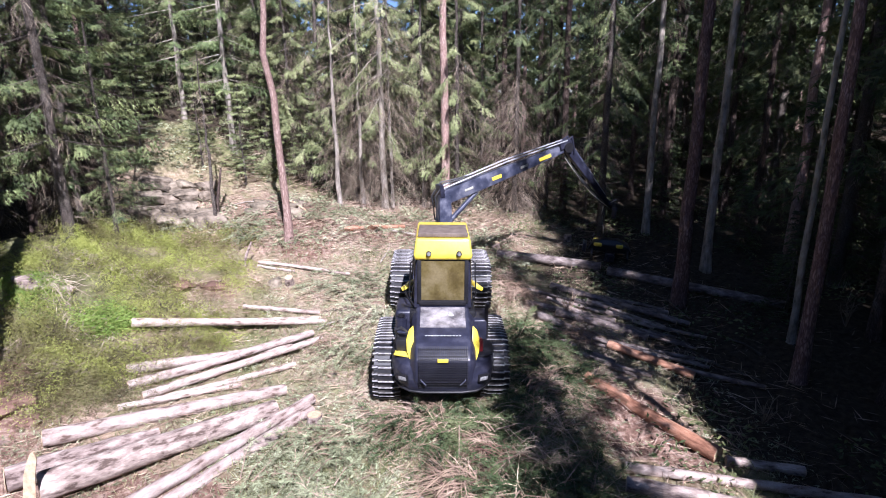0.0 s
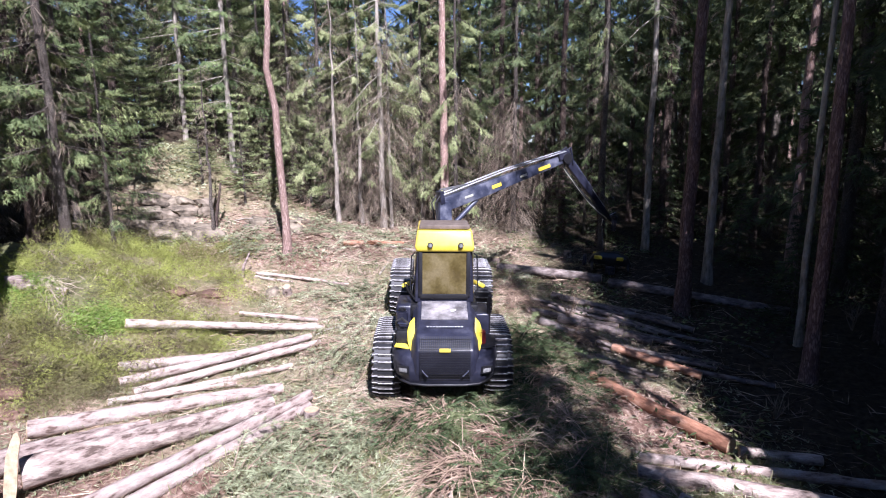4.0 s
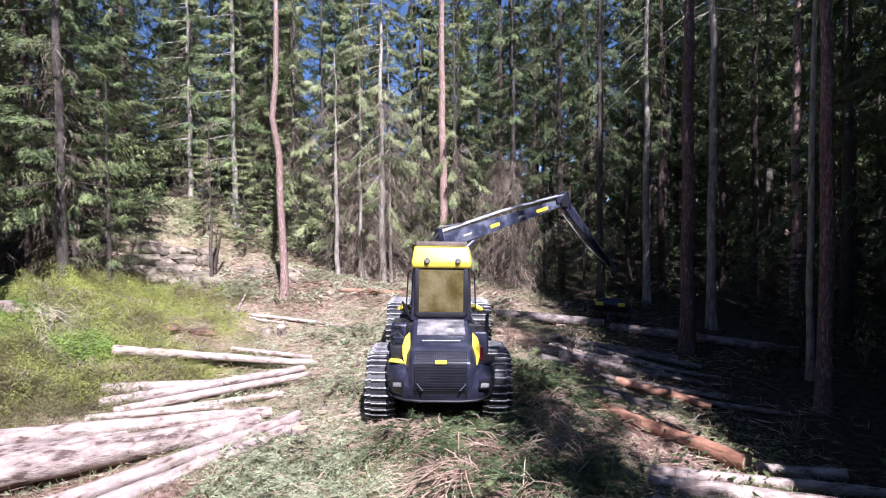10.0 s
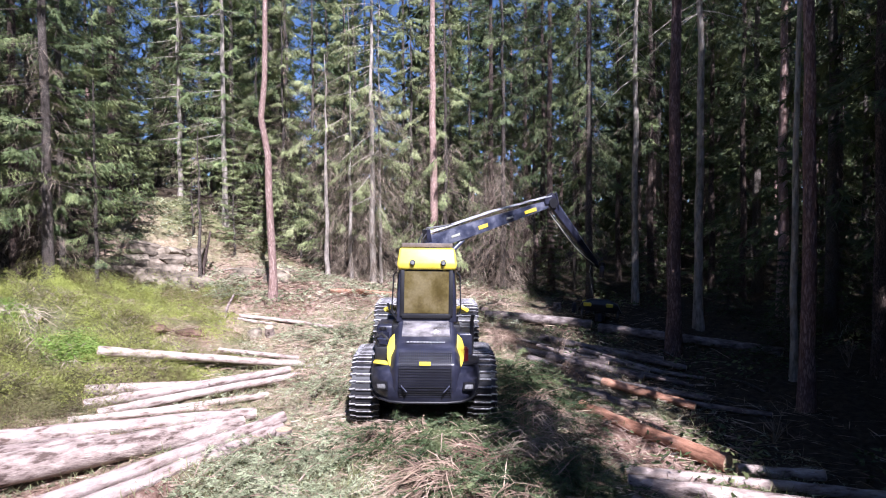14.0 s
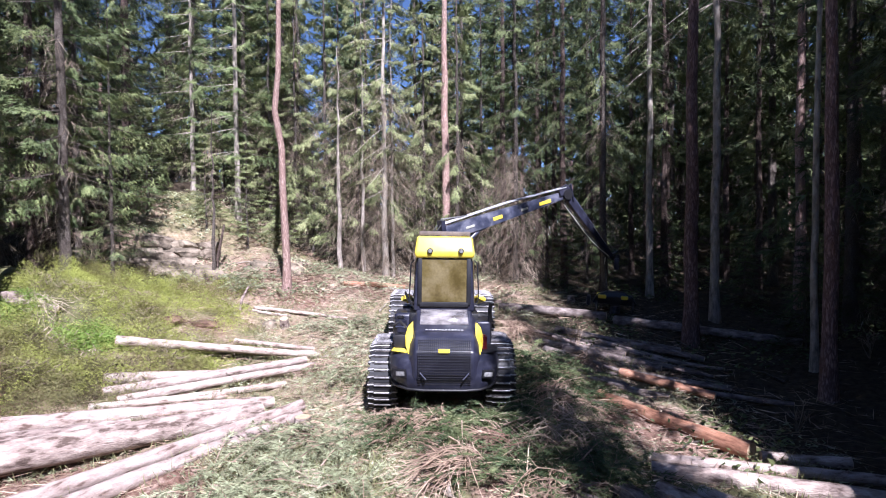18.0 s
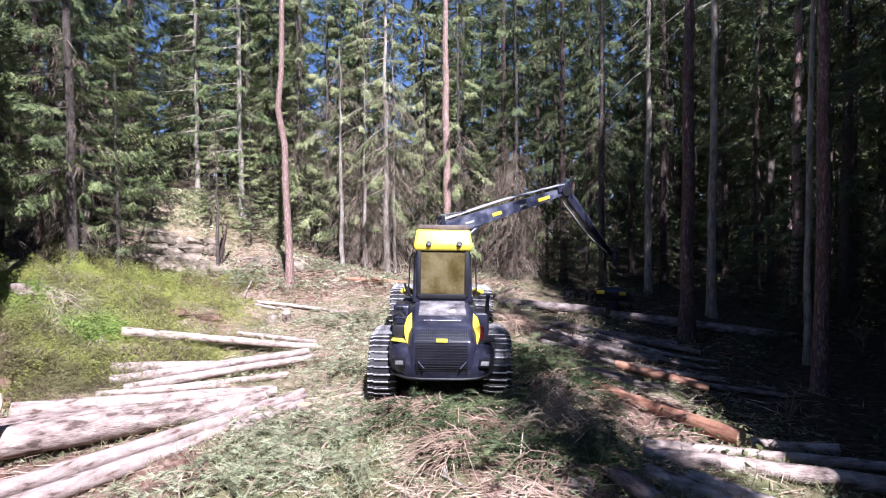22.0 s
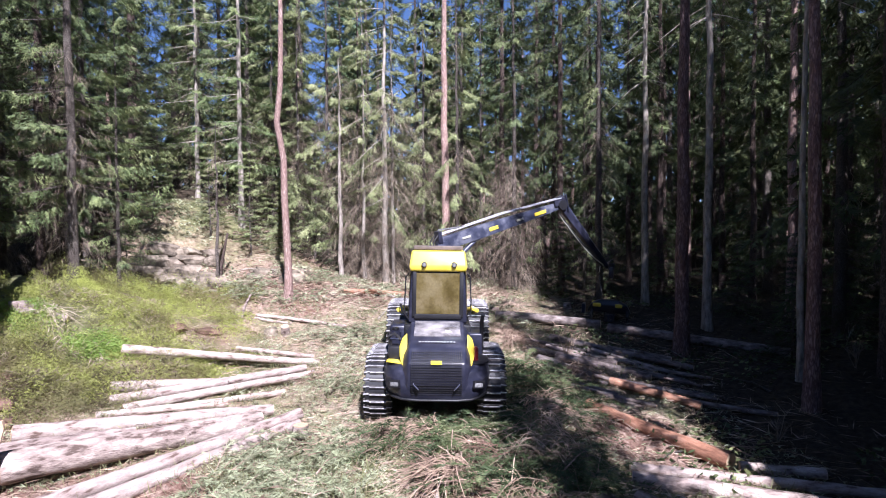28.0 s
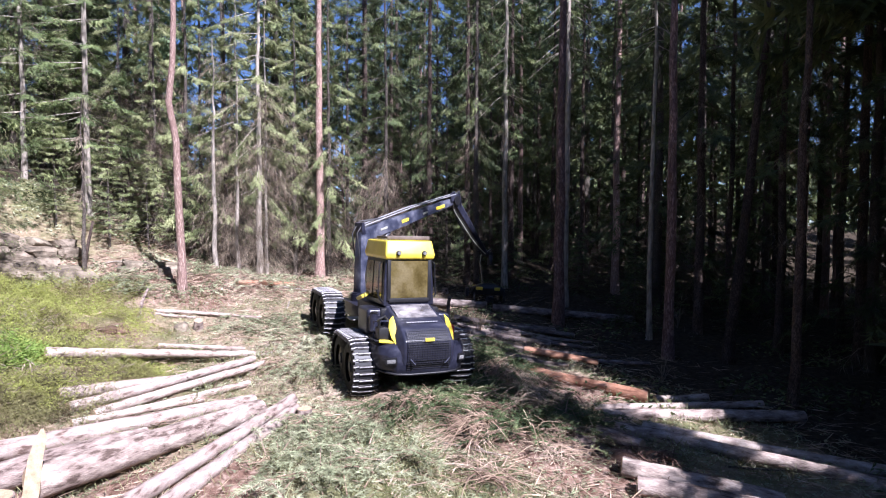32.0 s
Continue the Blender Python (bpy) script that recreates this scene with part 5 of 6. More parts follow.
for t, l in ((0.18, 0.30), (0.62, 0.26)):
    c = a0.lerp(b0, t) + sb * 0.125 - lift * 0.02
    part("boom_decal", beam(c - dboom * l / 2, c + dboom * l / 2, 0.010, 0.07, 0.010, 0.07, bevel=0.003), "pale_hose", boom, "plain pale decal strip")
tube_part("knuckle", [b0 - sb * 0.18, b0 + sb * 0.18], 0.17, "black_plastic", boom, "", 18)
part("knuckle_plate", beam(b0 - dboom * 0.30 + lift * 0.14, b0 + dboom * 0.16 + lift * 0.10, 0.30, 0.24, 0.28, 0.26), "dark_paint", boom)
for off in (-0.12, 0.12):
    tube_part("rocker", [b0 + lift * 0.24 + sb * off, b0 + dboom * 0.22 + lift * 0.30 + sb * off, b0 + fwd * 0.26 - up * 0.18 + sb * off], 0.035, "dark_paint", boom, "", 8)
stick_boom = part("stick_boom", beam(b0 + fwd * 0.05 - up * 0.03, c0, 0.18, 0.26, 0.13, 0.17, fwd), "dark_paint", harvester, "dark telescopic stick of the crane")
part("extension", beam(b0.lerp(c0, 0.55), c0 + dstick * 0.12, 0.10, 0.12, 0.10, 0.11, fwd), "black_plastic", stick_boom)
tube_part("stick_cylinder", [b0 + fwd * 0.30 - up * 0.05, b0.lerp(c0, 0.5) + fwd * 0.20], 0.045, "boom_paint", stick_boom)
tube_part("piston", [b0.lerp(c0, 0.5) + fwd * 0.20, b0.lerp(c0, 0.8) + fwd * 0.16], 0.025, "chrome", stick_boom, "chrome piston rod")
for k in range(6):
    pts = [b0 + up * 0.14 - fwd * 0.06 + sb * 0.05 * (k - 2.5)]
    for j in range(1, 8):
        t = j / 7
        pts.append(b0.lerp(c0, t) - fwd * (0.13 + 0.02 * k + (0.10 + 0.03 * k) * math.sin(t * math.pi)) + sb * 0.05 * (k - 2.5) * (1 + math.sin(t * 4 + k)) + up * 0.05 * math.sin(t * 9 + k))
    tube_part("hose", pts, 0.017, "pale_hose" if k == 4 else "hose", stick_boom, "", 6)
for off in (-0.12, 0.13):
    tube_part("hose", [a0 - fwd * 0.22 + sb * off - up * 0.7, a0 - fwd * 0.34 + sb * off + up * 0.05, a0 - fwd * 0.06 + sb * off + up * 0.44, a0.lerp(b0, 0.25) + lift * 0.28 + sb * off], 0.022, "hose", boom, "", 6)


def head():
    """The felling head that hangs from the crane."""
    H = thing("harvester_head", pose(PC.x + 0.10, PC.y + 0.05, 0.42, 0, 3, -22), "black and yellow felling head hanging from the crane", "harvester head")
    z = PC.z - 0.42 - 0.05
    part("rotator", disc(0.12, 0.26, (0, 0, z), 18, 0.03, "z"), "black_plastic", H)
    part("hanger", box(0.16, 0.30, 0.40, (0, 0, z - 0.20), 0.03), "dark_paint", H)
    part("head_frame", loft([[(-0.75, -0.22, 0.66), (0.75, -0.22, 0.62), (0.75, 0.22, 0.62), (-0.75, 0.22, 0.66)],
                             [(-0.62, -0.28, 0.92), (0.60, -0.28, 0.92), (0.60, 0.28, 0.92), (-0.62, 0.28, 0.92)],
                             [(-0.30, -0.18, 1.08), (0.25, -0.18, 1.08), (0.25, 0.18, 1.08), (-0.30, 0.18, 1.08)]], 0.03), "black_plastic", H, "black steel head frame")
    for x, l in ((-0.42, 0.40), (0.32, 0.34)):
        part("cover", box(l * 0.7, 0.08, 0.13, (x, -0.30, 0.90), 0.04, rot=(18, 0, 0)), "yellow_paint", H, "yellow cover plate")
        part("cover", box(l, 0.10, 0.20, (x, 0.30, 0.88), 0.04, rot=(-18, 0, 0)), "yellow_paint", H, "yellow cover plate")
    for sx in (-1, 1):
        for x in (-0.60, 0.62):
            tube_part("delimbing_knife", [(x, sx * 0.20, 0.72), (x, sx * 0.36, 0.54), (x, sx * 0.30, 0.34), (x, sx * 0.12, 0.26)], [0.05, 0.05, 0.04, 0.02], "dirty_steel", H)
        rl = part("feed_roller", disc(0.17, 0.26, (0.02, sx * 0.33, 0.47), 18, 0.03, "z"), "dark_paint", H, "ribbed steel feed roller")
        for k in range(9):
            a = 2 * math.pi * k / 9
            part("roller_rib", box(0.03, 0.03, 0.24, (0.02 + 0.175 * math.cos(a), sx * 0.33 + 0.175 * math.sin(a), 0.47), 0.006, seg=1), "dirty_steel", rl)
    part("saw_box", box(0.12, 0.50, 0.34, (-0.88, 0.0, 0.72), 0.04), "dark_paint", H)
    for k in range(4):
        y = -0.12 + 0.08 * k
        tube_part("hose", [(0.02, y, z + 0.25), (-0.34 - 0.05 * k, y, z - 0.02), (-0.40, y, z - 0.3), (-0.25, y, 1.05)], 0.02, "pale_hose" if k == 1 else "hose", H, "", 6)


head()


# ---------------------------------------------------------------- logs
def log(a, b2, r0, r1, mat="log_bark", lift=(0.0, 0.0), name="log", label="felled log with pale peeled bark", group="logs beside the machine", seed=0, bend=0.03, sides=14):
    """A cut stem from plan point a (butt) to b2 (top), resting at its ends."""
    rng = random.Random(seed)
    A = Vector((a[0], a[1], gz(*a) + r0 * 0.9 + lift[0]))
    B = Vector((b2[0], b2[1], gz(*b2) + r1 * 0.9 + lift[1]))
    mid = (A + B) / 2
    d = B - A
    ln = d.length
    m = Matrix.Translation(mid) @ d.to_track_quat("Y", "Z").to_matrix().to_4x4()
    n = 12
    bx, bz = rng.uniform(-bend, bend), rng.uniform(-bend, bend)
    pts, rad = [], []
    for i in range(n + 1):
        t = i / n
        s = math.sin(t * math.pi)
        pts.append((bx * s + rng.uniform(-0.008, 0.008), (t - 0.5) * ln, bz * s + rng.uniform(-0.008, 0.008)))
        rad.append((r0 + (r1 - r0) * t) * rng.uniform(0.97, 1.03))
    me = tubes_mesh("log", [tube_data(pts, rad, sides, True, 0.03, seed)])
    ob = link(name, me, mat)
    ob.matrix_world = m
    tagged(ob, label, "log", group)
    for (px, py, pz), r, s in ((pts[0], r0, -1), (pts[-1], r1, 1)):
        bm = disc(r * 0.93, 0.012, (px, py + s * 0.006, pz), sides, 0.003, "y")
        part("cut_end", bm, "cut_wood", ob, "pale sawn end")
    # a few branch stubs
    for k in range(rng.randint(1, 3)):
        t = rng.uniform(0.15, 0.9)
        a2 = rng.uniform(0, 6.28)
        r = r0 + (r1 - r0) * t
        o = Vector((math.cos(a2), 0.3, math.sin(a2))).normalized()
        c = Vector((bx * math.sin(t * math.pi), (t - 0.5) * ln, bz * math.sin(t * math.pi)))
        link("branch_stub", tubes_mesh("branch_stub", [tube_data([c + o * r * 0.9, c + o * (r + rng.uniform(0.02, 0.06))], [0.018, 0.012], 6)]), mat, ob)
    return ob


LEFT_LOGS = [
    ((-7.66, 3.58), (-2.97, 4.98), 0.12, 0.085, "log_bark", (0.16, 0.0)),
    ((-6.35, 4.45), (-3.15, 5.2), 0.085, 0.065, "log_bark", (0.0, 0.0)),
    ((-7.25, 2.1), (-3.7, 3.55), 0.13, 0.10, "log_bark", (-0.03, 0.06)),
    ((-7.05, 1.62), (-3.2, 3.95), 0.12, 0.09, "log_bark", (-0.02, 0.16)),
    ((-6.6, 1.25), (-2.95, 3.8), 0.105, 0.08, "log_bark", (0.0, 0.02)),
    ((-6.4, 1.0), (-3.5, 2.7), 0.09, 0.07, "log_bark", (0.0, 0.0)),
    ((-6.9, 0.75), (-4.6, 1.75), 0.075, 0.06, "log_bark", (0.0, 0.0)),
    ((-7.85, -0.28), (-3.57, 1.62), 0.17, 0.13, "log_bark", (0.12, 0.0)),
    ((-7.85, -1.42), (-5.7, -0.25), 0.23, 0.19, "rough_log_bark", (0.04, 0.0)),
    ((-7.15, -1.70), (-3.6, 0.62), 0.27, 0.20, "rough_log_bark", (0.13, 0.06)),
    ((-6.9, -3.35), (-2.86, 0.95), 0.145, 0.115, "log_bark", (0.06, 0.14)),
    ((-6.2, -3.35), (-2.87, 0.70), 0.145, 0.12, "log_bark", (0.0, 0.02)),
    ((-5.40, 5.57), (-3.2, 5.55), 0.075, 0.06, "log_bark", (0.0, 0.0)),
    ((-5.45, 8.15), (-2.4, 7.45), 0.065, 0.05, "log_bark", (0.0, 0.0)),
    ((-5.45, 7.95), (-4.2, 7.75), 0.05, 0.045, "log_bark", (0.0, 0.0)),
]
for i, (a, b2, r0, r1, mt, lf) in enumerate(LEFT_LOGS):
    log(a, b2, r0, r1, mt, lf, label="thick rough-barked log in the sunlit pile" if mt == "rough_log_bark" else "pale sunlit log lying in the fanned-out pile", group="sunlit log pile", seed=100 + i)
RIGHT_LOGS = [
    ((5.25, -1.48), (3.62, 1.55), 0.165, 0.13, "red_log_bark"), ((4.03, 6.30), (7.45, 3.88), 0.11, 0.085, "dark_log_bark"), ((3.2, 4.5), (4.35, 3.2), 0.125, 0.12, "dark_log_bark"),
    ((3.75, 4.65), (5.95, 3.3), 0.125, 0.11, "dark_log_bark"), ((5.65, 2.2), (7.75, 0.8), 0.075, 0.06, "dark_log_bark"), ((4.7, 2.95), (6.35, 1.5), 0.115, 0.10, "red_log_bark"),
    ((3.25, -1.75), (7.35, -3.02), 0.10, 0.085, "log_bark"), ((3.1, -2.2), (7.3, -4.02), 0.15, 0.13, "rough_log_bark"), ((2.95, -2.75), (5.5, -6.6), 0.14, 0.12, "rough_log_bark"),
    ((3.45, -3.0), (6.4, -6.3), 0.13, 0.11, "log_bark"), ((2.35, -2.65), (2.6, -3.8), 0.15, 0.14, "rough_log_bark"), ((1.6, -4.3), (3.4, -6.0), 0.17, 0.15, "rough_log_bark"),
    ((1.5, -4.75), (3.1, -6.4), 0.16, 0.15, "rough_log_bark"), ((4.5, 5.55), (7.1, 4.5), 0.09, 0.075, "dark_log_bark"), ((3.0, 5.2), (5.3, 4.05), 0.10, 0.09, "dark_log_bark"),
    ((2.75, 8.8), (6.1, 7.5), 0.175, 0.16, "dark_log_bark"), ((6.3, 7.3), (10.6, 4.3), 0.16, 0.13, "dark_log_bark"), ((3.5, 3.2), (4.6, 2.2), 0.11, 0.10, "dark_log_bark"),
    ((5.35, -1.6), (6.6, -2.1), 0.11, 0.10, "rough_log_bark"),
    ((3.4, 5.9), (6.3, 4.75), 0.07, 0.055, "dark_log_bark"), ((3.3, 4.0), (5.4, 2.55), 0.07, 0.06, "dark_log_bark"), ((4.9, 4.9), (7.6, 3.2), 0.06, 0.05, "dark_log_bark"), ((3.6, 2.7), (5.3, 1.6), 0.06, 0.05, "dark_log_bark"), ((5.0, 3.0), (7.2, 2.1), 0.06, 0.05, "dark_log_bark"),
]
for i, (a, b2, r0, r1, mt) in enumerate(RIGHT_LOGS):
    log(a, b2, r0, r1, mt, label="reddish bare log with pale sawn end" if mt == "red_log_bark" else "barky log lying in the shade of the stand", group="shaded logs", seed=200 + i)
rt = random.Random(41)
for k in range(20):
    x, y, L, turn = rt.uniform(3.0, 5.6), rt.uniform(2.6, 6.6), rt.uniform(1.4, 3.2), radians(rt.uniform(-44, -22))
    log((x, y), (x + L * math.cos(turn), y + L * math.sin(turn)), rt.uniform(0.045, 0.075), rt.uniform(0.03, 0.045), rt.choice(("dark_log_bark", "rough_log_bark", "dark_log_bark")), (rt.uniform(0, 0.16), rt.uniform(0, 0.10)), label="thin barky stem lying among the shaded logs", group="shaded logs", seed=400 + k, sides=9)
log((-10.55, 4.2), (-9.4, 4.4), 0.15, 0.10, "rough_log_bark", label="grey rotten windfall half sunk in the shrubs", group="", seed=262)
log((-2.75, 10.2), (-0.5, 11.4), 0.10, 0.09, "red_log_bark", label="short reddish log at the foot of the spruces", group="shaded logs", seed=260)


# ---------------------------------------------------------------- low cover of the ground
def stuff(name, V, mat, label, category):
    return tagged(link(name, quads_mesh(name, V), mat), label, category, kind="stuff")


def spread(n, rng, xr, yr, weight):
    """n plan points, as dense as weight (0 to 1) says."""
    out = []
    left = n
    while left > 0:
        x, y = rng.uniform(*xr, n * 3), rng.uniform(*yr, n * 3)
        keep = rng.uniform(size=n * 3) < weight(x, y)
        p = np.stack([x[keep], y[keep]], 1)[:left]
        out.append(p)
        left -= len(p)
    return np.concatenate(out)


def lying(P, rng, h=(0.0, 0.1), length=(0.1, 0.3), width=(0.03, 0.06), rise=(-0.1, 0.4), fork=False):
    n = len(P)
    z = ground_z(P[:, 0], P[:, 1]) + rng.uniform(*h, n)
    a = rng.uniform(0, 2 * np.pi, n)
    way = np.stack([np.cos(a), np.sin(a), rng.uniform(*rise, n)], 1)
    return sprays(np.stack([P[:, 0], P[:, 1], z], 1), way, rng.uniform(*length, n), rng.uniform(*width, n), rng, fork=fork)


def clump(x, y, k, seed):
    """Soft patches, 0 to 1."""
    return 0.5 + 0.5 * np.sin(k * x + seed) * np.sin(k * 1.13 * y + 2.1 * seed + 1.2 * np.sin(0.7 * k * x))


def bank_cover(x, y):
    inside = (y > 0.7 + 0.85 * np.clip(x + 8.2, 0, 9)) & (y < 9.8 + 0.12 * (x + 8)) & (x < -4.9 - 0.25 * np.clip(y - 6, 0, 9)) & ((x > -10.9) | (y < 5.2))
    return inside * (1 - 0.92 * bell(x, y, -6.3, 6.3, 1.0, 0.75)) * np.clip(0.02 + 1.25 * clump(x, y, 1.7, 2) * (0.5 + 0.5 * clump(x, y, 0.8, 9)), 0.08, 1) * np.clip((-4.6 - x) / 1.5, 0, 1)


rng = np.random.default_rng(51)


def bushes(n, per, rng, xr, yr, weight, radius, high, length, width):
    """Leaves on n low domes, their blades turned to the outside."""
    C = spread(n, rng, xr, yr, weight)
    CR = rng.uniform(*radius, n) * (0.75 + 0.5 * clump(C[:, 0], C[:, 1], 1.1, 4))
    CH = CR * rng.uniform(*high, n) * np.clip((-4.6 - C[:, 0]) / 2.0, 0.35, 1)
    own = np.repeat(np.arange(n), per)
    ang, far = rng.uniform(0, 2 * np.pi, len(own)), np.sqrt(rng.uniform(0, 1, len(own)))
    P = C[own] + np.stack([np.cos(ang), np.sin(ang)], 1) * (CR[own] * far)[:, None]
    dome = np.concatenate([(P - C[own]) / CR[own][:, None] * 1.3, np.full((len(own), 1), 0.7)], 1)
    z = ground_z(P[:, 0], P[:, 1]) + CH[own] * (1 - far ** 2.4) * rng.uniform(0.75, 1.05, len(own))
    return sprays(np.concatenate([P, z[:, None]], 1), rng.normal(size=(len(own), 3)) * np.array([1, 1, 0.6]), rng.uniform(*length, len(own)), rng.uniform(*width, len(own)), rng, fork=True, face=dome)


V = bushes(700, 250, rng, (-15, -4.5), (0.5, 10), bank_cover, (0.24, 0.66), (0.8, 1.45), (0.034, 0.068), (0.020, 0.034))
P = spread(9000, rng, (-15, -4.5), (1, 10), bank_cover)
V = np.concatenate([V, lying(P, rng, (0, 0.08), (0.03, 0.065), (0.018, 0.034), (-0.3, 0.6))])
stuff("bilberry_shrubs", V, "berry_leaves", "yellow-green bilberry shrubs covering the sunny bank", "shrubs")
V = bushes(330, 140, rng, (-10.8, -6.2), (0.4, 4.0), lambda x, y: np.maximum(bell(x, y, -8.3, 1.5, 1.3, 0.8), bell(x, y, -9.1, 2.5, 0.8, 0.6)) * (y > 0.55), (0.2, 0.5), (0.6, 1.2), (0.032, 0.07), (0.016, 0.032))
stuff("heath_shrubs", V, "heath_leaves", "olive-brown low shrubs at the foot of the bank", "shrubs")
V = bushes(46, 150, rng, (-11.4, -9.4), (3.3, 5.0), lambda x, y: bell(x, y, -10.2, 4.1, 0.55, 0.4), (0.2, 0.45), (0.7, 1.2), (0.05, 0.10), (0.024, 0.04))
stuff("green_shrubs", V, "fern_leaves", "fresh green shrubs on the bank", "shrubs")
P = spread(9000, rng, (-9.3, -7.3), (2.8, 4.6), lambda x, y: bell(x, y, -8.3, 3.7, 0.42, 0.38))
V = lying(P, rng, (0.03, 0.38), (0.04, 0.10), (0.018, 0.034), (-0.3, 0.7))
stuff("fern_patch", V, "fern_leaves", "bright green ferns among the shrubs", "ferns")
P = spread(4200, rng, (-13, -6), (1.0, 6), lambda x, y: 0.6 * bank_cover(x, y) * clump(x, y, 2.6, 11) ** 2)
stuff("dry_heather", lying(P, rng, (0.02, 0.35), (0.12, 0.3), (0.01, 0.022), (0.0, 1.2)), "dead_twigs", "brown dry stems among the shrubs", "shrubs")


def open_floor(x, y):
    w = np.clip(1.15 - np.abs(x + 0.5) / 7.5, 0, 1) * (y < 13.5)
    return w * (0.25 + 0.75 * clump(x, y, 1.9, 8)) * (1 - 0.85 * bell(x, y, -5.3, -2.1, 1.5, 1.0)) * (1 - 0.9 * bell(x, y, 4.3, 0.0, 1.2, 1.9)) * (1 - 0.95 * bell(x, y, 1.2, -1.5, 1.1, 1.8)) * (1 - 0.9 * bell(x, y, 4.8, 8.0, 1.4, 2.6)) * (1 - 0.8 * (bank_cover(x, y) > 0))


P = spread(34000, rng, (-8.5, 7), (-8.5, 13.5), open_floor)
stuff("needle_litter", lying(P, rng, (0.0, 0.10), (0.08, 0.24), (0.02, 0.06), fork=True), "slash_needles", "grey-green needle twigs strewn over the clearing", "logging slash")
P = spread(15000, rng, (-8.5, 9), (-8.5, 13.5), lambda x, y: np.clip(1.2 - np.abs(x) / 8, 0, 1) * (0.3 + 0.7 * clump(x, y, 1.4, 3)))
stuff("twig_litter", lying(P, rng, (0.01, 0.10), (0.18, 0.75), (0.010, 0.024), (-0.08, 0.22)), "brown_twigs", "pale brown twigs and splinters strewn over the clearing", "logging slash")
P = spread(7000, rng, (-12.5, -5.5), (-6.5, 2.2), lambda x, y: 0.4 + 0.6 * clump(x, y, 1.6, 12))
stuff("soil_litter", lying(P, rng, (0.0, 0.04), (0.06, 0.3), (0.008, 0.022), (-0.1, 0.15)), "brown_twigs", "dry twigs and needle litter on the bare soil", "twigs")
P = spread(5000, rng, (-12.5, -5.0), (-6.5, 2.2), lambda x, y: (clump(x, y, 1.9, 14) > 0.62) * 1.0)
stuff("soil_herbs", lying(P, rng, (0.0, 0.06), (0.05, 0.16), (0.015, 0.04), (0.0, 0.8), fork=True), "slash_needles", "sparse green sprouts on the bare soil", "herbs")
P = spread(6000, rng, (-6, 6), (-8, 13), open_floor)
stuff("wood_chips", lying(P, rng, (0.01, 0.05), (0.04, 0.14), (0.02, 0.05), (-0.1, 0.2)), "cut_wood", "pale wood chips and bark flakes on the ground", "wood chips")
P = spread(15000, rng, (-9, 6), (-9, 9), lambda x, y: open_floor(x, y) * (clump(x, y, 0.9, 1) > 0.45))
stuff("grass", lying(P, rng, (0.0, 0.04), (0.14, 0.34), (0.008, 0.016), (0.6, 2.5)), "grass", "thin dry and green grass tufts", "grass")
P = spread(7000, rng, (-16, 5), (-22, -8), lambda x, y: 0.2 + 0.8 * clump(x, y, 1.2, 15))
stuff("rear_litter", lying(P, rng, (0.0, 0.06), (0.12, 0.5), (0.012, 0.03), (-0.08, 0.25)), "brown_twigs", "twigs and slash on the clearing floor", "logging slash")
P = spread(7000, rng, (-16, 5), (-22, -8), lambda x, y: (clump(x, y, 1.0, 5) > 0.5) * 1.0)
stuff("rear_herbs", lying(P, rng, (0.0, 0.12), (0.08, 0.24), (0.02, 0.06), (0.0, 0.8), fork=True), "slash_needles", "green sprouts on the clearing floor", "herbs")
P = spread(3500, rng, (4, 24), (-9, 22), lambda x, y: 0.2 + 0.8 * clump(x, y, 1.1, 6))
stuff("forest_floor_twigs", lying(P, rng, (0.0, 0.08), (0.1, 0.45), (0.010, 0.024), (-0.06, 0.25)), "dead_twigs", "dry twigs on the shaded forest floor", "twigs")
# These leaves take the darker needle colour in place of the shade on them.
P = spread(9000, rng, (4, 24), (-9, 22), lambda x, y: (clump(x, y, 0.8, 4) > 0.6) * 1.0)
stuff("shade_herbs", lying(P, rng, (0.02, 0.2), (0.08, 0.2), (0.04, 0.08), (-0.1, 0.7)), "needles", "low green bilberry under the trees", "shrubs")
P = spread(9000, rng, (-8.5, 4), (9, 18), lambda x, y: 0.3 + 0.7 * clump(x, y, 1.5, 9))
stuff("mound_litter", lying(P, rng, (0.0, 0.12), (0.15, 0.6), (0.012, 0.04), (-0.1, 0.35)), "brown_twigs", "brown dry twigs and needles on the slope", "twigs")
P = spread(9000, rng, (-11, 4), (9, 19), lambda x, y: (clump(x, y, 1.2, 7) > 0.5) * 1.0)
stuff("slope_herbs", lying(P, rng, (0.0, 0.22), (0.08, 0.22), (0.03, 0.07), (0.0, 0.8)), "slash_needles", "low grey-green plants on the slope", "shrubs")


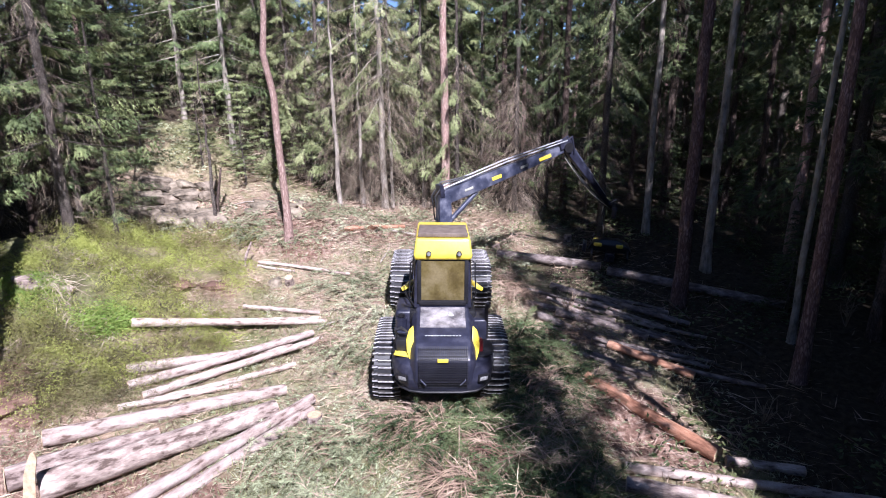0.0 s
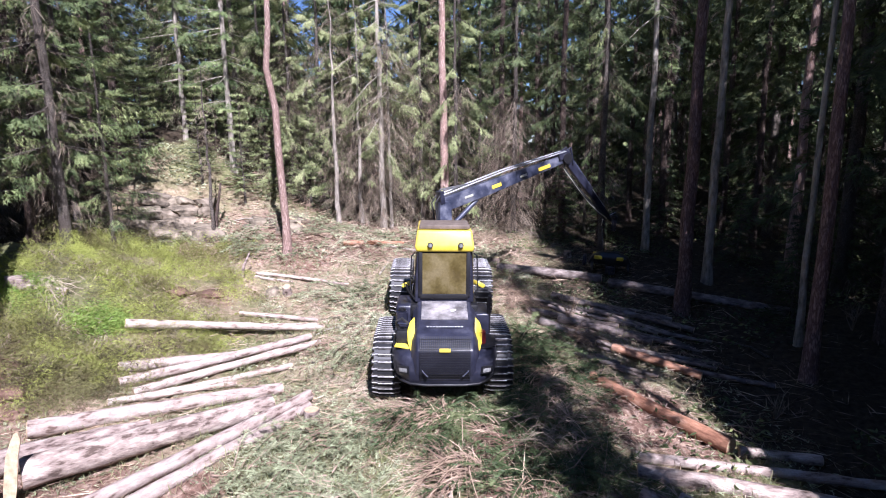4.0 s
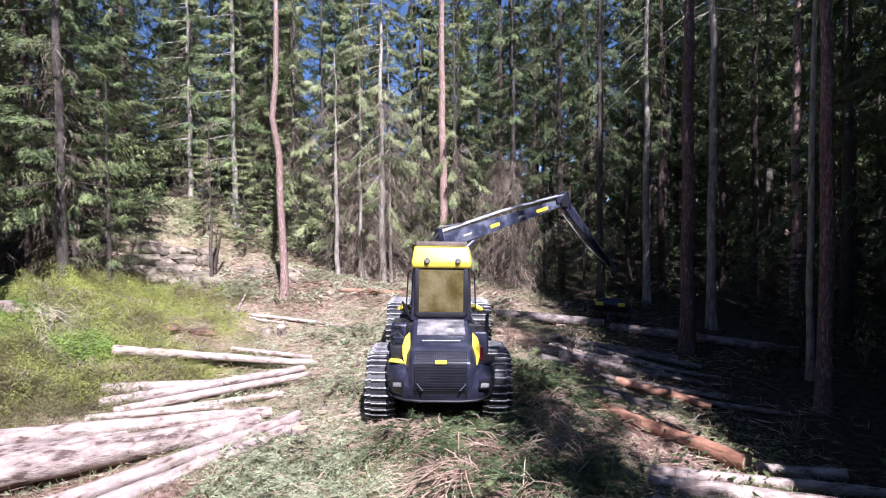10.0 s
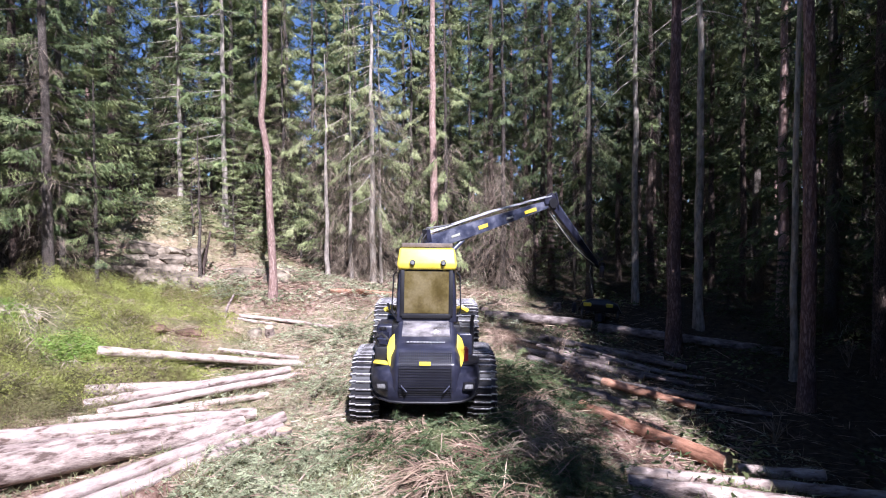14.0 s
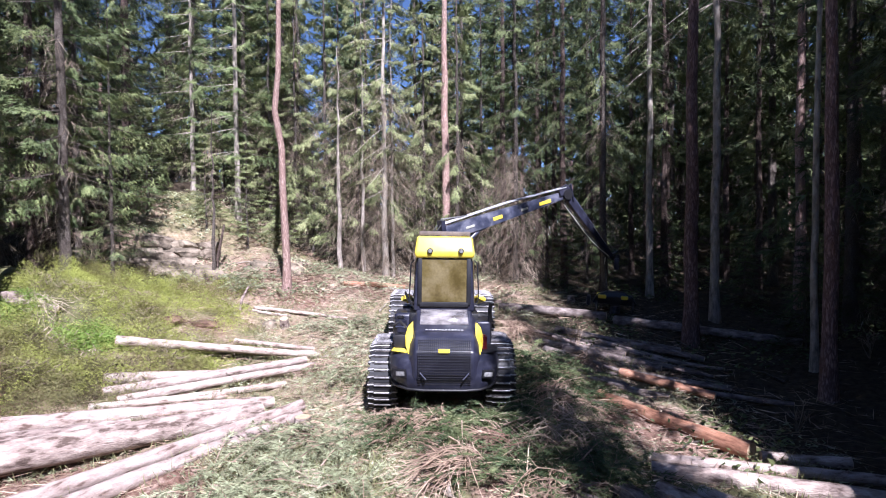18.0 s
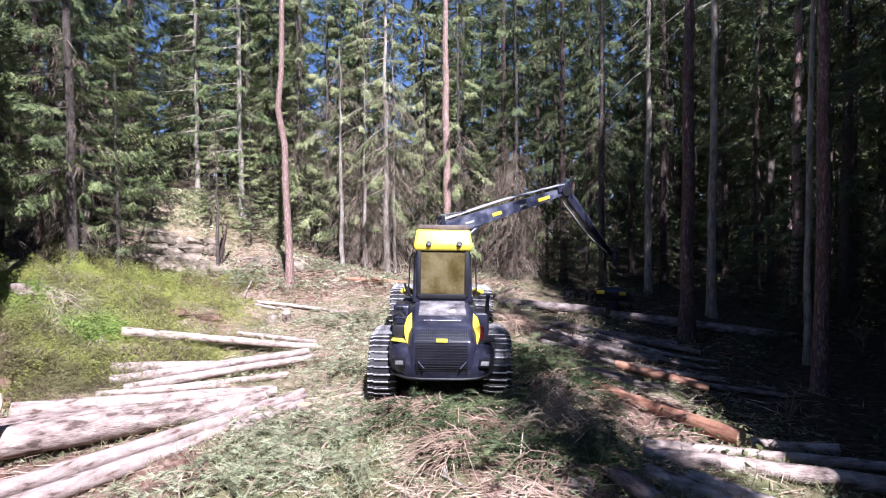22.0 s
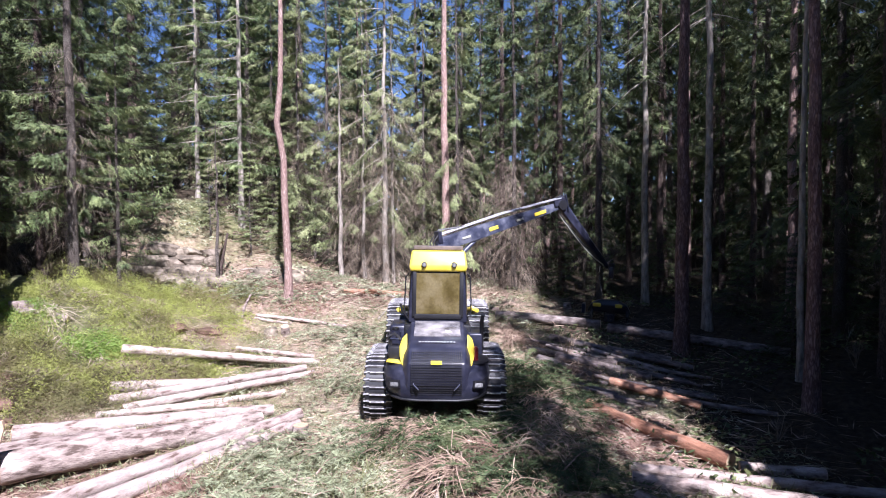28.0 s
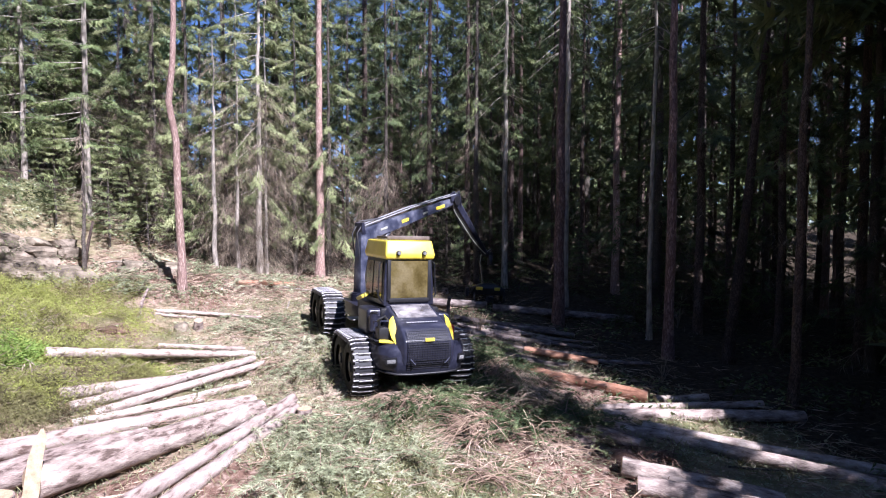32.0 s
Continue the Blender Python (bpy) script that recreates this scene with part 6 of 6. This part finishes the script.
# ---------------------------------------------------------------- heaps of boughs
def boughs(name, places, mat, label, seed, n=40, ln=(0.7, 1.5), lift=(0.05, 0.3), per=70, size=(0.08, 0.20), wide=(0.02, 0.05)):
    """Cut spruce boughs: bent stems with needle sprays to both sides, thrown on a heap."""
    rng = np.random.default_rng(seed)
    Vs, T = [], []
    for cx, cy, r in places:
        for k in range(int(n * r)):
            a, d = rng.uniform(0, 2 * np.pi), r * math.sqrt(rng.uniform(0, 1))
            x, y = cx + d * math.cos(a), cy + d * math.sin(a)
            az = rng.uniform(0, 2 * np.pi)
            L = rng.uniform(*ln)
            o = np.array([math.cos(az), math.sin(az), 0])
            p0 = np.array([x, y, gz(x, y) + rng.uniform(*lift) * (1 - 0.6 * d / r)])
            arch = rng.uniform(0.0, 0.22)
            s = rng.uniform(0.1, 1, per)
            P = p0 + o * (s * L)[:, None] + np.array([0, 0, 1.0]) * (arch * np.sin(s * 3.0))[:, None]
            P[:, 2] = np.maximum(P[:, 2], ground_z(P[:, 0], P[:, 1]) + 0.02)
            side = np.array([-o[1], o[0], 0])
            sg = np.where(rng.uniform(size=per) < 0.5, -1, 1)[:, None]
            way = o * rng.uniform(0.4, 0.9, (per, 1)) + side * sg * rng.uniform(0.3, 0.9, (per, 1)) + np.array([0, 0, 1.0]) * rng.uniform(-0.3, 0.3, (per, 1))
            Vs.append(sprays(P, way, rng.uniform(*size, per), rng.uniform(*wide, per), rng, fork=True))
            if k % 2 == 0:
                T.append((p0, o, L, arch))
    ob = stuff(name, np.concatenate(Vs), mat, label, "boughs")
    stems = []
    for p0, o, L, arch in T:
        stems.append(tube_data([tuple(p0 + o * (s * L) + np.array([0, 0, arch * math.sin(s * 3.0)])) for s in (0, 0.4, 0.8)], [0.014, 0.010, 0.005], 4, False))
    tagged(link("bough_stems", tubes_mesh("bough_stems", stems), "brown_twigs", ob), kind="stuff")


boughs("cut_boughs", [(-2.6, -0.7, 0.8), (-3.1, -1.5, 0.9), (-2.0, -2.2, 0.8), (-1.9, 3.2, 0.6), (-2.2, 6.6, 0.9), (-3.6, -3.4, 1.0), (-1.5, 5.0, 0.5)], "slash_needles", "grey-green cut spruce boughs beside the wheel tracks", 61, 46)
boughs("fresh_boughs", [(2.1, 0.1, 0.6), (0.95, -0.5, 0.4), (2.4, 2.3, 0.6), (1.05, -2.35, 0.42), (1.75, -1.2, 0.35), (0.1, -0.45, 0.5), (-0.7, -0.3, 0.45), (2.7, 1.2, 0.6), (2.75, 3.5, 0.55), (1.9, -2.4, 0.6)], "bough_needles", "dark green spruce boughs heaped behind the machine", 62, 84, lift=(0.05, 0.55))
boughs("slope_boughs", [(-6.2, 10.2, 0.8), (-5.4, 9.6, 0.5), (-3.6, 11.2, 0.6), (-2.0, 10.6, 0.6), (-8.6, 10.6, 0.7), (2.6, 8.2, 0.7), (2.0, 9.8, 0.6)], "slash_needles", "cut green boughs lying on the slope", 63, 34)


def brush(name, cx, cy, az0, spreadang, n, ln, high, seed, label, mat="brown_twigs", r=0.010):
    """A heap of long dry branches that arch over from one side."""
    rng = random.Random(seed)
    T = []
    for k in range(n):
        az = radians(az0 + rng.uniform(-spreadang, spreadang))
        L = rng.uniform(*ln)
        x, y = cx + rng.uniform(-0.3, 0.3), cy + rng.uniform(-0.3, 0.3)
        hh = high * rng.uniform(0.3, 1.1)
        curl = rng.uniform(-0.5, 0.5)
        pts = []
        for j in range(7):
            s = j / 6
            a = az + curl * s
            px, py = x + math.cos(a) * L * s, y + math.sin(a) * L * s
            pts.append((px, py, gz(px, py) + 0.05 + hh * math.sin(math.pi * min(1, 0.25 + s * 0.75)) + rng.uniform(-0.02, 0.02)))
        r0 = r * rng.uniform(0.6, 1.4)
        T.append(tube_data(pts, [r0 * (1 - 0.75 * j / 6) for j in range(7)], 4, False))
        for q in range(3):
            i = rng.randint(1, 5)
            p = Vector(pts[i])
            a = az + rng.choice((-1, 1)) * rng.uniform(0.4, 1.0)
            l2 = rng.uniform(0.2, 0.5) * L * 0.5
            T.append(tube_data([p, p + Vector((math.cos(a) * l2, math.sin(a) * l2, rng.uniform(-0.1, 0.12)))], [r0 * 0.5, r0 * 0.15], 3, False))
    return tagged(link(name, tubes_mesh(name, T), mat), label, "brushwood", kind="stuff")


brush("brush_heap", -0.25, -0.15, 170, 75, 130, (0.8, 1.6), 0.38, 71, "heap of pale brown dry branches behind the machine")
brush("brush_heap", 0.1, -2.1, 175, 80, 84, (0.7, 1.5), 0.38, 72, "heap of pale brown dry branches behind the machine")
brush("brush_heap", 0.7, -0.9, 210, 100, 70, (0.5, 1.1), 0.25, 73, "tangled reddish-brown branches behind the machine")
brush("brush_heap", 2.2, 0.9, 20, 60, 90, (0.7, 1.6), 0.45, 74, "tangle of dry branches at the edge of the shade")
brush("brush_heap", 1.6, -2.9, 120, 160, 40, (0.6, 1.3), 0.3, 75, "tangle of dry branches beside the shaded logs")
brush("brush_heap", 1.9, -1.9, 60, 160, 70, (0.6, 1.3), 0.6, 82, "tangle of pale dry branches beside the machine track", "dead_twigs", 0.009)
brush("brush_heap", 2.1, -0.7, 90, 170, 60, (0.6, 1.4), 0.65, 83, "tangle of pale dry branches beside the machine track", "brown_twigs", 0.008)
brush("brush_heap", 1.1, -1.5, 200, 160, 46, (0.4, 1.1), 0.35, 88, "tangle of dark reddish-brown branches on torn soil", "red_soil", 0.012)
brush("brush_heap", 0.9, -0.9, 215, 30, 5, (0.6, 0.9), 0.18, 89, "thick broken reddish-brown branches on the slash", "red_soil", 0.032)
brush("brush_heap", 1.0, -3.4, 90, 170, 60, (0.5, 1.2), 0.22, 90, "brown dry twigs strewn on torn soil", "brown_twigs", 0.008)
brush("brush_heap", 2.3, -4.4, 30, 170, 36, (0.4, 1.0), 0.2, 91, "dark reddish-brown twigs beside the logs", "red_soil", 0.010)
brush("brush_heap", -9.2, 1.5, 300, 160, 90, (0.3, 0.8), 0.22, 84, "reddish-brown roots and twigs on the torn soil bank", "red_soil", 0.010)
brush("brush_heap", -9.9, 4.3, 20, 120, 40, (0.4, 1.0), 0.2, 85, "grey dry branches of a rotten windfall among the shrubs", "dead_twigs", 0.012)
brush("brush_heap", -2.6, 3.6, 250, 90, 34, (0.4, 0.9), 0.2, 76, "dry twigs heaped at the log ends")
brush("brush_heap", 2.7, 5.6, 300, 160, 130, (0.4, 1.1), 0.4, 77, "pale dry branches beside the front track", "brown_twigs", 0.009)
brush("brush_heap", 2.7, 6.9, 40, 170, 90, (0.4, 1.0), 0.35, 86, "pale dry branches beside the front track", "brown_twigs", 0.009)
brush("brush_heap", 3.9, 3.3, 200, 150, 60, (0.5, 1.3), 0.35, 87, "dry branches between the shaded logs", "brown_twigs", 0.010)
brush("brush_heap", 3.6, 10.4, 200, 150, 50, (0.6, 1.6), 0.3, 78, "pale dry branches below the spruces")
brush("brush_heap", -2.4, 11.0, 20, 150, 40, (0.5, 1.4), 0.25, 79, "dry branches on the slope")
brush("brush_heap", -7.6, -2.3, 60, 160, 24, (0.3, 0.8), 0.12, 80, "reddish dry twigs on the bare soil")
brush("brush_heap", -0.6, -3.6, 120, 170, 50, (0.5, 1.1), 0.2, 81, "reddish-brown twigs and bark on the ground", r=0.010)


def shrub(x, y, h, n, seed, mat="dead_twigs", label="pale leafless dead shrub"):
    rng = random.Random(seed)
    t = thing("dead_shrub", pose(x, y, gz(x, y)), label, "shrub")
    for k in range(n):
        a, tilt = rng.uniform(0, 6.28), rng.uniform(0.1, 0.7)
        d = Vector((math.cos(a) * tilt, math.sin(a) * tilt, 1)).normalized()
        L = h * rng.uniform(0.5, 1)
        m2 = d * L * 0.5 + Vector((rng.uniform(-0.05, 0.05), rng.uniform(-0.05, 0.05), 0))
        T = [tube_data([(0, 0, -0.05), m2, d * L], [0.014, 0.009, 0.003], 4, False)]
        for q in range(4):
            p = m2.lerp(d * L, rng.uniform(0, 0.8))
            T.append(tube_data([p, p + Vector((rng.uniform(-0.2, 0.2), rng.uniform(-0.2, 0.2), rng.uniform(0.05, 0.25)))], [0.007, 0.002], 3, False))
        link("branch", tubes_mesh("branch", T), mat, t)


shrub(4.05, 4.6, 1.0, 9, 5, "brown_twigs")
shrub(6.9, -0.4, 0.7, 7, 6)
shrub(1.9, -0.5, 1.1, 6, 7, "brown_twigs", "upright broken pale branches in the heap of boughs")
shrub(2.0, 4.6, 0.6, 8, 8, "brown_twigs")
shrub(11.5, 3.0, 0.9, 8, 9)


def stick(name, pts, r, mat, label, category="branch", group=""):
    P = [(x, y, gz(x, y) + h) for x, y, h in pts]
    ob = link(name, tubes_mesh(name, [tube_data(P, [r * (1 - 0.5 * i / (len(P) - 1)) for i in range(len(P))], 7, True, 0.08, 3)]), mat)
    return tagged(ob, label, category, group)


stick("broken_branch", [(-5.85, 7.95, 0.02), (-5.80, 8.05, 0.35), (-5.62, 8.2, 0.75)], 0.06, "rough_log_bark", "broken branch sticking up from the ground")
stick("dead_snag", [(-7.55, 11.35, -0.05), (-7.50, 11.40, 0.55), (-7.42, 11.45, 1.0), (-7.28, 11.5, 1.75)], 0.075, "dark_shaded_bark", "dark broken snag leaning on the rocky slope", "snag")
stick("bleached_branch", [(-5.15, 12.3, 0.28), (-4.75, 12.0, 0.20), (-4.35, 11.7, 0.12), (-4.05, 11.2, 0.06), (-3.85, 10.7, 0.03)], 0.045, "cut_wood", "bleached curved branch lying on the slope")
rs = random.Random(17)
for k in range(26):
    x, y = rs.choice(((rs.uniform(-6.5, 3), rs.uniform(9.5, 13.5)), (rs.uniform(-2.8, 2.8), rs.uniform(-7, 9)), (rs.uniform(3, 9), rs.uniform(-5, 8))))
    if abs(x) < 1.7 and 0.2 < y < 7.5:
        continue
    a, L = rs.uniform(0, 6.28), rs.uniform(0.8, 2.2)
    stick("fallen_branch", [(x, y, 0.04), (x + math.cos(a) * L * 0.5, y + math.sin(a) * L * 0.5, 0.08), (x + math.cos(a + 0.15) * L, y + math.sin(a + 0.15) * L, 0.05)], rs.uniform(0.02, 0.04), "spruce_bark" if x > 3 else "pale_bark", "fallen dry branch on the ground", "branch", "fallen branches")


# ---------------------------------------------------------------- rocks, stumps, soil
def rock(x, y, s, seed, mat="rock", label="pale grey angular rock of the mound", group="rocks of the mound", sink=0.3, name="rock", up=0.0):
    rng = random.Random(seed)
    bm = bmesh.new()
    bmesh.ops.create_cube(bm, size=1.7)
    bmesh.ops.subdivide_edges(bm, edges=bm.edges[:], cuts=7, use_grid_fill=True)
    off = Vector((seed * 3.1, seed * 1.7, seed * 0.9))
    planes = [(Vector((rng.uniform(-1, 1), rng.uniform(-1, 1), rng.uniform(-0.4, 1))).normalized(), rng.uniform(0.62, 0.95)) for _ in range(8)]
    for v in bm.verts:
        for n, d in planes:
            e = v.co.dot(n) - d
            if e > 0:
                v.co -= n * e * 0.95
        step = noise.noise(Vector((0, 0, v.co.z * 2.2)) + off)
        v.co *= 1 + 0.10 * noise.noise(v.co * 1.3 + off) + 0.05 * noise.noise(v.co * 4 + off) + 0.10 * step
        v.co = Vector((v.co.x * s[0], v.co.y * s[1], v.co.z * s[2]))
    me = bpy.data.meshes.new(name)
    bm.to_mesh(me)
    bm.free()
    ob = link(name, me, mat)
    ob.matrix_world = pose(x, y, gz(x, y) + s[2] * 0.85 * (1 - 2 * sink) + up, rng.uniform(-9, 9), rng.uniform(-9, 9), rng.uniform(-35, 35))
    return tagged(ob, label, "rock", group)


rr = random.Random(23)
for k in range(17):
    row = k % 4
    x, y = -9.95 + 0.55 * (k // 4) + rr.uniform(-0.2, 0.2), 10.75 + 0.62 * row + rr.uniform(-0.15, 0.15)
    q = rr.uniform(0.45, 0.85)
    rock(x, y, (q, q * rr.uniform(0.5, 0.75), q * rr.uniform(0.32, 0.5)), 300 + k, label="beige angular ledge of bedrock in the mound", sink=rr.uniform(0.22, 0.34))
for k in range(16):
    x, y = rr.uniform(-6.9, -4.2), rr.uniform(11.2, 12.6)
    q = rr.uniform(0.25, 0.6)
    rock(x, y, (q, q * 0.6, q * 0.45), 340 + k, label="pale beige rock half sunk in the slope", sink=0.45)
rock(-4.75, 7.1, (0.24, 0.2, 0.2), 360, label="pale rounded stone beside a broken stump", group="", sink=0.25)
rock(2.0, -3.9, (0.36, 0.28, 0.17), 361, "red_soil", "reddish lump of soil beside the logs", "", 0.3, "soil_lump")
rock(1.7, -3.2, (0.3, 0.25, 0.2), 362, "rough_log_bark", "rotten pale stump in the slash", "", 0.3, "rotten_stump")
for k, (x, y, a, b2) in enumerate(((-6.5, 6.75, 0.55, 0.16), (-7.4, 6.3, 0.5, 0.18))):
    rock(x, y, (a, a * 0.6, b2), 370 + k, "red_soil", "bare reddish soil bank under the shrubs", "soil banks", 0.6, "soil_bank")
for k, (x, y, a, b2) in enumerate(((-9.3, 0.75, 0.45, 0.24), (-8.85, 0.95, 0.35, 0.2), (-9.6, 1.2, 0.4, 0.26), (-8.6, 0.55, 0.28, 0.14), (-9.9, 0.6, 0.4, 0.2))):
    rock(x, y, (a, a * 0.7, b2), 375 + k, "red_soil", "torn dark reddish soil and roots at the foot of the bank", "torn soil lumps", 0.45, "soil_lump")
rock(-10.3, 4.15, (0.5, 0.3, 0.3), 390, "rough_log_bark", "grey rotten stump among the shrubs", "", 0.3, "rotten_stump")


def stump(x, y, r, h, seed, label, tilt=0.0):
    rng = random.Random(seed)
    ob = link("tree_stump", tubes_mesh("tree_stump", [tube_data([(0, 0, -0.15), (0, 0, 0.05), (0, 0, h * 0.5), (0, 0, h)], [r * 1.35, r * 1.15, r, r * 0.98], 16, True, 0.05, seed)]), "rough_log_bark")
    ob.matrix_world = pose(x, y, gz(x, y), tilt, 0, 0)
    part("cut_top", disc(r * 0.93, 0.015, (0, 0, h + 0.006), 16, 0.004, "z"), "cut_wood", ob, "pale sawn top")
    return tagged(ob, label, "stump")


stump(-7.5, -2.35, 0.27, 0.62, 1, "freshly sawn pale stump beside the log pile")
stump(-4.3, 7.15, 0.13, 0.30, 2, "broken reddish stump beside a stone", 25)
stump(-2.75, 0.35, 0.16, 0.24, 3, "low pale stump at the log ends")
stump(2.9, 9.9, 0.16, 0.3, 4, "low stump beside the machine")
stump(5.9, 10.6, 0.15, 0.25, 5, "low stump at the edge of the stand")
# a split slab leaning on the thick logs
sl = part("wood_slab", loft([[(-7.17 + k * 0.06 - w, -2.12 + k * 0.05, gz(-7.17, -2.12) + h), (-7.17 + k * 0.06 + w, -2.10 + k * 0.05, gz(-7.17, -2.12) + h), (-7.17 + k * 0.06 + w * 0.8, -2.05 + k * 0.05, gz(-7.17, -2.12) + h), (-7.17 + k * 0.06 - w * 0.8, -2.06 + k * 0.05, gz(-7.17, -2.12) + h)] for k, h, w in ((0, -0.05, 0.07), (1, 0.4, 0.10), (2, 0.9, 0.09), (3, 1.15, 0.07), (3.2, 1.27, 0.02))], 0.008), "cut_wood")
tagged(sl, "pale split slab leaning against the thick logs", "slab")

# young spruces and sparse undergrowth in the shade
young = conifer("young_spruce", "small young spruce in the shade", "spruce_bark", "needles", 3.2, 0.035, 0.25, 0.85, 81, 16, 6, 26, group="young spruces", m=stand(10.6, 4.2), droop=0.35, hang=0.2)
for i, (x, y, s) in enumerate(((11.8, 8.8, 1.0), (13.4, 5.5, 1.3), (8.2, 13.0, 0.9), (12.8, 1.8, 0.8), (15.0, 9.5, 1.2), (10.7, 12.6, 1.2), (2.45, 1.7, 0.24), (2.9, 2.6, 0.2), (6.2, 12.4, 1.1), (14.6, -1.6, 1.0), (-10.6, 10.4, 0.8), (-3.9, 15.6, 0.9), (12.2, 15.4, 1.4), (16.5, 4.0, 1.4), (17.5, 8.0, 1.3))):
    copy_thing(young, stand(x, y, 0, 57 * i, s))

sapling = conifer("pine_sapling", "small light-green pine sapling on the slope", "spruce_bark", "lit_pale_needles", 4.6, 0.05, 0.6, 0.9, 82, 14, 5, 50, group="saplings on the mound", m=stand(-6.9, 13.4), droop=0.1, hang=0.1, shape=0.5)
for i, (x, y, s) in enumerate(((-8.6, 13.6, 0.9), (-10.9, 13.6, 1.0), (-6.3, 16.2, 1.1), (-11.4, 15.4, 1.3), (-5.6, 14.6, 0.9), (-9.0, 17.6, 1.4), (-13.0, 13.0, 1.2), (-4.5, 15.8, 1.2), (-7.0, 17.8, 1.5))):
    copy_thing(sapling, stand(x, y, 0, 77 * i, s))

# roots at the foot of the big pine
for k, (a, L) in enumerate(((-20, 0.75), (-75, 0.6), (-140, 0.55), (25, 0.7))):
    ca, sa = math.cos(radians(a)), math.sin(radians(a))
    stick("tree_root", [(-9.32 + ca * 0.16, -0.25 + sa * 0.16, 0.14), (-9.32 + ca * L * 0.6, -0.25 + sa * L * 0.6, 0.03), (-9.32 + ca * L, -0.25 + sa * L, -0.04)], 0.07, "near_bark", "spreading root at the foot of the big pine", "root", "pine roots")
